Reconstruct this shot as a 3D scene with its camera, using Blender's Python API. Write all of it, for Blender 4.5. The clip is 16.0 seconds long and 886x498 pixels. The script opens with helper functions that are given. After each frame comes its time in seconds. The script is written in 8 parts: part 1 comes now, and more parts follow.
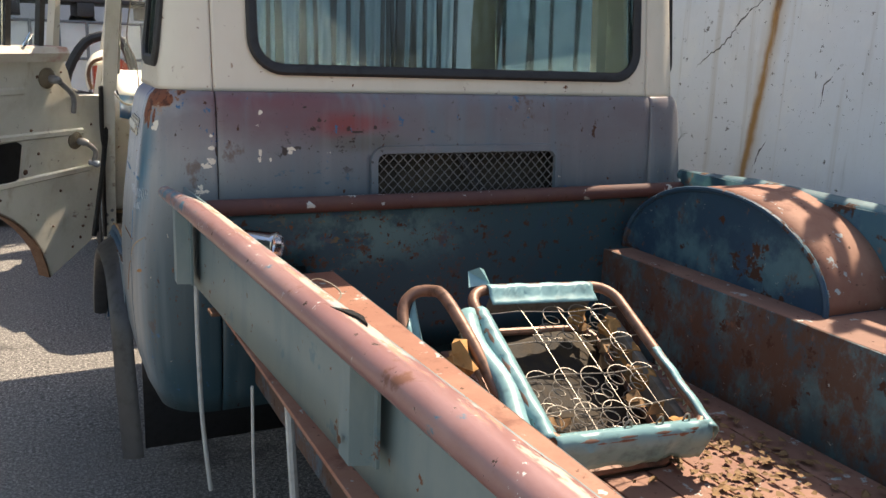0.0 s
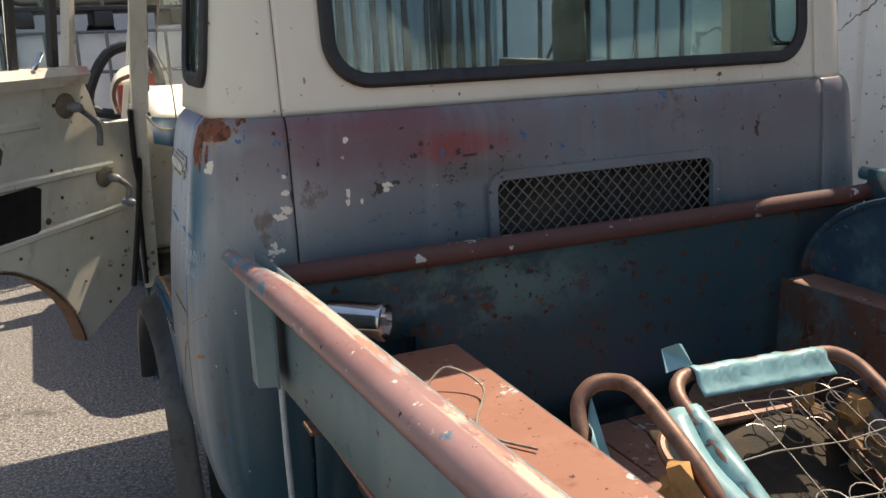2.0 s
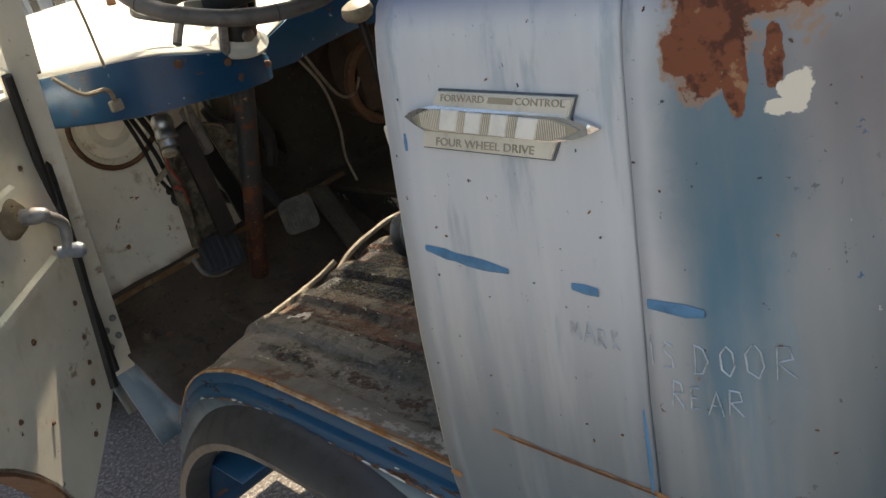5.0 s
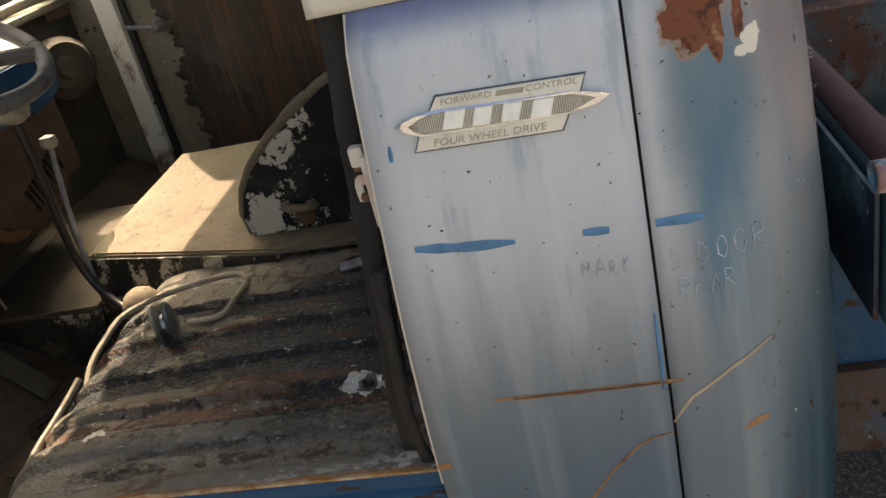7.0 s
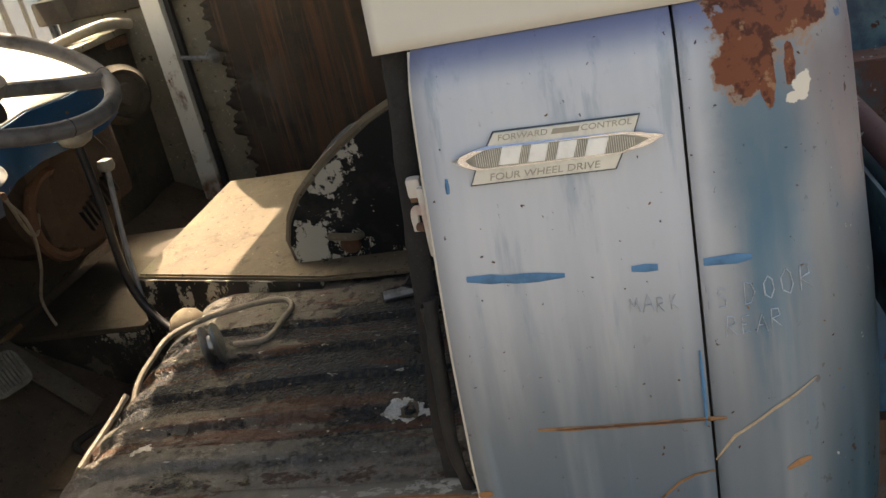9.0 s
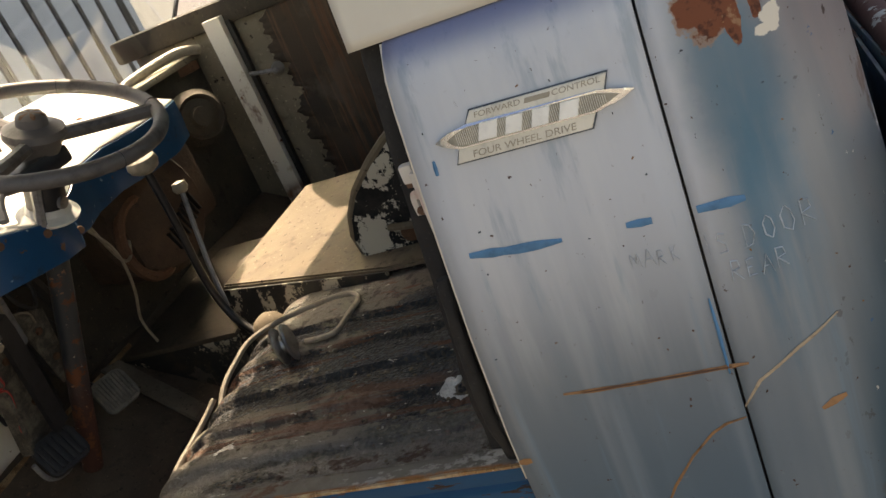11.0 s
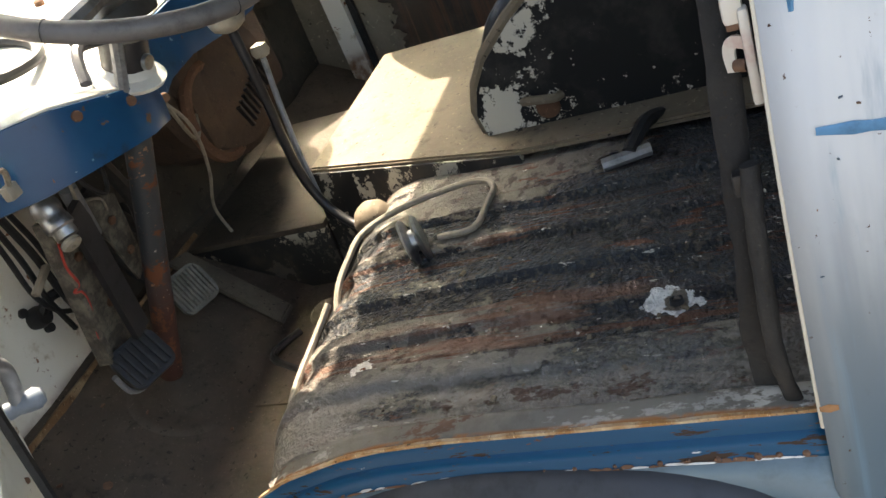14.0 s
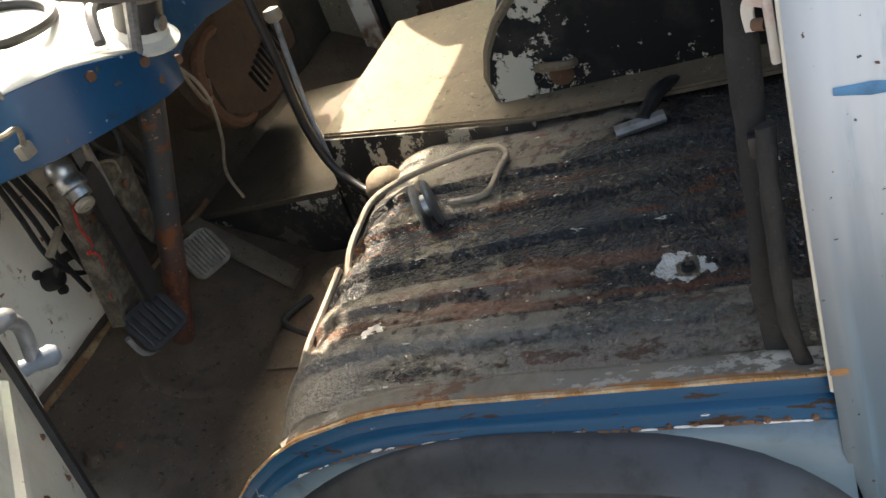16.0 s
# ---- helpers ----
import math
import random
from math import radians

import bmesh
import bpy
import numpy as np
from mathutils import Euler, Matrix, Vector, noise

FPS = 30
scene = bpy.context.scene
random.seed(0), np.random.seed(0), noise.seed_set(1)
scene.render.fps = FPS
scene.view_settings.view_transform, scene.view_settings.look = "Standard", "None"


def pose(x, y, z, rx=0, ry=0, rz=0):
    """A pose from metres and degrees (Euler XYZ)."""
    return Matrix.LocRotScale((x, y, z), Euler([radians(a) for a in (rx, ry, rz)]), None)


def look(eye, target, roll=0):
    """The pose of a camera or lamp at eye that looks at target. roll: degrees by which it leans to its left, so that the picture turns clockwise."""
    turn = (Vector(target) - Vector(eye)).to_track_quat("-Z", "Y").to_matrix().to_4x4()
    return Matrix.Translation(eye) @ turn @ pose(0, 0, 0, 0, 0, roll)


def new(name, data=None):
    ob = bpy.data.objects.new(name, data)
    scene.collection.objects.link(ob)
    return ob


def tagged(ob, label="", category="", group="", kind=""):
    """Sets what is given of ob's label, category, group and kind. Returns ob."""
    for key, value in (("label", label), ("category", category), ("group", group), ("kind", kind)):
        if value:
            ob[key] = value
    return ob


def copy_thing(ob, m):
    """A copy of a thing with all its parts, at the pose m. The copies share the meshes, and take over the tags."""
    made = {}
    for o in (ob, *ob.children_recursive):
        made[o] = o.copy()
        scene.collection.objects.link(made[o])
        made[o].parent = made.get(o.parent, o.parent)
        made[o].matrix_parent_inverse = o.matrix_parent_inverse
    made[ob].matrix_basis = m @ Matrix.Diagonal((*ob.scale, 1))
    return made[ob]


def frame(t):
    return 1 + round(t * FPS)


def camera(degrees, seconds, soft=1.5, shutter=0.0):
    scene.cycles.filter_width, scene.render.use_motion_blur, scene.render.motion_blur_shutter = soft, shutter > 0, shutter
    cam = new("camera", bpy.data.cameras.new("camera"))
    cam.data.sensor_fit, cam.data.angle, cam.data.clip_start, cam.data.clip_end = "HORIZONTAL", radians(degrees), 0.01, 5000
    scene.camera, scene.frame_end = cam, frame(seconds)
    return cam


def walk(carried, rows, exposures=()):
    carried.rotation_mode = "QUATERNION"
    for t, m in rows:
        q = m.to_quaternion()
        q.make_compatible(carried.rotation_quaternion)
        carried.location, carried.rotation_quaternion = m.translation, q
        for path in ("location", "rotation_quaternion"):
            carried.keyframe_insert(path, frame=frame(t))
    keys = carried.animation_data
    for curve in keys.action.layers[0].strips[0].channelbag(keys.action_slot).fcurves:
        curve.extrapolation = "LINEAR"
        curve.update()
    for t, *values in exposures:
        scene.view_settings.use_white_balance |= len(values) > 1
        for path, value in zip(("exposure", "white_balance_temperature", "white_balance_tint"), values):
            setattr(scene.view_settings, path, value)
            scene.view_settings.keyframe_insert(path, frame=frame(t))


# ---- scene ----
cam = camera(54.5, 16.0)
PATH = [
    (0, (-0.255, -2.295, 1.472), (0.597, -0.546, 1.01), 2.3),
    (0.5, (-0.303, -2.101, 1.532), (0.602, -0.353, 1.176), -0.2),
    (1, (-0.272, -1.947, 1.589), (0.594, -0.158, 1.373), -1.5),
    (1.5, (-0.213, -1.776, 1.591), (0.564, 0.049, 1.331), -2.5),
    (2, (-0.222, -1.647, 1.492), (0.564, 0.122, 0.991), -1.9),
    (2.5, (-0.318, -1.43, 1.51), (0.586, 0.248, 0.903), -1.0),
    (3, (-0.397, -1.146, 1.474), (0.372, 0.582, 0.824), -3.7),
    (3.5, (-0.39, -0.821, 1.424), (0.287, 0.947, 0.779), -5.8),
    (3.7, (-0.393, -0.708, 1.41), (0.362, 1.01, 0.717), -6.6),
    (5.8, (-0.555, 0.016, 1.446), (0.938, 0.991, 0.54), -22.7),
    (6, (-0.599, 0.038, 1.452), (1.004, 0.774, 0.51), -22.6),
    (6.5, (-0.719, 0.183, 1.47), (0.993, 0.579, 0.514), -19.0),
    (7, (-0.751, 0.237, 1.482), (0.993, 0.617, 0.58), -14.0),
    (7.5, (-0.762, 0.253, 1.492), (0.996, 0.665, 0.631), -13.4),
    (8, (-0.767, 0.265, 1.49), (0.995, 0.692, 0.646), -12.7),
    (8.5, (-0.771, 0.266, 1.494), (1.002, 0.694, 0.673), -12.2),
    (8.7, (-0.775, 0.265, 1.495), (1.0, 0.691, 0.676), -12.1),
    (10.8, (-0.793, 0.116, 1.468), (0.916, 0.824, 0.708), -22.5),
    (11, (-0.779, 0.125, 1.467), (0.921, 0.84, 0.693), -23.3),
    (11.4, (-0.696, 0.224, 1.469), (0.992, 0.955, 0.683), -25.1),
    (11.5, (-0.684, 0.266, 1.476), (1.007, 0.988, 0.688), -25.0),
    (12, (-0.609, 0.424, 1.466), (1.02, 1.209, 0.612), -25.1),
    (12.5, (-0.578, 0.451, 1.459), (0.987, 1.283, 0.532), -24.4),
    (13, (-0.591, 0.457, 1.445), (0.959, 1.254, 0.464), -24.4),
    (13.5, (-0.6, 0.449, 1.445), (0.966, 1.202, 0.454), -23.8),
    (14, (-0.607, 0.455, 1.442), (0.953, 1.214, 0.447), -23.9),
    (14.5, (-0.615, 0.471, 1.449), (0.882, 1.352, 0.458), -26.4),
    (15, (-0.615, 0.474, 1.45), (0.866, 1.382, 0.459), -26.0),
    (15.5, (-0.616, 0.459, 1.438), (0.892, 1.283, 0.415), -24.8),
    (16, (-0.617, 0.459, 1.434), (0.902, 1.247, 0.399), -24.0),
]
walk(cam, [(t, look(eye, target, roll)) for t, eye, target, roll in PATH],
     exposures=[(0.0, 0.84, 8050, 13), (0.8, 0.95, 7900, 12), (1.5, 0.56, 7850, 12), (2.5, 0.56, 8000, 14), (3.0, 0.76, 8000, 13), (3.5, 0.76, 7800, 11), (6.0, 1.00, 9000, 15), (8.5, 1.06, 9200, 16), (11.0, 0.85, 9200, 16), (12.0, 1.13, 8800, 14), (13.0, 1.80, 8000, 12), (13.5, 1.92, 7850, 12), (16.0, 1.81, 7900, 12)])

# ---------------- light ----------------
# the sun stands over the wall, to the truck's right and a little ahead of it
SUN_FROM = Vector((0.60, 0.308, 1.0)).normalized()
world = bpy.data.worlds.new("sky")
scene.world = world
world.use_nodes = True
wn = world.node_tree.nodes
sky = wn.new("ShaderNodeTexSky")
sky.sky_type, sky.sun_disc = 'NISHITA', False
sky.sun_elevation = math.asin(SUN_FROM.z)
sky.sun_rotation = math.atan2(SUN_FROM.x, SUN_FROM.y)
wn["Background"].inputs["Strength"].default_value = 0.145
world.node_tree.links.new(sky.outputs[0], wn["Background"].inputs["Color"])
sun_data = bpy.data.lights.new("sun", 'SUN')
sun_data.energy, sun_data.angle, sun_data.color = 4.9, radians(0.55), (1.0, 0.95, 0.87)
sun = new("sun", sun_data)
sun.matrix_world = look(SUN_FROM * 30, (0, 0, 0))


# ---------------- node materials ----------------
def rgb(c):
    return (c[0], c[1], c[2], 1.0) if not isinstance(c, (int, float)) else (c, c, c, 1.0)


class Mat:
    """A principled material put together from a base colour and layers of wear."""

    def __init__(self, name, base, rough=0.5, metal=0.0, spec=0.5):
        self.m = bpy.data.materials.new(name)
        self.m.use_nodes = True
        self.t = self.m.node_tree
        self.b = self.t.nodes["Principled BSDF"]
        self.b.inputs["Metallic"].default_value = metal
        self.b.inputs["Specular IOR Level"].default_value = spec
        geo = self.t.nodes.new("ShaderNodeNewGeometry")
        self.pos = geo.outputs["Position"]
        self.nor = geo.outputs["Normal"]
        col = self.t.nodes.new("ShaderNodeRGB")
        col.outputs[0].default_value = rgb(base)
        self.col = col.outputs[0]
        val = self.t.nodes.new("ShaderNodeValue")
        val.outputs[0].default_value = rough
        self.rough = val.outputs[0]
        self.height = None

    def link(self, a, b):
        self.t.links.new(a, b)

    def math(self, op, a, b=None, clamp=False):
        n = self.t.nodes.new("ShaderNodeMath")
        n.operation, n.use_clamp = op, clamp
        for i, v in enumerate((a, b)):
            if v is None:
                continue
            if isinstance(v, (int, float)):
                n.inputs[i].default_value = v
            else:
                self.link(v, n.inputs[i])
        return n.outputs[0]

    def scaled(self, stretch=(1, 1, 1), shift=0.0):
        n = self.t.nodes.new("ShaderNodeMapping")
        n.inputs["Scale"].default_value = stretch
        n.inputs["Location"].default_value = (shift, shift * 1.7, shift * 0.6)
        self.link(self.pos, n.inputs[0])
        return n.outputs[0]

    def noise(self, scale, detail=5, stretch=(1, 1, 1), shift=0.0, rough=0.6, distort=0.0):
        n = self.t.nodes.new("ShaderNodeTexNoise")
        n.inputs["Scale"].default_value = scale
        n.inputs["Detail"].default_value = detail
        n.inputs["Roughness"].default_value = rough
        n.inputs["Distortion"].default_value = distort
        self.link(self.scaled(stretch, shift), n.inputs["Vector"])
        return n.outputs[0]

    def step(self, v, lo, hi, a=0.0, b=1.0):
        n = self.t.nodes.new("ShaderNodeMapRange")
        n.interpolation_type = 'SMOOTHSTEP'
        self.link(v, n.inputs["Value"])
        for k, x in (("From Min", lo), ("From Max", hi), ("To Min", a), ("To Max", b)):
            n.inputs[k].default_value = x
        return n.outputs[0]

    def axis(self, i):
        n = self.t.nodes.new("ShaderNodeSeparateXYZ")
        self.link(self.pos, n.inputs[0])
        return n.outputs[i]

    def zone(self, centre, size, soft=0.4, wobble=0.0, scale=8.0):
        """A mask: 1 inside an ellipsoid of that half size, with a ragged edge."""
        sub = self.t.nodes.new("ShaderNodeVectorMath")
        sub.operation = 'SUBTRACT'
        self.link(self.pos, sub.inputs[0])
        sub.inputs[1].default_value = centre
        mul = self.t.nodes.new("ShaderNodeVectorMath")
        mul.operation = 'MULTIPLY'
        self.link(sub.outputs[0], mul.inputs[0])
        mul.inputs[1].default_value = [1.0 / s for s in size]
        ln = self.t.nodes.new("ShaderNodeVectorMath")
        ln.operation = 'LENGTH'
        self.link(mul.outputs[0], ln.inputs[0])
        d = ln.outputs["Value"]
        if wobble:
            d = self.math('ADD', d, self.math('MULTIPLY', self.math('SUBTRACT', self.noise(scale, 6, shift=3.1), 0.5), wobble))
        return self.step(d, 1.0 - soft, 1.0 + soft * 0.2, 1.0, 0.0)

    def tint(self, mask, colour, rough=None, amount=1.0):
        if amount != 1.0:
            mask = self.math('MULTIPLY', mask, amount)
        n = self.t.nodes.new("ShaderNodeMix")
        n.data_type = 'RGBA'
        self.link(mask, n.inputs[0])
        self.link(self.col, n.inputs[6])
        if isinstance(colour, (tuple, list, float, int)):
            n.inputs[7].default_value = rgb(colour)
        else:
            self.link(colour, n.inputs[7])
        self.col = n.outputs[2]
        if rough is not None:
            r = self.t.nodes.new("ShaderNodeMix")
            self.link(mask, r.inputs[0])
            self.link(self.rough, r.inputs[2])
            r.inputs[3].default_value = rough
            self.rough = r.outputs[0]
        return self

    def spots(self, colour, scale, lo, hi, rough=None, amount=1.0, stretch=(1, 1, 1), shift=0.0, within=None, detail=6, nrough=0.65, deep=0.0):
        mask = self.step(self.noise(scale, detail, stretch, shift, nrough), lo, hi)
        if within is not None:
            mask = self.math('MULTIPLY', mask, within)
        if deep:
            self.relief(mask, -deep)
        return self.tint(mask, colour, rough, amount)

    def relief(self, v, k):
        v = self.math('MULTIPLY', v, k)
        self.height = v if self.height is None else self.math('ADD', self.height, v)
        return self

    def random_shade(self, k=0.15):
        n = self.t.nodes.new("ShaderNodeObjectInfo")
        h = self.t.nodes.new("ShaderNodeHueSaturation")
        self.link(self.math('ADD', self.math('MULTIPLY', n.outputs["Random"], 2 * k), 1.0 - k), h.inputs["Value"])
        self.link(self.col, h.inputs["Color"])
        self.col = h.outputs[0]
        return self

    def done(self, bump=0.3, dist=0.01):
        self.link(self.col, self.b.inputs["Base Color"])
        self.link(self.rough, self.b.inputs["Roughness"])
        if self.height is not None:
            n = self.t.nodes.new("ShaderNodeBump")
            n.inputs["Strength"].default_value = bump
            n.inputs["Distance"].default_value = dist
            self.link(self.height, n.inputs["Height"])
            self.link(n.outputs[0], self.b.inputs["Normal"])
        return self.m


RUST = (0.16, 0.055, 0.022)
DARK_RUST = (0.07, 0.028, 0.014)
CREAM = (0.72, 0.66, 0.55)


def simple(name, base, rough=0.5, metal=0.0, grain=0.12, scale=40.0, spec=0.5):
    m = Mat(name, base, rough, metal, spec)
    dark = tuple(c * (1 - 2.2 * grain) for c in base)
    light = tuple(min(1, c * (1 + 1.5 * grain)) for c in base)
    m.spots(dark, scale, 0.45, 0.75, min(1, rough + 0.1))
    m.spots(light, scale * 0.17, 0.5, 0.75, None, 0.7, shift=4.0)
    m.relief(m.noise(scale * 3, 4), 0.3)
    return m.done(0.15, 0.004)


def blue_body(name, purple):
    """Sun-bleached grey-blue paint with primer showing, chips and rust."""
    m = Mat(name, (0.280, 0.292, 0.296), 0.38)
    m.spots((0.360, 0.360, 0.348), 3.0, 0.42, 0.68, 0.46, 0.8, stretch=(1, 1, 0.35))
    m.spots((0.10, 0.19, 0.25), 4.0, 0.58, 0.74, 0.32, 0.6, stretch=(1.2, 1.2, 0.2), shift=7.0)
    m.spots((0.43, 0.43, 0.41), 9.0, 0.55, 0.75, 0.5, 0.5, stretch=(1.6, 1.6, 0.08), shift=2.0)
    m.tint(m.math('MULTIPLY', m.step(m.axis(1), 0.02, 0.14, 1.0, 0.0), m.step(m.axis(0), 0.12, 0.42)), (0.125, 0.135, 0.155), 0.36, 0.75)
    if purple:
        band = m.math('MULTIPLY', m.step(m.axis(2), 1.08, 1.28), m.math('MULTIPLY', m.step(m.axis(1), 0.05, 0.20, 1.0, 0.0), m.step(m.noise(4.0, 4, (1, 1, 1.5), 1.0), 0.30, 0.62)))
        m.tint(band, (0.15, 0.125, 0.14), 0.40, 0.8)
        m.tint(m.zone((0.42, 0.0, 1.27), (0.30, 0.2, 0.09), 0.9, 0.8, 6), (0.15, 0.055, 0.07), 0.5, 0.75)
        m.tint(m.zone((0.58, 0.0, 1.245), (0.15, 0.2, 0.045), 0.8, 1.0, 8), (0.22, 0.045, 0.045), 0.55, 0.9)
        m.tint(m.zone((0.36, 0.0, 1.31), (0.34, 0.2, 0.035), 0.9, 0.6, 6), (0.17, 0.06, 0.07), 0.55, 0.75)
        m.tint(m.zone((0.60, 0.0, 1.19), (0.17, 0.2, 0.035), 0.9, 1.0, 7), (0.10, 0.09, 0.07), 0.6, 0.7)
    m.tint(m.math('MULTIPLY', m.zone((0.0, 0.125, 1.06), (0.3, 0.042, 0.24), 0.8, 0.9, 12), m.step(m.noise(16.0, 5, (1.6, 1.6, 0.10), 91.0), 0.36, 0.58)), (0.035, 0.17, 0.26), 0.28, 0.85)
    # paint grows darker blue towards the bottom
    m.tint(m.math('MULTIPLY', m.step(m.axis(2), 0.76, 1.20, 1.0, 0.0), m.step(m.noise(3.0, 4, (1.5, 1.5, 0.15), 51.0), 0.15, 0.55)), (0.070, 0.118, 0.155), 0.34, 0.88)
    # low corner and back: occlusion near the ground is painted into the colour
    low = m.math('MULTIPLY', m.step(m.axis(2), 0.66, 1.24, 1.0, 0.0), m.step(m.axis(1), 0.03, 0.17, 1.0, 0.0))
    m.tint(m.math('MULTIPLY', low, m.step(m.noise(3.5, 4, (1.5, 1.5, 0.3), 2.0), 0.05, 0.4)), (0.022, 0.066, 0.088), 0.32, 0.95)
    back_shade = m.math('MULTIPLY', m.step(m.axis(2), 0.78, 1.20, 1.0, 0.0), m.step(m.axis(0), 0.01, 0.13))
    m.tint(m.math('MULTIPLY', back_shade, m.step(m.noise(3.5, 5, (1.5, 1.5, 0.4), 12.0), 0.05, 0.4)), (0.024, 0.062, 0.082), 0.32, 0.9)
    m.spots((0.13, 0.18, 0.21), 14.0, 0.50, 0.74, 0.45, 0.55, stretch=(1.3, 1.3, 0.05), shift=31.0, detail=4, nrough=0.5)
    m.spots((0.50, 0.52, 0.52), 13.0, 0.54, 0.72, 0.45, 0.28, stretch=(1.3, 1.3, 0.045), shift=37.0, detail=3, nrough=0.5, within=m.step(m.axis(1), 0.05, 0.16, 0.25, 1.0))
    # bleached upper post panel, paled further to paint in its sky reflection
    m.tint(m.math('MULTIPLY', m.step(m.axis(2), 0.90, 1.16), m.step(m.axis(1), 0.14, 0.20)), (0.60, 0.63, 0.665), 0.40, 0.80)
    m.spots((0.72, 0.72, 0.69), 7.0, 0.46, 0.70, 0.45, 0.26, stretch=(2.4, 2.4, 0.06), shift=71.0, detail=4, within=m.math('MULTIPLY', m.step(m.axis(2), 0.86, 1.0), m.step(m.axis(1), 0.14, 0.20)))
    m.spots((0.16, 0.26, 0.33), 17.0, 0.55, 0.68, 0.36, 0.42, stretch=(1.6, 1.6, 0.05), shift=83.0, detail=5, within=m.step(m.axis(1), 0.03, 0.12))
    m.tint(m.math('MULTIPLY', m.step(m.axis(2), 1.285, 1.325), m.step(m.axis(1), 0.12, 0.18)), (0.10, 0.13, 0.27), 0.32, 0.85)
    back = m.step(m.axis(1), 0.03, 0.13, 1.0, 0.06)
    m.spots((0.12, 0.05, 0.025), 11.0, 0.63, 0.70, 0.75, 0.6, stretch=(1, 1, 0.7), shift=41.0, within=back)
    m.spots(DARK_RUST, 34.0, 0.655, 0.675, 0.8, stretch=(1, 1, 0.8), shift=11.0, deep=0.6, within=back)
    m.spots(DARK_RUST, 90.0, 0.68, 0.70, 0.8, shift=19.0)
    m.spots((0.03, 0.11, 0.22), 16.0, 0.655, 0.67, 0.4, shift=5.0, within=m.step(m.axis(1), 0.10, 0.16, 1.0, 0.0))
    # rust patch that has eaten into the shoulder of the corner
    ruin = m.math('MAXIMUM', m.zone((0.060, 0.105, 1.306), (0.075, 0.075, 0.026), 0.08, 2.4, 24),
                  m.zone((0.04, 0.140, 1.276), (0.06, 0.027, 0.040), 0.08, 1.9, 34))
    ruin = m.math('MAXIMUM', ruin, m.zone((0.03, 0.119, 1.248), (0.06, 0.007, 0.026), 0.08, 1.2, 50))
    ruin = m.math('MAXIMUM', ruin, m.zone((0.03, 0.098, 1.262), (0.06, 0.006, 0.022), 0.08, 1.6, 50))
    m.tint(m.zone((0.0, 0.13, 1.20), (0.2, 0.06, 0.12), 0.6, 0.7, 14), (0.025, 0.13, 0.20), 0.3, 0.6)
    rusty = m.noise(60, 5)
    halo = m.math('MAXIMUM', m.zone((0.060, 0.105, 1.304), (0.08, 0.080, 0.032), 0.10, 2.4, 24), m.zone((0.04, 0.140, 1.274), (0.06, 0.031, 0.045), 0.10, 1.9, 34))
    m.tint(halo, (0.34, 0.20, 0.12), 0.8, 0.75)
    m.tint(ruin, (0.20, 0.062, 0.028), 0.85)
    m.tint(m.math('MULTIPLY', ruin, m.step(rusty, 0.5, 0.62)), (0.085, 0.028, 0.016), 0.9)
    m.tint(m.math('MULTIPLY', ruin, m.step(m.noise(34, 6, shift=7.0), 0.60, 0.66)), (0.36, 0.20, 0.11), 0.9, 0.8)
    m.relief(ruin, -0.8)
    # bare chips down to the cream coat
    for c, sz, wob, sc in (((0.05, 0.087, 1.237), (0.04, 0.0085, 0.014), 2.0, 80), ((0.05, 0.093, 1.228), (0.04, 0.011, 0.006), 2.0, 80),
                           ((0.178, 0.0, 1.148), (0.011, 0.06, 0.008), 3.4, 90), ((0.164, 0.0, 1.136), (0.012, 0.06, 0.007), 3.0, 90), ((0.178, 0.0, 1.184), (0.007, 0.06, 0.007), 3.0, 110),
                           ((0.178, 0.0, 1.215), (0.004, 0.06, 0.004), 3.0, 120), ((0.311, 0.02, 1.276), (0.006, 0.05, 0.006), 2.4, 120), ((0.307, 0.0, 1.170), (0.0045, 0.05, 0.010), 2.4, 110),
                           ((0.304, 0.0, 1.152), (0.005, 0.05, 0.007), 2.4, 110), ((0.335, 0.0, 1.148), (0.003, 0.05, 0.007), 2.4, 140), ((0.393, 0.0, 1.177), (0.014, 0.05, 0.005), 3.6, 100),
                           ((0.390, 0.0, 1.168), (0.006, 0.05, 0.006), 3.0, 120), ((0.150, 0.0, 1.068), (0.016, 0.05, 0.005), 3.6, 120), ((0.147, 0.0, 1.080), (0.006, 0.05, 0.007), 3.6, 130)):
        m.tint(m.zone(c, sz, 0.1, wob, sc), CREAM, 0.5)
    # dark pits and stains where the paint has blistered
    for c, sz in (((0.475, 0.0, 1.255), (0.010, 0.06, 0.013)), ((0.560, 0.0, 1.232), (0.012, 0.06, 0.012)), ((0.585, 0.0, 1.222), (0.026, 0.06, 0.006)), ((0.455, 0.0, 1.232), (0.013, 0.06, 0.008)),
                  ((0.375, 0.0, 1.170), (0.012, 0.06, 0.018)), ((0.435, 0.0, 1.290), (0.012, 0.06, 0.004)), ((0.09, 0.0, 1.215), (0.010, 0.06, 0.014)), ((0.075, 0.0, 1.185), (0.014, 0.06, 0.006)),
                  ((0.64, 0.0, 1.235), (0.010, 0.06, 0.007)), ((0.19, 0.0, 1.175), (0.004, 0.06, 0.020)), ((0.57, 0.0, 1.195), (0.016, 0.06, 0.004))):
        m.tint(m.zone(c, tuple(0.72 * q for q in sz), 0.25, 2.2, 90), (0.045, 0.030, 0.024), 0.85, 0.9)
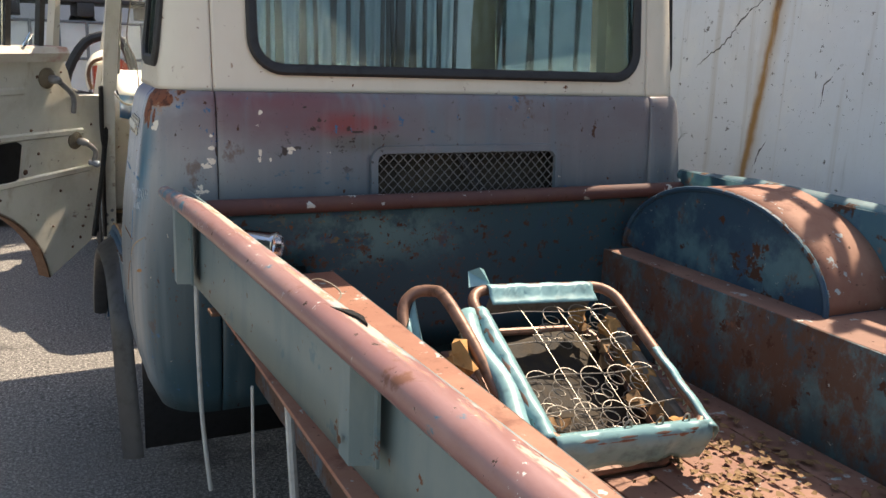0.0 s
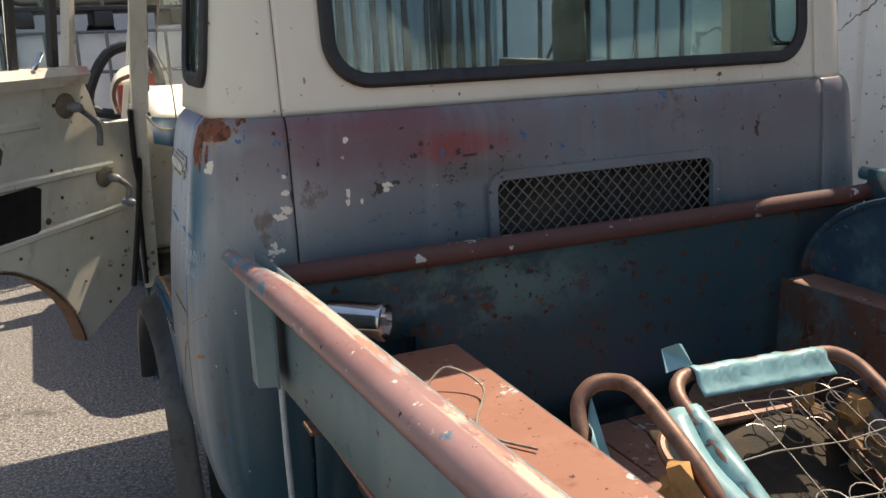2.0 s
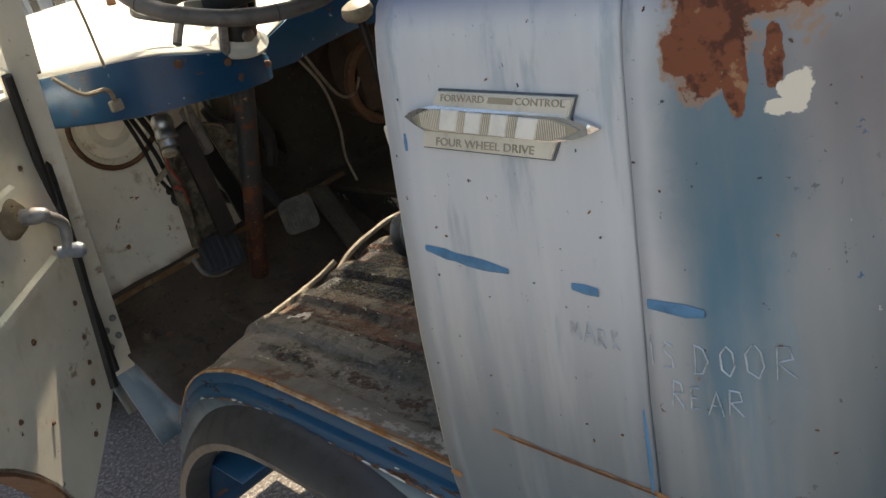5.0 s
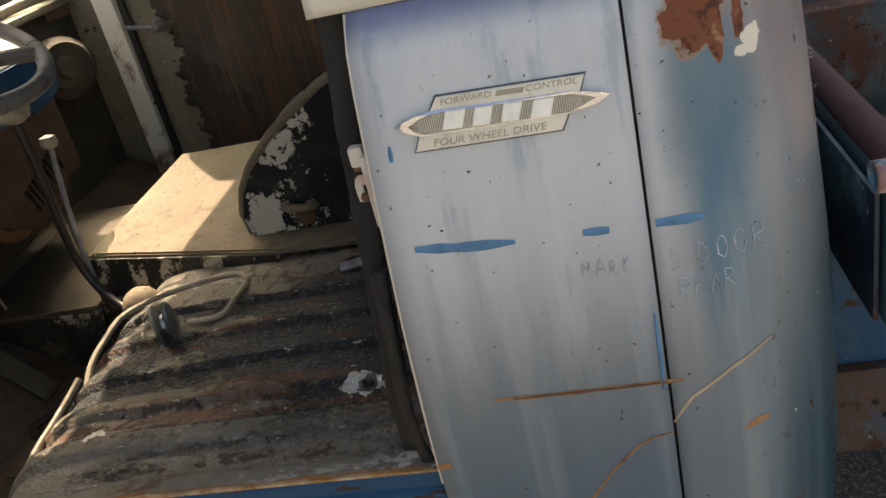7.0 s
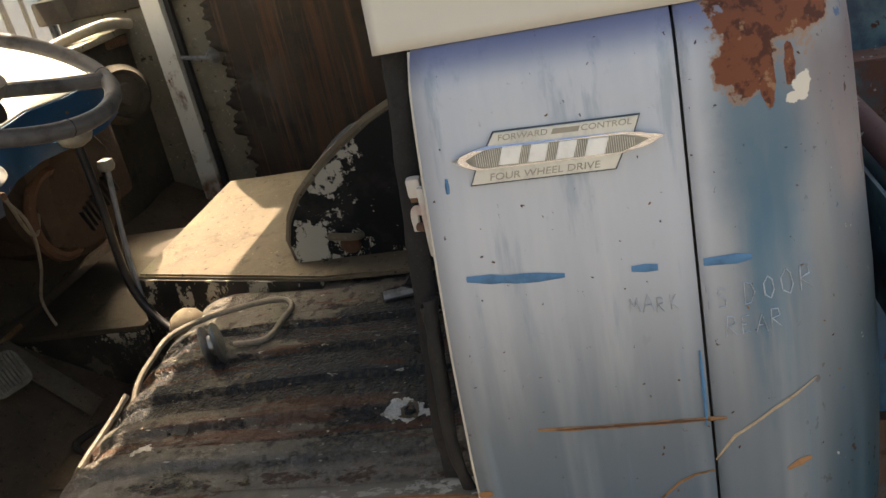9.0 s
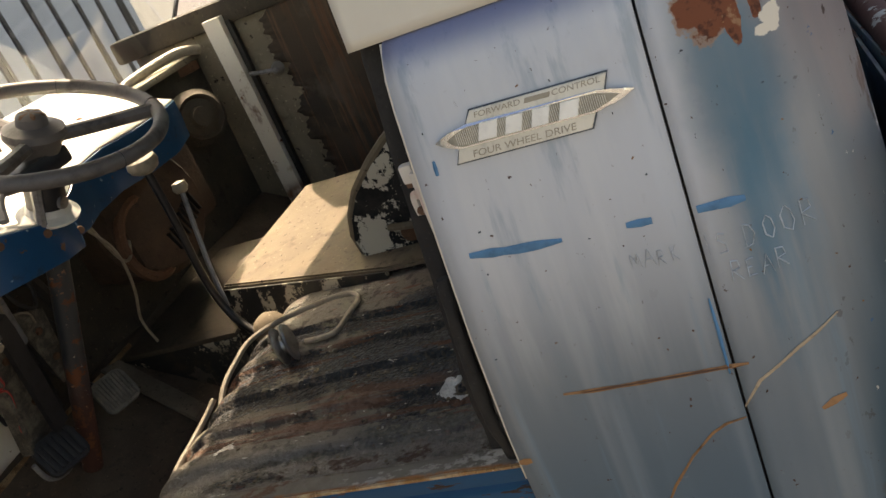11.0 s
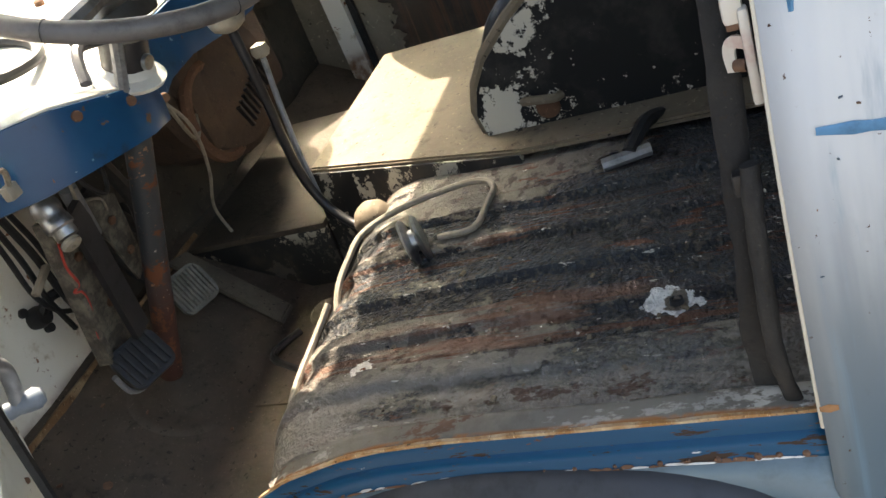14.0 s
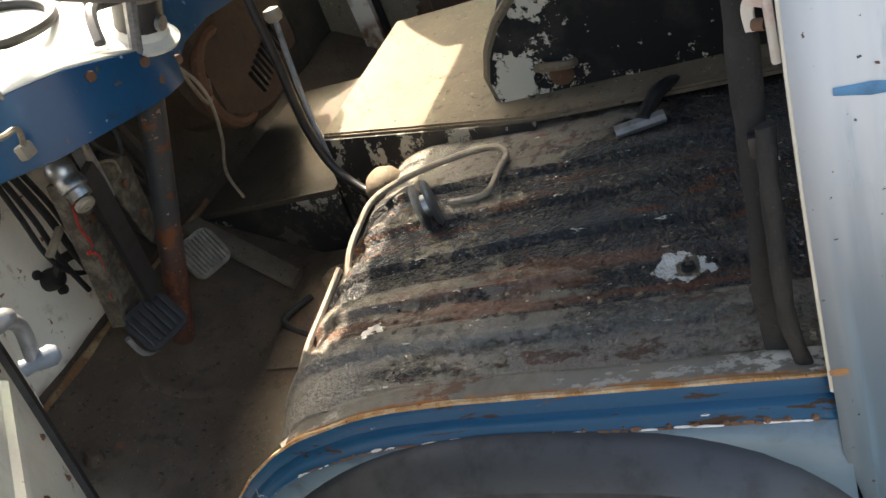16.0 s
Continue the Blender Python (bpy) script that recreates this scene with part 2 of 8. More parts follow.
    m.spots((0.03, 0.10, 0.16), 30.0, 0.60, 0.63, 0.4, 0.8, stretch=(0.7, 1, 1.3), shift=27.0, within=m.math('MULTIPLY', m.zone((0.45, 0.0, 1.09), (0.30, 0.06, 0.045), 0.6, 0.8, 9), back))
    m.spots((0.035, 0.028, 0.024), 30.0, 0.60, 0.63, 0.8, 0.9, stretch=(1, 1, 1.3), shift=61.0, within=m.zone((0.58, 0.0, 1.18), (0.34, 0.06, 0.085), 0.6, 0.8, 9))
    m.spots((0.06, 0.045, 0.035), 70.0, 0.66, 0.68, 0.8, 0.9, stretch=(1, 1, 0.6), shift=47.0, within=back)
    m.spots(CREAM, 40.0, 0.70, 0.71, 0.5, shift=21.0, within=back)
    m.relief(m.noise(2.2, 3), 1.2)
    m.relief(m.noise(120, 4), 0.04)
    return m.done(0.25, 0.01)


M_BLUE = blue_body("faded_blue_paint", True)


def cream_paint():
    m = Mat("cream_paint", (0.70, 0.64, 0.53), 0.38)
    m.spots((0.60, 0.53, 0.42), 5.0, 0.45, 0.75, 0.5, 0.6, stretch=(1, 1, 0.5))
    m.spots(RUST, 28.0, 0.675, 0.69, 0.8, shift=3.0)
    m.spots((0.30, 0.16, 0.08), 60.0, 0.68, 0.70, 0.8, shift=13.0)
    m.spots((0.35, 0.2, 0.1), 8.0, 0.66, 0.8, 0.7, 0.5, stretch=(1.5, 1.5, 0.3), shift=8.0)
    m.relief(m.noise(3, 3), 0.8)
    return m.done(0.2, 0.008)


M_CREAM = cream_paint()


def belt_paint():
    m = Mat("pink_worn_cream_paint", (0.66, 0.60, 0.52), 0.4)
    m.spots((0.50, 0.22, 0.18), 7.0, 0.48, 0.62, 0.5, 0.8, stretch=(1, 1, 1))
    m.spots((0.72, 0.69, 0.62), 12.0, 0.55, 0.65, 0.45, 0.8, shift=3.0)
    return m.done()


M_BELT = belt_paint()


def roof_paint():
    m = Mat("roof_paint", (0.74, 0.75, 0.74), 0.42)
    edge = m.step(m.axis(2), 1.84, 1.945, 1.0, 0.0)
    m.tint(m.math('MULTIPLY', edge, m.step(m.noise(3.0, 4, (1, 1, 1)), 0.1, 0.5)), (0.08, 0.125, 0.17), 0.4)
    m.spots((0.16, 0.20, 0.24), 2.0, 0.55, 0.7, 0.45, 0.6, shift=3.0)
    m.spots((0.7, 0.68, 0.62), 40.0, 0.68, 0.70, 0.5, stretch=(0.3, 1, 1), within=edge)
    m.spots(DARK_RUST, 24.0, 0.70, 0.72, 0.8, shift=6.0)
    return m.done()


M_ROOF = roof_paint()


def bed_paint(name, base, rustiness):
    m = Mat(name, base, 0.5)
    m.spots((0.10, 0.22, 0.24), 5.0, 0.45, 0.65, 0.55, 0.7)
    m.spots((0.02, 0.06, 0.11), 7.0, 0.55, 0.66, 0.5, 0.8, shift=3.0)
    m.spots((0.11, 0.050, 0.026), 8.0, 0.62 - rustiness, 0.72 - rustiness * 0.7, 0.85, 0.9, stretch=(1, 1, 0.7), shift=9.0, nrough=0.75, detail=9)
    m.spots(DARK_RUST, 18.0, 0.58, 0.63, 0.9, shift=2.0)
    m.spots((0.30, 0.34, 0.32), 40.0, 0.66, 0.68, 0.6, shift=22.0)
    m.spots((0.24, 0.11, 0.06), 22.0, 0.62, 0.72, 0.85, 0.7, shift=5.0)
    m.relief(m.noise(3, 3), 1.2)
    m.relief(m.noise(60, 4), 0.08)
    return m.done(0.3, 0.01)


M_BED = bed_paint("worn_teal_bed_paint", (0.035, 0.105, 0.13), 0.06)
M_BEDRUST = bed_paint("rusty_teal_bed_paint", (0.016, 0.055, 0.095), 0.05)
M_BEDBROWN = bed_paint("rust_brown_bed_side", (0.03, 0.075, 0.095), 0.22)


def front_bed():
    m = Mat("scabbed_teal_paint", (0.018, 0.062, 0.082), 0.5)
    m.spots((0.105, 0.20, 0.20), 9.0, 0.44, 0.60, 0.55, 0.8, within=m.zone((0.62, -0.06, 0.94), (0.36, 0.3, 0.12), 0.9, 0.6, 7))
    m.spots((0.11, 0.045, 0.024), 12.0, 0.56, 0.62, 0.85, shift=5.0, detail=8, nrough=0.72, within=m.zone((0.5, -0.06, 0.90), (0.7, 0.3, 0.3), 0.9, 0.5, 5))
    m.spots((0.20, 0.13, 0.05), 26.0, 0.60, 0.64, 0.85, 0.8, stretch=(0.6, 1, 1.4), shift=35.0, detail=8, within=m.zone((0.45, -0.06, 0.93), (0.4, 0.3, 0.12), 0.9, 0.5, 5))
    m.spots((0.02, 0.055, 0.10), 5.0, 0.55, 0.66, 0.5, 0.8, shift=3.0)
    m.spots(DARK_RUST, 30.0, 0.60, 0.64, 0.9, shift=2.0)
    m.spots((0.16, 0.07, 0.035), 60.0, 0.62, 0.66, 0.9, shift=12.0)
    m.relief(m.noise(4, 3), 1.0)
    return m.done(0.3, 0.01)


M_BEDFRONT = front_bed()


def pipe_paint(name, heavy):
    m = Mat(name, (0.27, 0.135, 0.125), 0.32)
    m.spots((0.36, 0.215, 0.20), 6.0, 0.45, 0.7, 0.36, 0.8, stretch=(1, 0.35, 1))
    m.spots((0.27, 0.125, 0.10), 22.0, 0.54, 0.66, 0.5, 0.6, stretch=(1, 0.5, 1), shift=31.0)
    m.spots((0.46, 0.38, 0.31), 8.0, 0.66 - heavy, 0.72 - heavy, 0.6, 0.7, stretch=(1.5, 0.3, 1.5), shift=4.0)
    m.spots((0.06, 0.17, 0.22), 11.0, 0.63, 0.67, 0.45, shift=8.0, stretch=(1, 0.6, 1))
    m.spots(RUST, 14.0, 0.60, 0.70, 0.85, 0.8, shift=1.0)
    m.spots((0.05, 0.03, 0.02), 46.0, 0.655, 0.68, 0.85, shift=6.0, deep=0.5)
    m.spots((0.60, 0.58, 0.54), 60.0, 0.65, 0.67, 0.6, shift=16.0)
    lip = m.step(m.math('ADD', m.axis(0), m.math('MULTIPLY', m.axis(1), 0.0453)), 0.0585, 0.0660)
    m.spots((0.50, 0.42, 0.33), 11.0, 0.46, 0.51, 0.55, 0.9, stretch=(1.6, 0.4, 1), shift=61.0, detail=9, nrough=0.74, within=lip)
    m.spots((0.40, 0.19, 0.13), 15.0, 0.52, 0.56, 0.8, 0.9, stretch=(1.6, 0.5, 1), shift=71.0, detail=9, nrough=0.74, within=lip)
    m.spots((0.22, 0.34, 0.36), 18.0, 0.57, 0.61, 0.5, 0.8, stretch=(1.6, 0.5, 1), shift=81.0, detail=8, within=lip)
    if heavy > 0:
        end = m.zone((0.066, -0.10, 1.075), (0.06, 0.26, 0.06), 0.6, 0.8, 14)
        m.spots((0.035, 0.17, 0.24), 26.0, 0.49, 0.53, 0.4, 0.9, stretch=(1, 0.7, 1), shift=41.0, detail=8, nrough=0.72, within=end)
        m.spots((0.42, 0.36, 0.27), 30.0, 0.60, 0.63, 0.5, 0.9, stretch=(1, 0.6, 1), shift=51.0, detail=8, nrough=0.72, within=end)
    m.relief(m.noise(20, 4), 0.3)
    return m.done(0.3, 0.006)


M_PIPE = pipe_paint("primer_red_rail_paint", 0.05)


def rust_top(name, base=(0.27, 0.115, 0.075), k=1.0):
    m = Mat(name, base, 0.75)
    m.spots((0.36 * k, 0.19 * k, 0.13 * k), 4.0, 0.45, 0.7, 0.8, 0.8)
    m.spots((0.16, 0.06, 0.04), 9.0, 0.55, 0.7, 0.85, 0.8, shift=2.0)
    m.spots((0.40, 0.44, 0.42), 18.0, 0.62, 0.65, 0.6, shift=5.0)
    m.spots(DARK_RUST, 50.0, 0.63, 0.67, 0.9, shift=8.0)
    m.relief(m.noise(45, 5), 0.4)
    return m.done(0.35, 0.006)


M_RUSTTOP = rust_top("primer_rust_steel")
M_PIPE2 = rust_top("dark_rusty_rail", (0.085, 0.036, 0.033), 0.34)
M_FLOORBED = rust_top("rusted_bed_floor", (0.24, 0.12, 0.085))


def grey_green():
    m = Mat("grey_green_paint", (0.17, 0.225, 0.225), 0.5)
    m.spots((0.22, 0.27, 0.26), 4.0, 0.45, 0.7, 0.55, 0.8)
    m.spots((0.05, 0.15, 0.20), 12.0, 0.60, 0.65, 0.5, 0.7, shift=3.0)
    m.spots((0.10, 0.17, 0.19), 5.0, 0.45, 0.65, 0.5, 0.7, stretch=(1, 1, 0.3), shift=13.0)
    m.spots(RUST, 26.0, 0.645, 0.67, 0.85, shift=6.0)
    m.relief(m.noise(5, 3), 0.6)
    return m.done()


M_GREYGREEN = grey_green()


def door_inner():
    m = Mat("dusty_cream_door_paint", (0.70, 0.67, 0.58), 0.5)
    m.spots((0.57, 0.53, 0.44), 6.0, 0.45, 0.7, 0.6, 0.8)
    m.spots((0.76, 0.73, 0.65), 3.0, 0.5, 0.7, 0.55, 0.6, shift=3.0)
    m.spots((0.40, 0.30, 0.18), 14.0, 0.58, 0.72, 0.8, 0.5, stretch=(1, 1, 0.4), shift=15.0)
    m.spots((0.12, 0.07, 0.04), 30.0, 0.66, 0.685, 0.85, shift=6.0)
    m.spots(RUST, 11.0, 0.64, 0.70, 0.85, 0.7, shift=9.0)
    m.relief(m.noise(3, 3), 0.5)
    m.relief(m.noise(60, 3), 0.1)
    return m.done()


M_DOORIN = door_inner()


def white_inner():
    m = Mat("old_white_cab_paint", (0.82, 0.79, 0.71), 0.5)
    m.spots((0.68, 0.62, 0.52), 5.0, 0.5, 0.75, 0.6, 0.8)
    m.spots((0.25, 0.10, 0.04), 34.0, 0.645, 0.67, 0.85, shift=3.0)
    m.spots((0.35, 0.24, 0.12), 16.0, 0.56, 0.68, 0.8, 0.6, shift=13.0)
    m.spots(RUST, 8.0, 0.60, 0.70, 0.85, 0.8, shift=7.0, stretch=(1, 1, 0.5))
    low = m.step(m.axis(2), 0.69, 0.735, 1.0, 0.0)
    m.tint(m.math('MULTIPLY', low, m.step(m.noise(14, 5), 0.3, 0.6)), (0.20, 0.10, 0.05), 0.9)
    return m.done()


M_WHITEIN = white_inner()


def hump_paint():
    """Black seat base, worn to dust, rust and an old cream coat."""
    m = Mat("worn_black_seat_base_paint", (0.160, 0.139, 0.116), 0.85)
    m.spots((0.19, 0.168, 0.138), 9.0, 0.46, 0.60, 0.9, 0.8, shift=33.0, detail=8, nrough=0.7)
    m.spots((0.062, 0.050, 0.040), 34.0, 0.53, 0.60, 0.9, 0.8, shift=13.0, detail=6)
    # black coat: nearly whole at the back, in tatters towards the sill and the front edge
    keep = m.math('ADD', m.math('MULTIPLY', m.step(m.axis(0), 0.15, 0.34), 0.10), m.math('MULTIPLY', m.step(m.axis(1), 0.60, 0.98, 1.0, 0.0), 0.11))
    keep = m.math('ADD', keep, m.math('MULTIPLY', m.zone((0.42, 0.60, 0.79), (0.26, 0.30, 0.2), 0.8, 0.7, 7), 0.10))
    keep = m.math('SUBTRACT', keep, m.math('MULTIPLY', m.zone((0.62, 0.85, 0.79), (0.16, 0.36, 0.2), 0.8, 0.7, 7), 0.16))
    ridge = m.math('ABSOLUTE', m.math('SUBTRACT', m.math('FRACT', m.math('DIVIDE', m.math('SUBTRACT', m.axis(0), 0.094), 0.0965)), 0.5))
    keep = m.math('SUBTRACT', keep, m.math('MULTIPLY', m.step(ridge, 0.12, 0.25, 1.0, 0.0), 0.06))
    keep = m.math('ADD', keep, m.math('MULTIPLY', m.math('MULTIPLY', m.step(ridge, 0.22, 0.27), m.step(ridge, 0.34, 0.42, 1.0, 0.0)), 0.02))
    black = m.step(m.math('ADD', m.noise(8.5, 11, (1.1, 0.50, 1.0), 71.0, 0.78), keep), 0.555, 0.580)
    m.tint(black, (0.013, 0.015, 0.019), 0.34)
    m.tint(m.math('MULTIPLY', black, m.step(m.noise(7, 6, (1.4, 0.3, 1), 9.0), 0.50, 0.62)), (0.019, 0.027, 0.037), 0.4, 0.7)
    m.tint(m.math('MULTIPLY', black, m.step(m.noise(120, 3, shift=57.0), 0.53, 0.60)), (0.085, 0.074, 0.060), 0.85, 0.8)
    m.tint(m.math('MULTIPLY', black, m.step(m.noise(48, 7, (1, 0.6, 1), 67.0, 0.7), 0.57, 0.61)), (0.12, 0.104, 0.084), 0.9, 0.85)
    m.spots((0.135, 0.062, 0.037), 10.0, 0.575, 0.60, 0.85, 0.75, stretch=(2.8, 0.22, 1.2), shift=3.0, detail=9, nrough=0.74, within=m.step(m.axis(0), 0.52, 0.60, 1.0, 0.0))
    m.spots((0.15, 0.060, 0.034), 26.0, 0.60, 0.63, 0.85, 0.8, stretch=(1.4, 0.4, 1.2), shift=23.0, detail=7)
    m.spots((0.17, 0.078, 0.047), 9.0, 0.47, 0.56, 0.85, 0.75, stretch=(2.6, 0.25, 1.2), shift=93.0, detail=9, nrough=0.74, within=m.zone((0.215, 0.80, 0.79), (0.055, 0.27, 0.2), 0.6, 0.8, 9))
    m.spots((0.58, 0.54, 0.47), 80.0, 0.668, 0.676, 0.6, 0.95, stretch=(1.3, 0.55, 1.6), shift=14.0, detail=7)
    near = m.math('MULTIPLY', m.step(ridge, 0.14, 0.18), m.step(ridge, 0.20, 0.24, 1.0, 0.0))
    m.spots((0.66, 0.62, 0.53), 85.0, 0.63, 0.64, 0.6, 0.95, stretch=(1.2, 0.34, 1.6), shift=44.0, detail=9, within=near)
    m.spots((0.66, 0.58, 0.46), 40.0, 0.54, 0.55, 0.6, 0.95, stretch=(1.6, 0.30, 1.6), shift=58.0, detail=10, nrough=0.74, within=m.zone((0.164, 0.70, 0.79), (0.007, 0.24, 0.2), 0.3, 1.4, 30))
    m.spots((0.64, 0.61, 0.55), 70.0, 0.64, 0.648, 0.6, 0.95, stretch=(1.2, 0.7, 1), shift=81.0, within=m.zone((0.36, 0.50, 0.79), (0.26, 0.09, 0.2), 0.6, 0.9, 7))
    side = m.step(m.axis(0), 0.10, 0.165, 1.0, 0.0)
    m.tint(m.math('MULTIPLY', side, m.step(m.noise(13, 9, (1, 0.5, 1), 5.0, 0.74), 0.36, 0.52)), (0.232, 0.210, 0.180), 0.9, 0.9)
    m.spots((0.09, 0.045, 0.028), 16.0, 0.56, 0.60, 0.9, 0.8, stretch=(1, 0.5, 1), shift=8.0, detail=8, within=side)
    m.spots((0.27, 0.25, 0.215), 60.0, 0.60, 0.63, 0.9, 0.8, shift=15.0, within=side)
    # bare metal round the bolt hole and a chip by the front edge
    m.tint(m.zone((0.213, 0.605, 0.785), (0.017, 0.036, 0.06), 0.06, 2.2, 50), (0.68, 0.67, 0.64), 0.5)
    m.tint(m.zone((0.213, 0.600, 0.785), (0.013, 0.018, 0.06), 0.2, 2.0, 70), (0.15, 0.12, 0.09), 0.8)
    m.tint(m.zone((0.172, 1.020, 0.765), (0.024, 0.018, 0.06), 0.06, 2.2, 60), (0.64, 0.61, 0.56), 0.55)
    m.tint(m.zone((0.172, 1.018, 0.765), (0.007, 0.006, 0.06), 0.2, 1.4, 80), RUST, 0.8)
    m.relief(black, 0.35)
    m.relief(m.math('MULTIPLY', black, m.noise(150, 2, shift=77.0)), 1.1)
    m.relief(m.noise(90, 5), 0.65)
    m.relief(m.noise(190, 3, shift=4.0), 0.45)
    m.relief(m.noise(14, 4), 0.5)
    return m.done(1.0, 0.008)


M_HUMP = hump_paint()


def peeled_black():
    m = Mat("peeling_black_over_white_paint", (0.010, 0.010, 0.011), 0.62, 0, 0.25)
    m.spots((0.05, 0.045, 0.04), 8.0, 0.5, 0.7, 0.7, 0.7)
    edge = m.zone((0.74, 0.87, 0.84), (0.5, 0.13, 0.10), 0.9, 0.5, 10)
    edge = m.math('MAXIMUM', edge, m.math('MULTIPLY', m.step(m.axis(2), 0.77, 0.83, 1.0, 0.0), 0.85))
    edge = m.math('MAXIMUM', edge, m.zone((0.74, 0.82, 1.00), (0.5, 0.11, 0.12), 0.9, 0.5, 10))
    bare = m.step(m.math('ADD', m.noise(17.0, 10, shift=2.0, rough=0.74), m.math('MULTIPLY', edge, 0.215)), 0.645, 0.652)
    m.tint(bare, (0.55, 0.51, 0.43), 0.6)
    m.spots((0.5, 0.47, 0.4), 46.0, 0.665, 0.675, 0.6, shift=5.0)
    m.relief(m.noise(60, 4), 0.15)
    return m.done(0.3, 0.005)


M_PEEL = peeled_black()


def box_side():
    m = Mat("scuffed_black_box_paint", (0.018, 0.017, 0.016), 0.5)
    m.spots((0.10, 0.075, 0.05), 6.0, 0.5, 0.7, 0.8, 0.8)
    edge = m.math('MAXIMUM', m.step(m.axis(2), 0.63, 0.69, 0.0, 1.0), 0.15)
    m.tint(m.math('MULTIPLY', m.step(m.noise(16, 8, shift=3.0, rough=0.72), 0.555, 0.57), edge), (0.48, 0.43, 0.33), 0.65, 0.9)
    m.spots(RUST, 9.0, 0.6, 0.7, 0.9, 0.7, shift=8.0)
    return m.done()


M_BOXSIDE = box_side()


def dusty(name, base, dust, scale=6.0):
    m = Mat(name, base, 0.8)
    m.spots(dust, scale, 0.4, 0.68, 0.9, 0.85)
    m.spots(tuple(c * 0.5 for c in base), scale * 3.1, 0.55, 0.72, 0.9, 0.7, shift=3.0)
    m.spots(tuple(min(1, c * 1.5) for c in dust), scale * 12, 0.58, 0.75, 0.9, 0.5, shift=6.0)
    m.spots((0.03, 0.022, 0.016), scale * 9, 0.62, 0.66, 0.9, shift=9.0)
    m.spots(tuple(min(1, c * 1.9) for c in dust), scale * 20, 0.64, 0.67, 0.9, 0.8, shift=19.0)
    m.relief(m.noise(scale * 12, 5), 0.4)
    m.relief(m.noise(scale * 2, 4), 0.5)
    return m.done(0.4, 0.006)


M_DUSTTOP = dusty("dusty_tan_cover", (0.145, 0.112, 0.075), (0.20, 0.158, 0.11))
M_CABFLOOR = dusty("dirty_cab_floor", (0.070, 0.051, 0.037), (0.112, 0.085, 0.062), 9)
M_RUSTPART = dusty("rusty_brown_metal", (0.12, 0.055, 0.03), (0.18, 0.10, 0.06), 10)
M_HEATER = dusty("rusty_heater_paint", (0.052, 0.030, 0.019), (0.085, 0.052, 0.034), 10)


def hardboard():
    m = Mat("stained_brown_hardboard", (0.070, 0.050, 0.036), 0.85)
    m.spots((0.040, 0.034, 0.028), 5.0, 0.45, 0.62, 0.9, 0.9, shift=4.0, detail=7)
    m.spots((0.150, 0.070, 0.036), 11.0, 0.48, 0.60, 0.85, 0.8, stretch=(1, 1.6, 0.07), shift=8.0, detail=6)
    m.spots((0.175, 0.105, 0.062), 30.0, 0.56, 0.64, 0.85, 0.6, stretch=(1, 1.4, 0.06), shift=18.0)
    m.spots((0.11, 0.10, 0.085), 4.0, 0.52, 0.62, 0.95, 0.7, shift=28.0, within=m.step(m.axis(1), 1.12, 1.36), detail=8)
    m.relief(m.noise(170, 2), 0.9)
    m.relief(m.noise(5, 4), 0.8)
    return m.done(0.5, 0.006)


M_HARDBOARD = hardboard()
M_DIRTYWALL = dusty("dirty_cream_wall_paint", (0.19, 0.165, 0.122), (0.28, 0.245, 0.185), 4)
M_SHEET = dusty("dark_olive_sheet", (0.075, 0.082, 0.066), (0.11, 0.115, 0.09), 5)
M_RUSTLEDGE = dusty("rust_stained_cream_ledge", (0.17, 0.085, 0.035), (0.36, 0.26, 0.15), 14)
M_DARKLINE = dusty("mottled_dark_lining", (0.040, 0.033, 0.025), (0.085, 0.069, 0.050), 5)


def column_paint():
    m = Mat("chipped_column_paint", (0.03, 0.035, 0.04), 0.45)
    low = m.step(m.axis(2), 0.75, 0.92, 1.0, 0.0)
    m.tint(m.math('MULTIPLY', low, m.step(m.noise(12, 6), 0.25, 0.45)), (0.075, 0.026, 0.016), 0.8)
    m.spots((0.3, 0.17, 0.1), 60, 0.62, 0.66, 0.8, shift=3.0)
    m.spots((0.35, 0.32, 0.28), 80, 0.66, 0.68, 0.8, shift=13.0)
    m.spots(RUST, 20, 0.54, 0.60, 0.85, shift=5.0)
    return m.done()


M_COLUMN = column_paint()


def deep_blue():
    m = Mat("deep_blue_enamel", (0.006, 0.060, 0.145), 0.28)
    m.spots((0.012, 0.085, 0.18), 4, 0.45, 0.7, 0.35, 0.7)
    m.spots((0.02, 0.035, 0.06), 12, 0.60, 0.68, 0.5, 0.7, shift=3.0)
    m.spots((0.16, 0.08, 0.04), 26, 0.645, 0.665, 0.8, shift=6.0)
    m.spots((0.35, 0.42, 0.45), 40, 0.675, 0.69, 0.5, shift=11.0)
    return m.done()


M_DEEPBLUE = deep_blue()
# near-black blue that stands for shade on the headboard's front
M_HEADSHADE = bed_paint("blue_black_headboard_shade", (0.006, 0.016, 0.035), 0.0)
M_SKIRT = bed_paint("blue_bed_skirt", (0.010, 0.075, 0.16), 0.02)
M_SILLRUST = bed_paint("rusty_bed_sill", (0.03, 0.10, 0.15), 0.30)


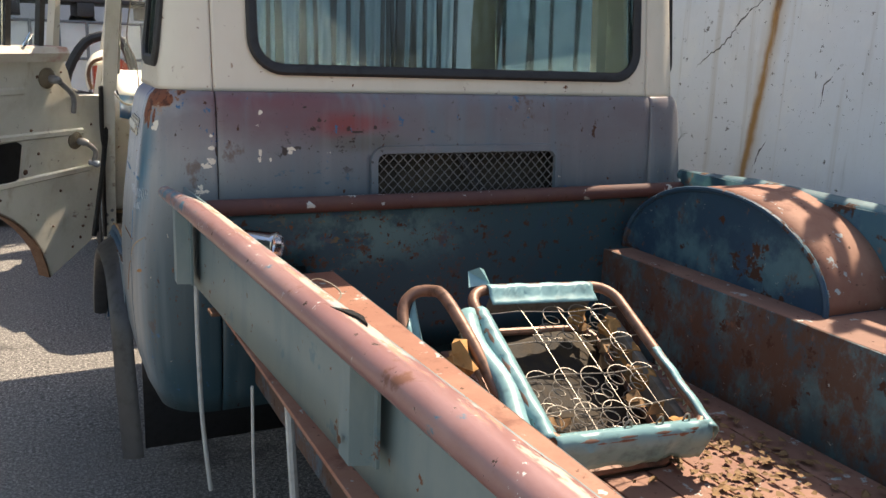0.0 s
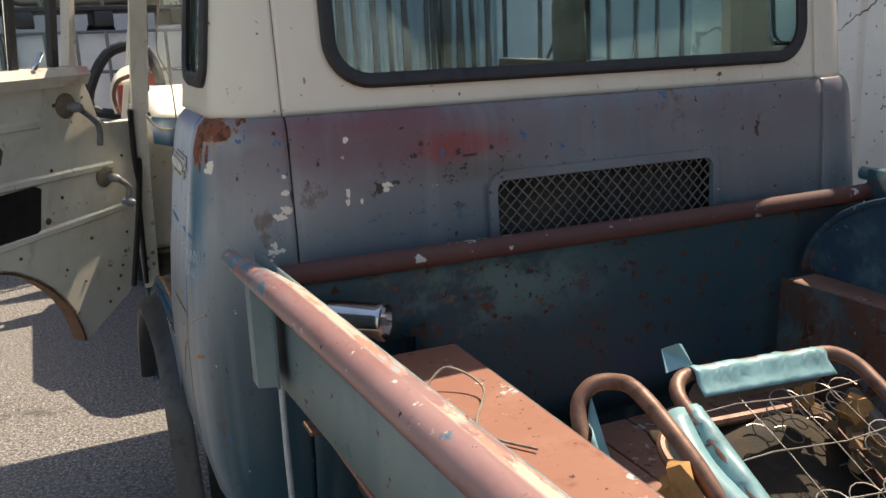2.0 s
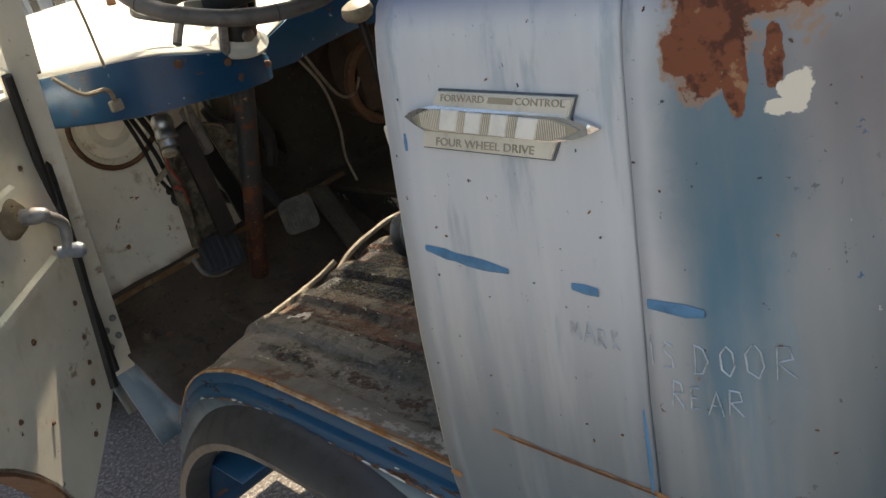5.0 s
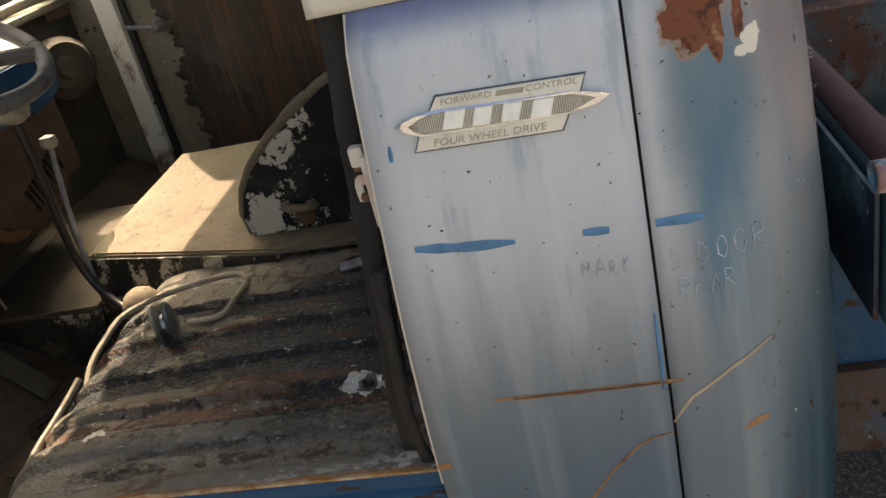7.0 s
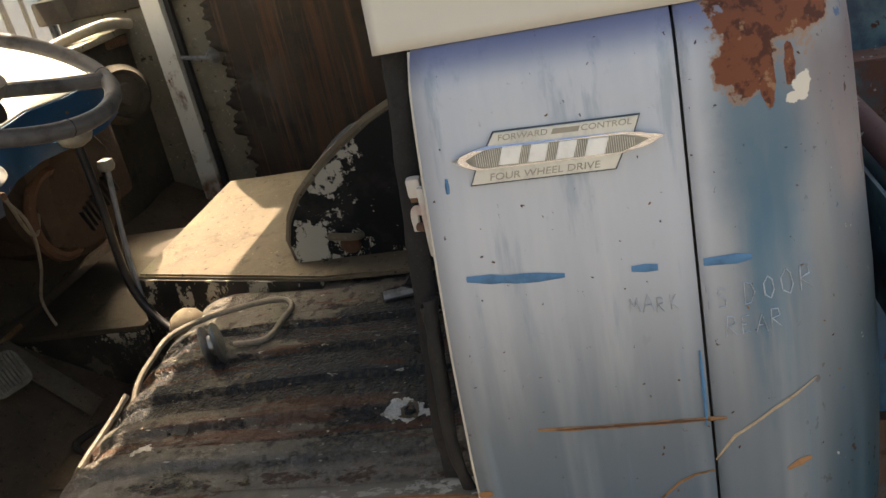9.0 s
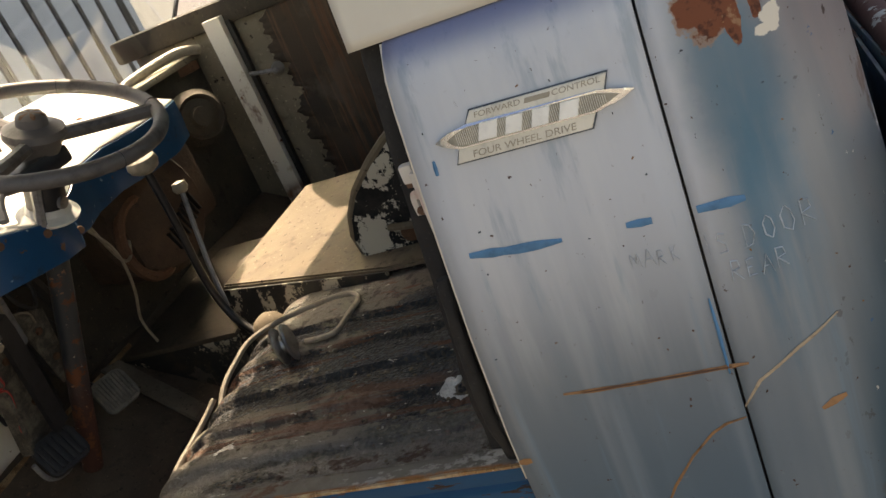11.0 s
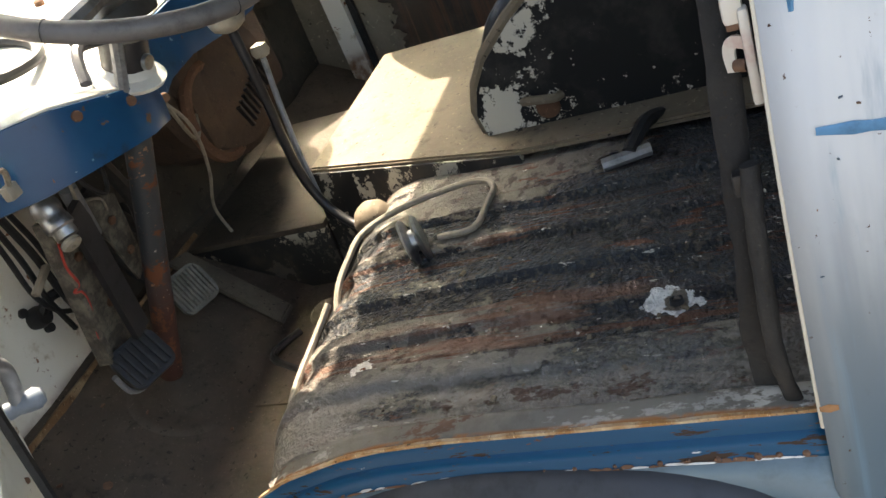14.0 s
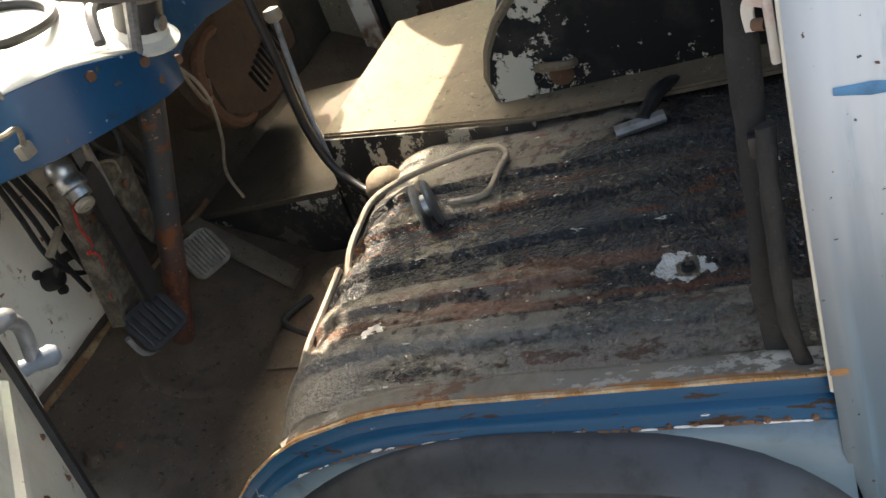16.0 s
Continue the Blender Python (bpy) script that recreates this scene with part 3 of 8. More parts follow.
def sill_paint():
    m = Mat("chipped_sill_paint", (0.003, 0.060, 0.130), 0.34, 0, 0.25)
    m.spots((0.010, 0.080, 0.150), 5, 0.48, 0.72, 0.4, 0.7, stretch=(1, 0.3, 1))
    m.spots((0.03, 0.05, 0.07), 9, 0.58, 0.70, 0.6, 0.7, stretch=(1, 0.3, 2), shift=3.0)
    m.spots((0.12, 0.055, 0.03), 44, 0.63, 0.65, 0.85, stretch=(1, 0.4, 2), shift=7.0)
    m.spots((0.05, 0.03, 0.02), 30, 0.60, 0.62, 0.85, stretch=(1, 0.3, 2), shift=17.0)
    m.spots((0.60, 0.62, 0.60), 30, 0.64, 0.655, 0.5, stretch=(1, 0.35, 2), shift=12.0)
    m.relief(m.noise(12, 4), 0.5)
    return m.done(0.3, 0.005)


M_SILL = sill_paint()


def flange_paint():
    m = Mat("dusty_rust_edged_flange", (0.165, 0.148, 0.124), 0.85)
    m.spots((0.13, 0.112, 0.09), 14.0, 0.45, 0.60, 0.9, 0.8, detail=8)
    m.spots((0.34, 0.32, 0.28), 22.0, 0.55, 0.60, 0.7, 0.85, stretch=(1, 0.6, 1), shift=3.0, detail=8, nrough=0.72)
    m.spots((0.10, 0.045, 0.025), 20.0, 0.57, 0.61, 0.9, 0.85, stretch=(1, 0.6, 1), shift=8.0, detail=8, nrough=0.72)
    m.tint(m.math('MULTIPLY', m.step(m.axis(1), 0.47, 0.60, 1.0, 0.0), m.step(m.noise(26, 8, (1, 0.5, 1), 5.0, 0.72), 0.48, 0.52)), (0.55, 0.52, 0.45), 0.6)
    m.tint(m.math('MULTIPLY', m.step(m.axis(0), 0.010, 0.016, 1.0, 0.0), m.step(m.noise(30, 6, shift=6.0), 0.35, 0.50)), (0.30, 0.12, 0.04), 0.85)
    m.relief(m.noise(70, 5), 0.5)
    return m.done(0.6, 0.005)


M_FLANGE = flange_paint()
M_CHIPEDGE = simple("bare_pale_chip_edge", (0.55, 0.55, 0.53), 0.5, 0, 0.2, 40)
M_LIPRUST = dusty("orange_rust_lip", (0.34, 0.16, 0.05), (0.55, 0.43, 0.28), 20)
M_SEAL = dusty("dusty_perished_rubber", (0.016, 0.015, 0.015), (0.038, 0.034, 0.029), 14)
M_APRON = simple("pale_blue_arch_paint", (0.115, 0.165, 0.195), 0.35, 0, 0.25, 14)
M_TUNNEL = dusty("dusty_brown_tunnel", (0.060, 0.045, 0.031), (0.085, 0.064, 0.044), 6)
M_SPECKLE = dusty("speckled_grey_metal", (0.055, 0.047, 0.038), (0.20, 0.175, 0.135), 45)
M_DASHTOP = simple("white_dash_top", (0.66, 0.65, 0.60), 0.45, 0, 0.08, 20)
M_RUBBER = simple("aged_black_rubber", (0.018, 0.018, 0.019), 0.55, 0, 0.3, 30)
M_FLARE = simple("grey_weathered_rubber", (0.040, 0.041, 0.044), 0.42, 0, 0.25, 25)
M_VOID = simple("rusted_through_hole", (0.004, 0.004, 0.004), 0.9)
M_BLACKPAINT = simple("satin_black_plastic", (0.02, 0.02, 0.022), 0.4, 0, 0.25, 40)
M_WHEELGRIP = simple("cracked_dark_grey_steering_rim", (0.125, 0.112, 0.104), 0.5, 0, 0.3, 24)
M_CHROME = simple("pitted_chrome", (0.75, 0.75, 0.76), 0.09, 1.0, 0.06, 60)
M_STEEL = simple("dull_steel", (0.42, 0.42, 0.42), 0.38, 1.0, 0.2, 50)
M_GREYMETAL = simple("old_grey_handle", (0.24, 0.24, 0.245), 0.4, 0.3, 0.25, 40)
M_GREYBLUE = simple("grey_blue_knob", (0.20, 0.23, 0.27), 0.35)
M_PEDALDUST = dusty("dust_covered_pedal", (0.115, 0.094, 0.070), (0.16, 0.135, 0.104), 12)
M_PEDALGREY = dusty("dusty_grey_pedal_rubber", (0.16, 0.15, 0.13), (0.26, 0.24, 0.20), 30)
M_KNOB = simple("dusty_ivory_knob", (0.27, 0.235, 0.185), 0.45, 0, 0.15, 40)
M_WIRE = simple("dusty_wire", (0.26, 0.22, 0.17), 0.6, 0, 0.2, 60)
M_REDWIRE = simple("red_wire", (0.35, 0.03, 0.02), 0.5)
M_STRAP = simple("pale_grey_hose", (0.45, 0.47, 0.46), 0.5)
M_TEALVINYL = simple("torn_teal_vinyl", (0.185, 0.36, 0.385), 0.40, 0, 0.22, 22)
M_FOAM = simple("crumbling_orange_foam", (0.42, 0.22, 0.08), 0.95, 0, 0.3, 45)
M_TUBE = simple("rusty_seat_tube", (0.22, 0.12, 0.085), 0.5, 0.3, 0.3, 30)
M_SPRING = simple("grey_spring_wire", (0.30, 0.27, 0.23), 0.4, 0.5, 0.25, 60)
M_BATTING = simple("grey_batting", (0.17, 0.15, 0.125), 0.95, 0, 0.2, 40)
M_SOIL = dusty("leaf_litter_soil", (0.018, 0.013, 0.009), (0.060, 0.040, 0.020), 18)
M_LEAF = simple("dry_brown_leaf", (0.22, 0.125, 0.055), 0.8, 0, 0.3, 40)
M_BADGE = simple("aged_badge_plate", (0.70, 0.67, 0.59), 0.35, 0.25, 0.12, 60)
M_GRIMESHADE = simple("grime_and_shadow_round_badge", (0.10, 0.12, 0.14), 0.8, 0, 0.3, 60)
M_BADGETEXT = simple("tarnished_badge_lettering", (0.36, 0.32, 0.25), 0.45, 0.2, 0.2, 80)
M_BADGEDARK = simple("badge_recess", (0.36, 0.33, 0.26), 0.5, 0.3, 0.2, 80)
M_BADGELETTER = simple("ivory_badge_letters", (0.84, 0.83, 0.78), 0.3, 0.2, 0.08, 60)
M_CHALK = simple("white_chalk", (0.52, 0.58, 0.62), 0.9, 0, 0.3, 90)
M_FAINTCHALK = simple("rubbed_chalk", (0.52, 0.545, 0.56), 0.9, 0, 0.2, 90)
M_BLUEMARK = simple("blue_paint_marks", (0.055, 0.21, 0.38), 0.4, 0, 0.2, 30)
M_SCRATCH = simple("rusty_scratch", (0.34, 0.17, 0.075), 0.85, 0, 0.3, 60)
M_TANSCRATCH = simple("pale_tan_scratch", (0.46, 0.34, 0.22), 0.85, 0, 0.3, 60)
M_ORANGE = simple("faded_orange_red_paint", (0.50, 0.07, 0.03), 0.45, 0, 0.15, 20)
M_PLASTIC = simple("tank_white_plastic", (0.84, 0.83, 0.78), 0.5, 0, 0.06, 6)
tank_shader = M_PLASTIC.node_tree.nodes["Principled BSDF"]
tank_shader.inputs["Subsurface Weight"].default_value = 0.9
tank_shader.inputs["Subsurface Radius"].default_value = (1.0, 0.95, 0.85)
tank_shader.inputs["Subsurface Scale"].default_value = 0.45
M_GALV = simple("galvanised_steel", (0.17, 0.18, 0.19), 0.45, 0.3, 0.15, 30)
M_PALLET = simple("black_plastic_pallet", (0.025, 0.025, 0.03), 0.5)
M_FENCE = simple("dark_painted_fence", (0.035, 0.033, 0.035), 0.55, 0.2)
M_BLUEBARREL = simple("blue_plastic", (0.02, 0.09, 0.30), 0.4)


def glass(name, tint):
    m = bpy.data.materials.new(name)
    m.use_nodes = True
    b = m.node_tree.nodes["Principled BSDF"]
    b.inputs["Base Color"].default_value = rgb(tint)
    b.inputs["Roughness"].default_value = 0.02
    b.inputs["Transmission Weight"].default_value = 1.0
    b.inputs["IOR"].default_value = 1.28
    return m


M_GLASS = glass("window_glass", (0.50, 0.68, 0.69))
M_CLEAR = glass("clear_glass", (0.90, 0.97, 0.95))


def concrete_wall():
    m = Mat("whitewashed_concrete", (0.80, 0.82, 0.84), 0.85)
    m.spots((0.74, 0.74, 0.725), 1.6, 0.42, 0.7, 0.9, 0.8)
    m.spots((0.87, 0.87, 0.85), 5.0, 0.5, 0.7, 0.85, 0.6, shift=3.0)
    m.spots((0.12, 0.115, 0.10), 34.0, 0.645, 0.665, 0.95, 0.9, shift=5.0)
    m.spots((0.40, 0.38, 0.34), 7.0, 0.60, 0.8, 0.95, 0.5, stretch=(1, 2.2, 0.18), shift=9.0)
    cr = m.t.nodes.new("ShaderNodeTexVoronoi")
    cr.feature = 'DISTANCE_TO_EDGE'
    cr.inputs["Scale"].default_value = 1.15
    warp = m.t.nodes.new("ShaderNodeVectorMath")
    warp.operation = 'MULTIPLY_ADD'
    nz = m.t.nodes.new("ShaderNodeTexNoise")
    nz.inputs["Scale"].default_value = 5.0
    nz.inputs["Detail"].default_value = 6.0
    m.link(m.pos, nz.inputs["Vector"])
    m.link(nz.outputs[1], warp.inputs[0])
    warp.inputs[1].default_value = (0.35, 0.35, 0.35)
    m.link(m.pos, warp.inputs[2])
    m.link(warp.outputs[0], cr.inputs["Vector"])
    crack = m.math('MULTIPLY', m.step(cr.outputs[0], 0.003, 0.011, 1.0, 0.0), m.step(m.noise(1.1, 3, shift=2.0), 0.44, 0.52))
    m.tint(crack, (0.10, 0.095, 0.09), 0.95)
    m.relief(crack, -1.0)
    # long rust run from a bolt high on the wall
    off = m.math('ABSOLUTE', m.math('ADD', m.math('SUBTRACT', m.axis(1), m.math('SUBTRACT', 0.435, m.math('MULTIPLY', m.axis(2), 0.118))), m.math('MULTIPLY', m.math('SUBTRACT', m.noise(9.0, 5), 0.5), 0.035)))
    m.tint(m.math('MULTIPLY', m.step(off, 0.010, 0.075, 1.0, 0.0), m.step(m.noise(8, 5, (1, 1, 0.12), 14.0), 0.40, 0.62)), (0.56, 0.44, 0.30), 0.9, 0.6)
    run = m.math('MULTIPLY', m.step(off, 0.004, 0.030, 1.0, 0.0), m.step(m.noise(20, 4, (1, 1, 0.2)), 0.2, 0.5))
    m.tint(run, (0.43, 0.21, 0.06), 0.9, 0.95)
    m.spots((0.50, 0.38, 0.27), 9.0, 0.50, 0.62, 0.9, 0.8, stretch=(1, 2.2, 0.14), shift=24.0, detail=6, within=m.step(m.math('SUBTRACT', m.axis(2), m.math('MULTIPLY', m.axis(1), 0.05)), 1.86, 2.08))
    m.spots((0.60, 0.56, 0.50), 6.0, 0.54, 0.68, 0.9, 0.6, stretch=(1, 2.4, 0.08), shift=34.0, detail=6)
    m.spots((0.10, 0.095, 0.09), 70.0, 0.67, 0.69, 0.95, 0.9, shift=44.0)
    m.tint(m.math('MULTIPLY', m.math('MULTIPLY', m.step(off, 0.004, 0.026, 1.0, 0.0), m.step(m.axis(2), 1.50, 1.80)), m.step(m.noise(30, 5, (1, 1, 0.3), 4.0), 0.35, 0.5)), (0.15, 0.058, 0.026), 0.9, 0.9)
    m.relief(m.noise(30, 5), 0.3)
    m.relief(m.noise(4, 3), 0.5)
    return m.done(0.35, 0.01)


M_WALL = concrete_wall()
M_CRACK = simple("dirt_filled_crack", (0.09, 0.085, 0.08), 0.95, 0, 0.3, 60)


def asphalt():
    m = Mat("worn_asphalt", (0.15, 0.14, 0.13), 0.9)
    m.spots((0.42, 0.39, 0.355), 95.0, 0.50, 0.58, 0.85, 0.9, detail=3)
    m.spots((0.07, 0.066, 0.062), 60.0, 0.53, 0.60, 0.95, 0.9, shift=3.0, detail=3)
    m.spots((0.60, 0.57, 0.52), 55.0, 0.66, 0.69, 0.85, 0.9, shift=13.0, detail=2)
    m.spots((0.20, 0.185, 0.165), 1.2, 0.4, 0.7, 0.9, 0.6, shift=5.0)
    m.spots((0.05, 0.047, 0.045), 3.0, 0.60, 0.70, 0.9, 0.6, shift=8.0)
    m.relief(m.noise(95, 4), 1.0)
    m.relief(m.noise(40, 3, shift=2.0), 0.8)
    return m.done(0.7, 0.008)


M_ASPHALT = asphalt()
M_FARWALL = simple("grey_blue_rendered_wall", (0.42, 0.45, 0.50), 0.85, 0, 0.08, 2.0)


def corrugated_mat():
    m = Mat("weathered_corrugated_steel", (0.30, 0.40, 0.48), 0.45, 0.1)
    m.spots((0.44, 0.52, 0.58), 2.0, 0.45, 0.7, 0.5, 0.8, stretch=(1, 1, 0.2))
    m.spots((0.22, 0.19, 0.17), 4.0, 0.62, 0.8, 0.7, 0.5, stretch=(1, 1, 0.2), shift=5.0)
    return m.done()


M_CORR = corrugated_mat()


# ---------------- mesh helpers ----------------
def finish(bm, smooth=40):
    bmesh.ops.recalc_face_normals(bm, faces=bm.faces[:])
    me = bpy.data.meshes.new("mesh")
    bm.to_mesh(me)
    bm.free()
    if smooth:
        me.shade_smooth()
        me.set_sharp_from_angle(angle=radians(smooth))
    return me


def part(name, bm, material, parent=None, label="", smooth=40, thick=0.0, offset=-1.0):
    """Links a bmesh as one mesh object under a thing or a part."""
    ob = new(name, finish(bm, smooth))
    ob.data.materials.append(material)
    if parent is not None:
        ob.parent = parent
    if thick:
        mod = ob.modifiers.new("thickness", 'SOLIDIFY')
        mod.thickness, mod.offset = thick, offset
    if label:
        tagged(ob, label)
    return ob


def thing(name, label, category, group="", at=(0, 0, 0)):
    ob = new(name)
    ob.location = at
    return tagged(ob, label, category, group)


def solid(verts, faces):
    bm = bmesh.new()
    vs = [bm.verts.new(v) for v in verts]
    for f in faces:
        try:
            bm.faces.new([vs[i] for i in f])
        except ValueError:
            pass
    return bm


def grid(fn, us, vs, keep=None):
    """A sheet of quads: fn(u, v) gives its points; keep(u, v) says which quads stay."""
    bm = bmesh.new()
    pts = [[bm.verts.new(fn(u, v)) for v in vs] for u in us]
    for i in range(len(us) - 1):
        for j in range(len(vs) - 1):
            if keep is None or keep((us[i] + us[i + 1]) / 2, (vs[j] + vs[j + 1]) / 2):
                bm.faces.new((pts[i][j], pts[i + 1][j], pts[i + 1][j + 1], pts[i][j + 1]))
    loose = [v for v in bm.verts if not v.link_faces]
    bmesh.ops.delete(bm, geom=loose, context='VERTS')
    return bm


def span(a, b, n):
    return [a + (b - a) * i / n for i in range(n + 1)]


def add_box(bm, c, s, bevel=0.0, turn=None):
    """A box of size s round c, with bevelled edges, turned by the matrix turn about its centre."""
    r = bmesh.ops.create_cube(bm, size=1.0)
    vs = r["verts"]
    m = Matrix.Translation(c) @ (turn.to_4x4() if turn is not None else Matrix.Identity(4)) @ Matrix.Diagonal((*s, 1))
    bmesh.ops.transform(bm, matrix=m, verts=vs)
    if bevel:
        es = list({e for v in vs for e in v.link_edges})
        bmesh.ops.bevel(bm, geom=es, offset=bevel, segments=2, profile=0.6, affect='EDGES')
    return bm


def box(c, s, bevel=0.004, turn=None):
    return add_box(bmesh.new(), c, s, bevel, turn)


def smooth_path(pts, n=6, closed=False):
    """Catmull-Rom points through pts."""
    p = [Vector(q) for q in pts]
    k = len(p)
    out = []
    for i in range(k if closed else k - 1):
        a = p[(i - 1) % k] if closed or i > 0 else p[0]
        b, c = p[i], p[(i + 1) % k]
        d = p[(i + 2) % k] if closed or i + 2 < k else p[-1]
        for j in range(n):
            t = j / n
            out.append(0.5 * ((2 * b) + (c - a) * t + (2 * a - 5 * b + 4 * c - d) * t * t + (3 * b - a - 3 * c + d) * t ** 3))
    if not closed:
        out.append(p[-1])
    return out


def add_sweep(bm, path, profile, closed=False, up=(0, 0, 1), cap=True, twist=None):
    """Sweeps a closed 2D profile (sideways, up) along path."""
    path = [Vector(p) for p in path]
    n = len(path)
    rings = []
    last = Vector(up)
    for i, p in enumerate(path):
        a = path[(i - 1) % n] if closed or i > 0 else p
        b = path[(i + 1) % n] if closed or i + 1 < n else p
        t = (b - a).normalized()
        u = last - t * last.dot(t)
        if u.length < 1e-4:
            u = t.orthogonal()
        u.normalize()
        last = u if twist is None else Vector(up)
        s = t.cross(u)
        rings.append([bm.verts.new(p + s * q[0] + u * q[1]) for q in profile])
    m = len(profile)
    for i in range(n if closed else n - 1):
        r0, r1 = rings[i], rings[(i + 1) % n]
        for j in range(m):
            bm.faces.new((r0[j], r0[(j + 1) % m], r1[(j + 1) % m], r1[j]))
    if cap and not closed:
        bm.faces.new(rings[0])
        bm.faces.new(rings[-1])
    return bm


def circle(r, n=10, squash=1.0):
    return [(r * math.cos(2 * math.pi * i / n), r * squash * math.sin(2 * math.pi * i / n)) for i in range(n)]


def tube(path, r, n=10, closed=False, squash=1.0):
    return add_sweep(bmesh.new(), path, circle(r, n, squash), closed)


def add_lathe(bm, base, axis, profile, n=24):
    """Turns a profile of (radius, height along axis) round axis at base."""
    ax = Vector(axis).normalized()
    u = ax.orthogonal().normalized()
    v = ax.cross(u)
    rings = []
    for r, hgt in profile:
        o = Vector(base) + ax * hgt
        if r < 1e-5:
            rings.append([bm.verts.new(o)])
        else:
            rings.append([bm.verts.new(o + (u * math.cos(2 * math.pi * i / n) + v * math.sin(2 * math.pi * i / n)) * r) for i in range(n)])
    for a, b in zip(rings, rings[1:]):
        for i in range(n):
            if len(a) == 1 and len(b) == 1:
                continue
            if len(a) == 1:
                bm.faces.new((a[0], b[i], b[(i + 1) % n]))
            elif len(b) == 1:
                bm.faces.new((a[i], b[0], a[(i + 1) % n]))
            else:
                bm.faces.new((a[i], b[i], b[(i + 1) % n], a[(i + 1) % n]))
    return bm


def lathe(base, axis, profile, n=24):
    return add_lathe(bmesh.new(), base, axis, profile, n)


def extrude(outline, place, depth, bevel=0.0):
    """A flat plate: place(a, b, d) maps the outline's (a, b) at depth d into the world."""
    bm = bmesh.new()
    n = len(outline)
    lo = [bm.verts.new(place(a, b, 0.0)) for a, b in outline]
    hi = [bm.verts.new(place(a, b, depth)) for a, b in outline]
    bm.faces.new(lo)
    top = bm.faces.new(hi)
    for i in range(n):
        bm.faces.new((lo[i], lo[(i + 1) % n], hi[(i + 1) % n], hi[i]))
    if bevel:
        bmesh.ops.bevel(bm, geom=list(top.edges), offset=bevel, segments=2, affect='EDGES')
    return bm


def rounded(x0, x1, y0, y1, r, n=6):
    """The outline of a rectangle with round corners."""
    out = []
    for cx, cy, a0 in ((x1 - r, y0 + r, -90), (x1 - r, y1 - r, 0), (x0 + r, y1 - r, 90), (x0 + r, y0 + r, 180)):
        for i in range(n + 1):
            a = radians(a0 + 90 * i / n)
            out.append((cx + r * math.cos(a), cy + r * math.sin(a)))
    return out


def in_rounded(x, y, x0, x1, y0, y1, r):
    if not (x0 < x < x1 and y0 < y < y1):
        return False
    dx, dy = max(x0 + r - x, 0, x - x1 + r), max(y0 + r - y, 0, y - y1 + r)
    return dx * dx + dy * dy < r * r


def lerp_table(z, table):
    for (z0, a), (z1, b) in zip(table, table[1:]):
        if z <= z1:
            k = (z - z0) / (z1 - z0)
            k = max(0.0, min(1.0, k))
            return a + (b - a) * k
    return table[-1][1]


def lettering(name, text, size, m, material, parent, depth=0.002, label=""):
    c = bpy.data.curves.new(name, 'FONT')
    c.body, c.size, c.extrude, c.align_x, c.align_y = text, size, depth, 'CENTER', 'CENTER'
    tmp = bpy.data.objects.new(name, c)
    scene.collection.objects.link(tmp)
    me = bpy.data.meshes.new_from_object(tmp)
    bpy.data.objects.remove(tmp)
    me.materials.clear()
    me.materials.append(material)
    me.transform(m)
    ob = new(name, me)
    ob.parent = parent
    if label:
        tagged(ob, label)
    return ob


# ---------------- ground, walls, distance ----------------
def ground_sheet():
    bm = grid(lambda x, y: (x, y, 0.0), [-400, -60, -12, -6, -3, 0, 3, 6, 12, 60, 400], [-400, -60, -12, -6, -3, 0, 3, 6, 12, 60, 400])
    return tagged(part("ground", bm, M_ASPHALT), "worn grey asphalt yard with pale aggregate", "ground", kind="structure")


ground_sheet()
WALL_X = 2.36


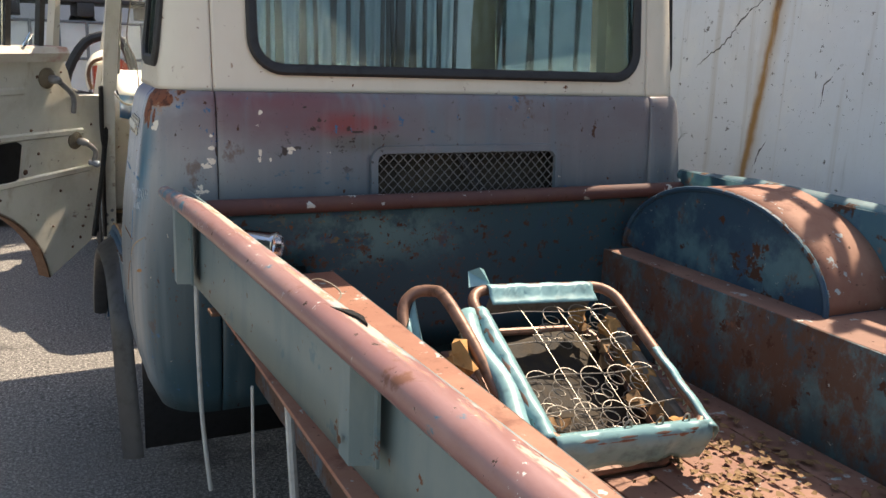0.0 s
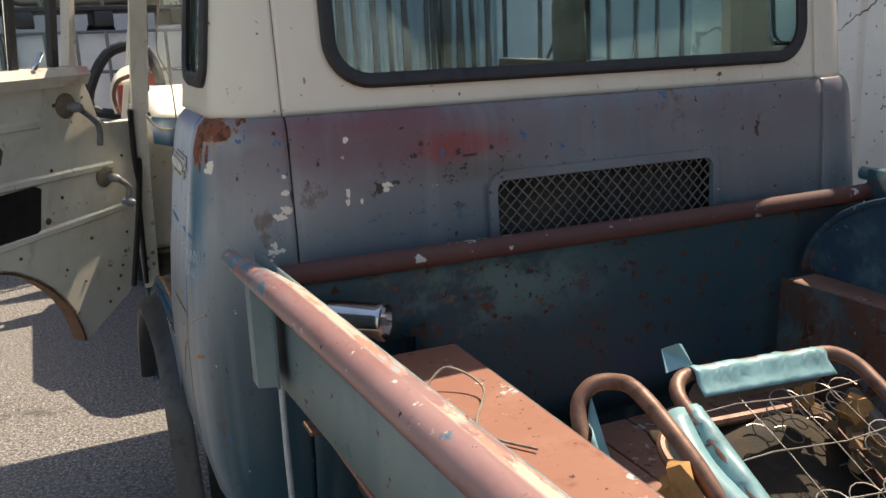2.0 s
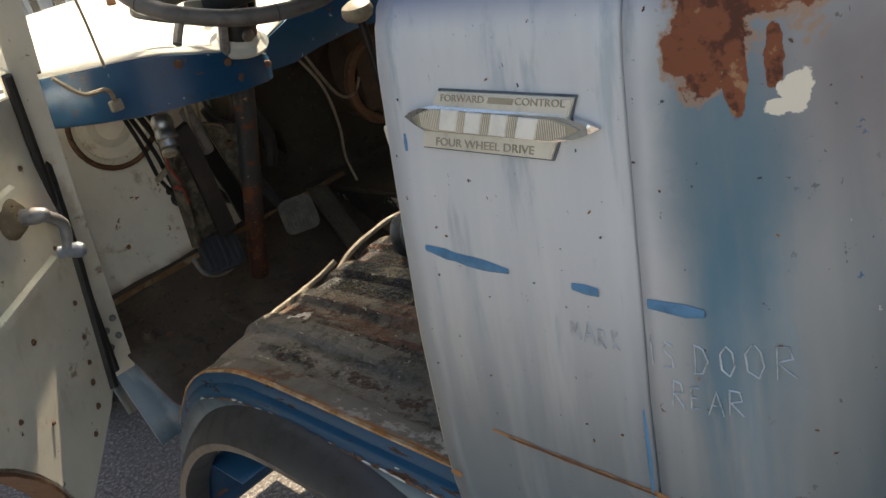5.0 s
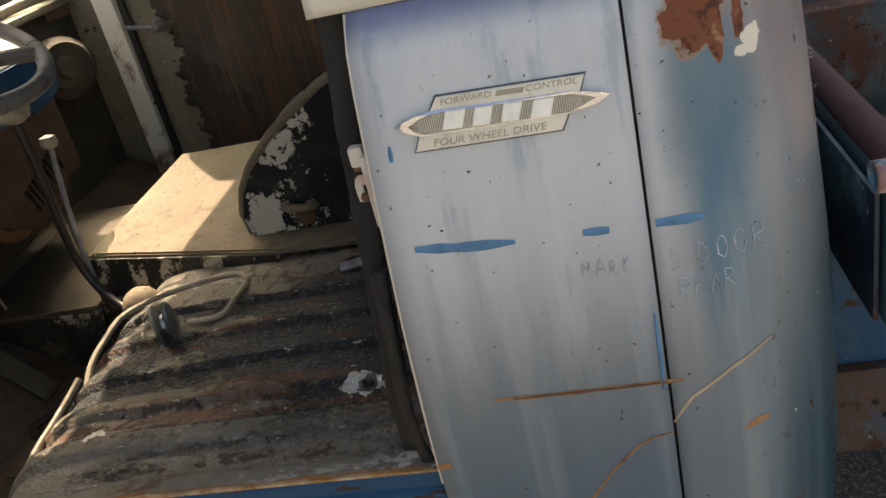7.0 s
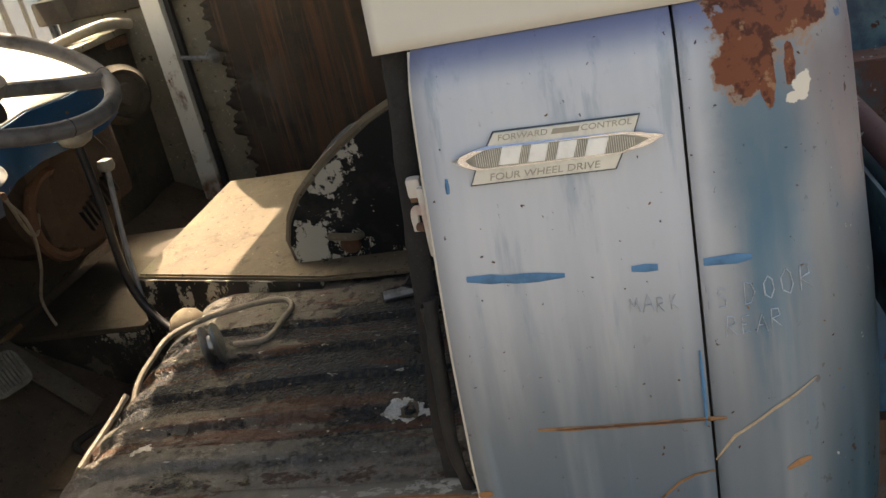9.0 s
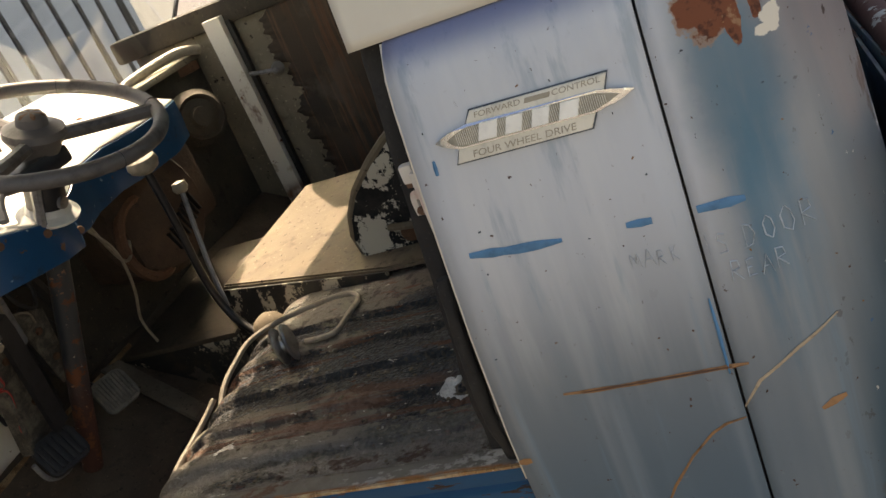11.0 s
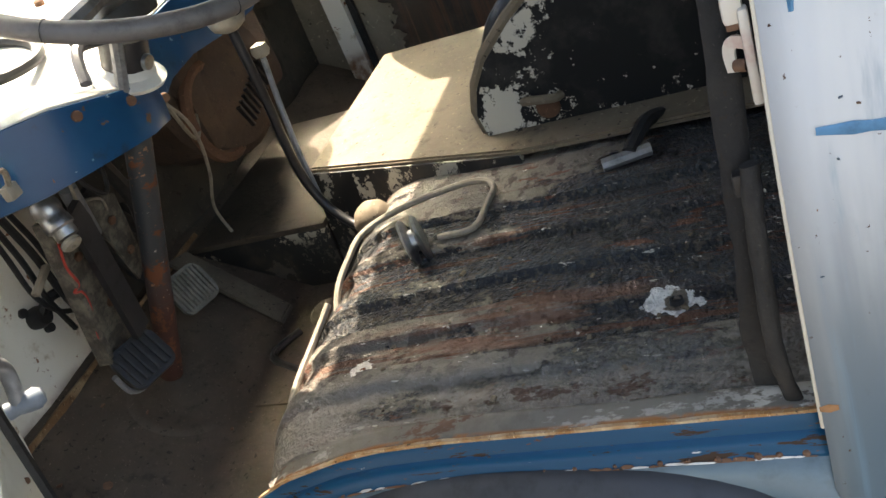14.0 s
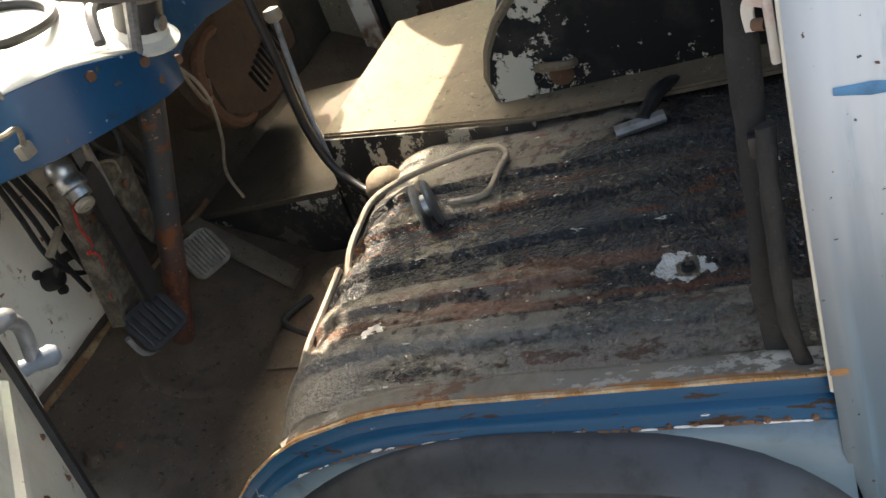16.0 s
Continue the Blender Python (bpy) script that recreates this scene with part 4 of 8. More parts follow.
def yard_wall():
    top = lambda y: 2.10 + 0.05 * y
    bm = bmesh.new()
    ys = span(-7.0, 1.42, 24)
    rows = []
    for y in ys:
        zt = top(y) + 0.008 * math.sin(7 * y)
        rows.append([bm.verts.new(p) for p in ((WALL_X, y, -0.05), (WALL_X, y, zt - 0.012), (WALL_X + 0.012, y, zt), (WALL_X + 0.19, y, zt), (WALL_X + 0.2, y, -0.05))])
    for a, b in zip(rows, rows[1:]):
        for j in range(4):
            bm.faces.new((a[j], b[j], b[j + 1], a[j + 1]))
    bm.faces.new(rows[0])
    bm.faces.new(rows[-1])
    wall = tagged(part("wall_east", bm, M_WALL, smooth=30), "whitewashed concrete yard wall with cracks and a rust run", "wall", kind="structure")
    rn = random.Random(31)
    for line in ([(0.657, 1.422), (0.56, 1.488), (0.527, 1.502), (0.47, 1.55), (0.419, 1.619), (0.37, 1.65), (0.33, 1.679), (0.246, 1.765), (0.21, 1.83), (0.19, 1.878), (0.14, 1.96), (0.094, 2.01)],
                 [(0.118, 1.736), (0.09, 1.79), (0.056, 1.845)], [(-0.018, 1.303), (-0.029, 1.385), (-0.071, 1.427)], [(0.271, 1.033), (0.25, 1.10), (0.20, 1.16)]):
        pts = []
        for (y0, z0), (y1, z1) in zip(line, line[1:]):
            n = max(2, int(math.hypot(y1 - y0, z1 - z0) / 0.014))
            pts += [(y0 + (y1 - y0) * i / n + rn.uniform(-0.005, 0.005), z0 + (z1 - z0) * i / n + rn.uniform(-0.005, 0.005)) for i in range(n)]
        bm = bmesh.new()
        rows = []
        for i, (y, z) in enumerate(pts):
            w = rn.uniform(0.0006, 0.0030) * min(1.0, (i + 0.3) / 3, (len(pts) - i - 0.7) / 3)
            rows.append([bm.verts.new((WALL_X - 0.0012, y - w, z - w)), bm.verts.new((WALL_X - 0.0012, y + w, z + w))])
        for a, b in zip(rows, rows[1:]):
            bm.faces.new((a[0], a[1], b[1], b[0]))
        part("crack", bm, M_CRACK, wall, smooth=0)


yard_wall()


def far_wall():
    bm = bmesh.new()
    add_box(bm, (-1.2, 7.6, 3.0), (8.6, 0.25, 6.1))
    add_box(bm, (6.55, 7.6, 1.42), (6.9, 0.22, 2.95))
    tagged(part("wall_north", bm, M_FARWALL, smooth=0), "grey-blue rendered building wall behind the yard", "wall", kind="structure")


far_wall()


def corrugated_wall():
    """Corrugated steel sheeting ahead of the truck."""
    def fn(x, z):
        k = (x / 0.076) % 1.0
        prof = 0.018 * (1 if 0.25 < k < 0.6 else 0)
        return (x, 4.6 - prof, z)
    xs = []
    x = 0.75
    while x < 3.1:
        for f in (0.0, 0.2, 0.3, 0.55, 0.65):
            xs.append(x + f * 0.076)
        x += 0.076
    bm = grid(fn, xs, [0.0, 1.0, 2.6])
    tagged(part("wall_front", bm, M_CORR, smooth=0, thick=0.003), "blue-grey corrugated steel sheeting ahead of the truck", "wall", kind="structure")


corrugated_wall()


def bar_screen():
    """Leaning dark bars in front of the sheeting."""
    f = thing("bar_fence", "dark steel bar fence in front of pale sheeting", "fence", at=(2.3, 4.2, 0))
    mesh = None
    for i in range(36):
        if mesh is None:
            ob = part("bar", box((0, 0, 1.15), (0.032, 0.02, 2.3), 0.003), M_FENCE, f, smooth=0)
            mesh = ob.data
        else:
            ob = new("bar", mesh)
            ob.parent = f
        ob.location = (-1.15 + i * 0.082 + 0.006 * math.sin(5 * i) if i < 23 else 1.0 + (i - 23) * 0.155 + 0.05 * math.sin(4.3 * i), 0, 0)
        ob.rotation_euler = (0, 0.03 * math.sin(2.3 * i) - 0.02, 0)
    part("post", box((0.14, -0.03, 1.2), (0.07, 0.05, 2.4), 0.004), M_FENCE, f)
    for z in (0.3, 2.1):
        part("rail", box((0.86, 0.025, z), (4.1, 0.03, 0.05), 0.003), M_FENCE, f)


bar_screen()


def spike_fence():
    f = thing("fence", "dark palisade fence with pointed pales on the yard wall", "fence", at=(WALL_X + 0.1, -3, 2.1))
    inv = Matrix.Translation((-(WALL_X + 0.1), 3, -2.1))

    def local(bm):
        bmesh.ops.transform(bm, matrix=inv, verts=bm.verts[:])
        return bm
    pale = None
    y = -6.8
    while y < 1.3:
        z0 = 2.10 + 0.05 * y
        if pale is None:
            out = [(-0.03, 0.0), (0.03, 0.0), (0.03, 0.5), (0.0, 0.60), (-0.03, 0.5)]
            bm = extrude(out, lambda a, b, d: (d, a, b), 0.012)
            pale = part("pale", bm, M_FENCE, f, smooth=0)
            mesh = pale.data
        else:
            pale = new("pale", mesh)
            pale.parent = f
        pale.location = (0.0, y + 3, z0 - 2.1)
        y += 0.155
    for dz in (0.12, 0.42):
        part("rail", local(box((WALL_X + 0.115, -2.75, 1.963 + dz), (0.03, 8.3, 0.04), 0.003, Matrix.Rotation(math.atan(0.05), 3, 'X'))), M_FENCE, f)


spike_fence()


def far_fence():
    f = thing("fence", "dark pointed palings on top of the far wall", "fence", at=(5.0, 7.45, 3.0))
    mesh = None
    for i in range(12):
        if mesh is None:
            out = [(-0.045, 0.0), (0.045, 0.0), (0.045, 0.7), (0.0, 0.84), (-0.045, 0.7)]
            ob = part("pale", extrude(out, lambda a, b, d: (a, d, b), 0.02), M_FENCE, f, smooth=0)
            mesh = ob.data
        else:
            ob = new("pale", mesh)
            ob.parent = f
        ob.location = (-1.0 + i * 0.31, 0, -0.1 + 0.02 * (i % 3))
        ob.rotation_euler = (0, -0.28, 0)
    part("rail", box((0.4, 0.04, 0.3), (4.8, 0.03, 0.05), 0.003), M_FENCE, f)


far_fence()


def ibc_tote(m, label, hh):
    t = thing("liquid_tote", label, "tank container", "stacked totes")
    w, d = 1.2, 1.0
    part("tank", box((0, 0, 0.16 + hh / 2), (w - 0.06, d - 0.06, hh - 0.02), 0.06), M_PLASTIC, t, "milky white plastic tank")
    part("filler_cap", lathe((0, 0, 0.15 + hh), (0, 0, 1), [(0, 0.05), (0.09, 0.05), (0.1, 0.02), (0.1, -0.01)], 16), M_PALLET, t)
    bm = bmesh.new()
    for x in (-0.5, 0.5):
        add_box(bm, (x, 0, 0.06), (0.12, d, 0.10), 0.01)
    add_box(bm, (0, 0, 0.06), (0.12, d, 0.10), 0.01)
    add_box(bm, (0, 0, 0.125), (w, d, 0.03), 0.008)
    part("pallet", bm, M_PALLET, t)
    for i in range(6):
        z = 0.2 + i * (hh - 0.05) / 5
        part("cage_bar", tube([(-w / 2, -d / 2, z), (w / 2, -d / 2, z), (w / 2, d / 2, z), (-w / 2, d / 2, z)], 0.012, 6, True), M_GALV, t)
    for i in range(7):
        x = -w / 2 + 0.02 + i * (w - 0.04) / 6
        part("cage_bar", tube([(x, -d / 2 - 0.012, 0.14), (x, -d / 2 - 0.012, 0.16 + hh)], 0.012, 6), M_GALV, t)
        if i % 2 == 0:
            part("cage_bar", tube([(x, d / 2 + 0.012, 0.14), (x, d / 2 + 0.012, 0.16 + hh)], 0.012, 6), M_GALV, t)
    for i in range(5):
        y = -d / 2 + 0.1 + i * 0.2
        for x in (-w / 2 - 0.012, w / 2 + 0.012):
            part("cage_bar", tube([(x, y, 0.14), (x, y, 0.16 + hh)], 0.012, 6), M_GALV, t)
    t.matrix_basis = m
    return t


low_tote = ibc_tote(pose(0.187, 5.3, 0), "white plastic liquid tote in a galvanised cage on the asphalt", 1.38)
high_tote = ibc_tote(pose(0.187, 5.3, 1.56), "white plastic liquid tote stacked on another tote", 0.92)
for x in (-1.05, -2.29):
    copy_thing(low_tote, pose(x, 5.3, 0))
    copy_thing(high_tote, pose(x, 5.3, 1.56))
drum = thing("plastic_drum", "blue plastic drum beside the totes", "drum", at=(1.02, 5.1, 0))
part("shell", lathe((0, 0, 0), (0, 0, 1), [(0, 0), (0.27, 0), (0.29, 0.04), (0.29, 0.5), (0.30, 0.54), (0.29, 0.58), (0.29, 1.0), (0.30, 1.04), (0.29, 1.08), (0.29, 1.66), (0.25, 1.72), (0, 1.72)], 28), M_BLUEBARREL, drum)


def parked_car():
    """The corner of an old orange-red car that stands ahead of the truck."""
    t = thing("parked_car", "old orange-red car with a black window frame parked ahead", "car", at=(0.62, 3.25, 0))

    def loc(bm):
        bmesh.ops.transform(bm, matrix=Matrix.Translation((-0.62, -3.25, 0)), verts=bm.verts[:])
        return bm
    prof = [(2.06, 0.34), (2.02, 0.62), (2.14, 0.76), (2.5, 0.92), (2.9, 0.98), (4.2, 0.95), (4.3, 0.4)]
    bm = extrude(prof, lambda a, b, d: (0.22 + d, a, b), 1.2, 0.03)
    part("body", loc(bm), M_ORANGE, t)
    out = [(2.55, 0.97), (2.75, 1.10), (3.7, 1.12), (3.95, 0.97)]
    bm = extrude(out, lambda a, b, d: (0.2 + d, a, b), 1.1, 0.04)
    part("cabin", loc(bm), M_BLACKPAINT, t)
    part("window_frame", loc(tube([(0.28, 2.92, 1.0), (0.30, 3.02, 1.16), (0.30, 3.5, 1.17), (0.28, 3.6, 1.0)], 0.025, 8, True)), M_RUBBER, t)
    bm = extrude(rounded(0.144, 0.352, 0.98, 1.305, 0.065, 5), lambda a, b, d: (a, 3.69 + d, b), 0.13, 0.02)
    part("lamp_housing", loc(bm), M_ORANGE, t, "orange-red rounded housing")
    part("window_frame", loc(tube(smooth_path([(-0.012, 3.74, 1.097), (0.105, 3.74, 1.396), (0.326, 3.74, 1.409), (0.365, 3.74, 1.084)], 5, True), 0.030, 8, True)), M_RUBBER, t)
    part("pillar", loc(box((0.30, 3.77, 0.93), (0.117, 0.08, 0.36), 0.012)), M_ORANGE, t)
    for y in (2.75, 3.9):
        for x in (0.22, 1.28):
            part("tyre", loc(lathe((x - 0.09, y, 0.31), (1, 0, 0), [(0.18, 0), (0.29, 0), (0.31, 0.03), (0.31, 0.15), (0.29, 0.18), (0.18, 0.18)], 24)), M_RUBBER, t)


parked_car()

# ---------------- the truck ----------------
truck = thing("pickup_truck", "old faded blue and cream cab-over pickup with its door open", "pickup truck")
W, R = 1.81, 0.17
CX = W / 2
S_ARC = CX - R
S_SIDE = S_ARC + R * math.pi / 2
LOW = [(0.43, 0.045), (0.50, 0.012), (0.60, -0.010), (0.72, -0.017), (0.86, -0.016), (1.0, -0.004), (1.065, 0.005), (1.15, 0.016), (1.21, 0.024), (1.26, 0.031), (1.29, 0.038), (1.31, 0.046), (1.325, 0.060), (1.33, 0.072)]
LOW_Z = [z for z, _ in LOW]


def ring_point(s):
    """The cab's outline from above: place and outward normal at s along it, 0 at the middle of the back, positive to the truck's left."""
    k = 1 if s >= 0 else -1
    a = abs(s)
    if a <= S_ARC:
        p, n = (a, 0.0), (0.0, -1.0)
    elif a <= S_SIDE:
        w = (a - S_ARC) / R
        p, n = (S_ARC + R * math.sin(w), R - R * math.cos(w)), (math.sin(w), -math.cos(w))
    else:
        p, n = (CX, R + a - S_SIDE), (1.0, 0.0)
    wide = 0.0 if k > 0 else 0.06 * max(0.0, min(1.0, (a - 0.70) / (S_SIDE - 0.70)))
    return CX - k * p[0] + wide, p[1], -k * n[0], n[1]


def low_skin(s, z, out=0.0):
    x, y, nx, ny = ring_point(s)
    side = min(1.0, max(0.0, (abs(s) - S_ARC) / (S_SIDE - S_ARC)))
    inset = lerp_table(z, LOW) * (0.55 + 0.45 * side) - out
    return (x - nx * inset, y - ny * inset, z)


def top_skin(s, z, out=0.0):
    x, y, nx, ny = ring_point(s)
    inset = 0.062 + (z - 1.33) * 0.115 - out
    if abs(s) < S_SIDE:
        inset -= 0.010 * (1 - max(0.0, (abs(s) - S_ARC) / (S_SIDE - S_ARC)))
    return (x - nx * inset, y - ny * inset, z)


def s_span(a, b, step=0.03):
    cuts = sorted({a, b, *[c for c in (-S_SIDE, -S_ARC, S_ARC, S_SIDE) if a < c < b]})
    out = [a]
    for p, q in zip(cuts, cuts[1:]):
        n = max(1, math.ceil((q - p) / step))
        out += [p + (q - p) * i / n for i in range(1, n + 1)]
    return out


GAP = 0.0017
S_SEAM, S_POST, S_DOOR = 0.712, S_SIDE + 0.028, S_SIDE + 0.293
GR = (0.635, 1.255, 0.93, 1.17, 0.035)


def post_edge(z):
    """Where the door post panel ends, along the outline."""
    return S_DOOR - 0.012 * max(0.0, (z - 0.85) / 0.48) ** 2 - 0.35 * max(0.0, 0.65 - z)


ss = sorted(set(s_span(-S_SEAM + GAP, S_SEAM - GAP, 0.02)))
zz = sorted(set(LOW_Z + span(0.9, 1.2, 30)))
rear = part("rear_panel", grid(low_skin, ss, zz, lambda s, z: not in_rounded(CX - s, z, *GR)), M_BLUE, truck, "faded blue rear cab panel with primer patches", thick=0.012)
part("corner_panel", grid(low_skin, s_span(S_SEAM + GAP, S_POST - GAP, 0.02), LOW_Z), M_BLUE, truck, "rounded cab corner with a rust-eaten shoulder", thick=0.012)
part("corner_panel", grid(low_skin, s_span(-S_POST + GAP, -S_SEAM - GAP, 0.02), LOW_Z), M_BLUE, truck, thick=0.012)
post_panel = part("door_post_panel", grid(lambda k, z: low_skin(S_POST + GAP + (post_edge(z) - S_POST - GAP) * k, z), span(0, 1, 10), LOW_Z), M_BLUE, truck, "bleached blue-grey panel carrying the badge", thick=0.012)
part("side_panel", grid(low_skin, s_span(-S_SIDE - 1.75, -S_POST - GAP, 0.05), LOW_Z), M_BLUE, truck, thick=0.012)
# lining behind the seams
part("seam_backing", grid(lambda s, z: low_skin(s, z, -0.02), s_span(S_SEAM - 0.03, S_SEAM + 0.03), LOW_Z), M_BLACKPAINT, truck)
part("seam_backing", grid(lambda s, z: low_skin(s, z, -0.02), s_span(S_POST - 0.03, S_POST + 0.03), LOW_Z), M_BLACKPAINT, truck)
part("seam_backing", grid(lambda s, z: low_skin(s, z, -0.02), s_span(-S_SEAM - 0.03, -S_SEAM + 0.03), LOW_Z), M_BLACKPAINT, truck)

# vent with expanded metal
vent = part("vent_frame", add_sweep(bmesh.new(), [(x, low_skin(CX - x, z)[1] - 0.004, z) for x, z in rounded(*GR)], [(-0.012, -0.006), (0.012, -0.006), (0.010, 0.006), (-0.010, 0.006)], True, (0, -1, 0)), M_BLUE, truck)


def expanded_mesh():
    bm = bmesh.new()
    x0, x1, z0, z1, r = GR
    px, pz = 0.030, 0.0155
    rows = int((z1 - z0) / pz)
    for k in range(rows):
        z = z0 + pz * (k + 0.5)
        path = []
        i = 0
        x = x0
        while x < x1:
            zz_ = z + (pz * 0.5 if (i + k) % 2 else -pz * 0.5)
            if in_rounded(x, z, x0 - 0.005, x1 + 0.005, z0 - 0.005, z1 + 0.005, r):
                path.append((x, 0.004 + 0.0025 * (i % 2) - 0.001, zz_))
            x += px / 2
            i += 1
        if len(path) > 2:
            add_sweep(bm, path, [(-0.0019, -0.0015), (0.0019, -0.0015), (0.0019, 0.0015), (-0.0019, 0.0015)], False, (0, -1, 0))
    return bm


part("expanded_mesh", expanded_mesh(), simple("grey_mesh_metal", (0.15, 0.147, 0.145), 0.45, 0.2, 0.3, 60), vent, "dark expanded-metal mesh", smooth=0)
part("vent_back", box((CX + 0.04, 0.14, 1.05), (0.7, 0.01, 0.32)), M_BLACKPAINT, vent)
part("vent_brace", box((1.0, 0.03, 1.05), (0.02, 0.006, 0.32), 0.002, Matrix.Rotation(radians(-40), 3, 'Y')), M_FENCE, vent)

# cream upper cab
RW = (0.300, 1.575, 1.388, 1.766, 0.085)
QW = (0.165, 0.395, 1.400, 1.778, 0.045)
Z_TOP = 1.835
zt = span(1.328, Z_TOP, 40)
part("upper_rear_panel", grid(top_skin, sorted(set(s_span(-S_SEAM + 0.0015, S_SEAM - 0.0015, 0.01))), zt, lambda s, z: not in_rounded(CX - s, z, *RW)), M_CREAM, truck, "cream rear window panel", thick=0.02)
part("upper_corner_panel", grid(top_skin, s_span(S_SEAM + 0.0015, S_SIDE + 0.32, 0.01), zt, lambda s, z: not (s > S_ARC + 0.1 and in_rounded(ring_point(s)[1], z, *QW))), M_CREAM, truck, "cream corner panel with a narrow quarter window", thick=0.02)
part("upper_corner_panel", grid(top_skin, s_span(-S_SIDE - 0.41, -S_SEAM - 0.0015, 0.01), zt, lambda s, z: not (s < -S_ARC - 0.1 and in_rounded(ring_point(s)[1], z, *QW))), M_CREAM, truck, thick=0.02)
part("seam_backing", grid(lambda s, z: top_skin(s, z, -0.008), s_span(S_SEAM - 0.02, S_SEAM + 0.02), zt), M_RUSTTOP, truck)
part("seam_backing", grid(lambda s, z: top_skin(s, z, -0.008), s_span(-S_SEAM - 0.02, -S_SEAM + 0.02), zt), M_RUSTTOP, truck)

GASKET = [(-0.016, -0.004), (0.013, -0.004), (0.015, 0.005), (0.008, 0.011), (-0.007, 0.011), (-0.016, 0.004)]


def window(name, s_of, rect, label, grow=0.0):
    out = rounded(*rect, 8)
    pts = [top_skin(s_of(a), b, 0.004) for a, b in out]
    mid = sum((Vector(p) for p in pts), Vector()) / len(pts)
    n = (Vector(pts[0]) - mid).cross(Vector(pts[10]) - mid).normalized()
    if n.dot(Vector((CX, 1.0, 1.5)) - mid) > 0:
        n = -n
    g = part(name, add_sweep(bmesh.new(), pts, GASKET, True, n, twist=1), M_RUBBER, truck, label)
    inner = [Vector(top_skin(s_of(a), b, -0.006)) for a, b in rounded(rect[0] + 0.012, rect[1] - 0.012, rect[2] + 0.012, rect[3] - 0.012, rect[4] * 0.8, 8)]
    bm = bmesh.new()
    c = sum(inner, Vector()) / len(inner)
    fr = [bm.verts.new(p) for p in inner]
    bm.faces.new(fr)
    p = part("pane", bm, M_GLASS, g, "greenish window glass", smooth=0, thick=0.005)
    p.visible_shadow = False
    return g


window("rear_window", lambda x: CX - x, RW, "wide rear window in black rubber")
window("quarter_window", lambda y: S_SIDE + y - R, QW, "narrow quarter window in black rubber")
window("quarter_window", lambda y: -S_SIDE - y + R, QW, "narrow quarter window in black rubber")


# roof
def roof_ring(x0, x1, y0, y1, back, front, n=6):
    out = []
    for cx, cy, r, a0 in ((x1 - back, y0 + back, back, -90), (x1 - front, y1 - front, front, 0), (x0 + front, y1 - front, front, 90), (x0 + back, y0 + back, back, 180)):
        for i in range(n + 1):
            a = radians(a0 + 90 * i / n)
            out.append((cx + r * math.cos(a), cy + r * math.sin(a)))
    return out


def roof():
    bm = bmesh.new()
    x0, x1, y0, y1 = 0.075, W - 0.075, 0.035, 1.378
    rings = []
    levels = [(0.0, 1.816), (0.0, 1.828), (0.004, 1.843), (0.018, 1.873), (0.045, 1.906), (0.09, 1.935), (0.16, 1.957), (0.28, 1.975), (0.45, 1.987), (0.62, 1.991)]
    for inset, z in levels:
        rr = max(0.03, 0.15 - inset * 0.15)
        out = roof_ring(x0 + inset, x1 - inset, y0 + inset, y1 - inset * 0.7, rr, rr * 0.4)
        rings.append([bm.verts.new((a, b, z + 0.035 * max(0.0, b / 1.5))) for a, b in out])
    n = len(rings[0])
    for a, b in zip(rings, rings[1:]):
        for i in range(n):
            bm.faces.new((a[i], a[(i + 1) % n], b[(i + 1) % n], b[i]))
    bm.faces.new(rings[-1])
    return bm


part("roof", roof(), M_ROOF, truck, "bleached blue-grey domed roof", smooth=50, thick=0.015)
drip = [(a, b, 1.820 + 0.035 * max(0.0, b / 1.5)) for a, b in roof_ring(0.063, W - 0.063, 0.022, 1.378, 0.16, 0.06, 8)]
part("drip_rail", add_sweep(bmesh.new(), drip, [(-0.012, -0.008), (0.012, -0.008), (0.014, 0.002), (0.008, 0.008), (-0.012, 0.006)], True), M_ROOF, truck)
part("headliner", grid(lambda x, y: (x, y, 1.818 + 0.035 * y / 1.5), [0.1, 0.9, 1.7], [0.07, 0.8, 1.375]), M_DARKLINE, truck, thick=0.01)

# windscreen and its pillars
def hinge_y(z):
    return 1.560 - 0.30 * (z - 0.66)


def screen_y(z):
    return 1.995 - 0.81 * (z - 1.10)


for x, k in ((0.10, 1),):
    path = [(x - k * 0.075, 1.90, 1.10), (x - k * 0.045, screen_y(1.3), 1.30), (x - k * 0.01, screen_y(1.6), 1.60), (x, 1.405, 1.83)]
    part("screen_pillar", tube(smooth_path(path, 4), 0.022, 8), M_CREAM, truck)
bm = bmesh.new()
scr = [(0.13, 1.18), (W + 0.04, 1.18), (W + 0.04, 1.82), (0.17, 1.82)]
fr = [bm.verts.new((x, screen_y(z), z)) for x, z in scr]
bm.faces.new(fr)
ws = part("windscreen", bm, M_CLEAR, truck, "clear windscreen glass", smooth=0, thick=0.005)
ws.visible_shadow = False
part("screen_rubber", tube([(x, screen_y(z), z) for x, z in rounded(0.12, W + 0.05, 1.165, 1.84, 0.06)], 0.009, 6, True), M_RUBBER, truck)
part("wiper_motor", lathe((0.75, screen_y(1.2) - 0.02, 1.2), (0, -1, 0.3), [(0, 0.09), (0.04, 0.09), (0.045, 0.0), (0, 0)], 12), M_BLACKPAINT, truck)
part("header_panel", box((CX, 1.352, 1.832), (W - 0.22, 0.05, 0.056), 0.01), M_CREAM, truck)

# nose below the screen
def nose_y(z):
    return lerp_table(z, [(0.40, 1.57), (0.55, 1.65), (0.70, 1.745), (0.83, 1.775), (1.0, 1.80), (1.12, 1.84), (1.20, 1.95)])


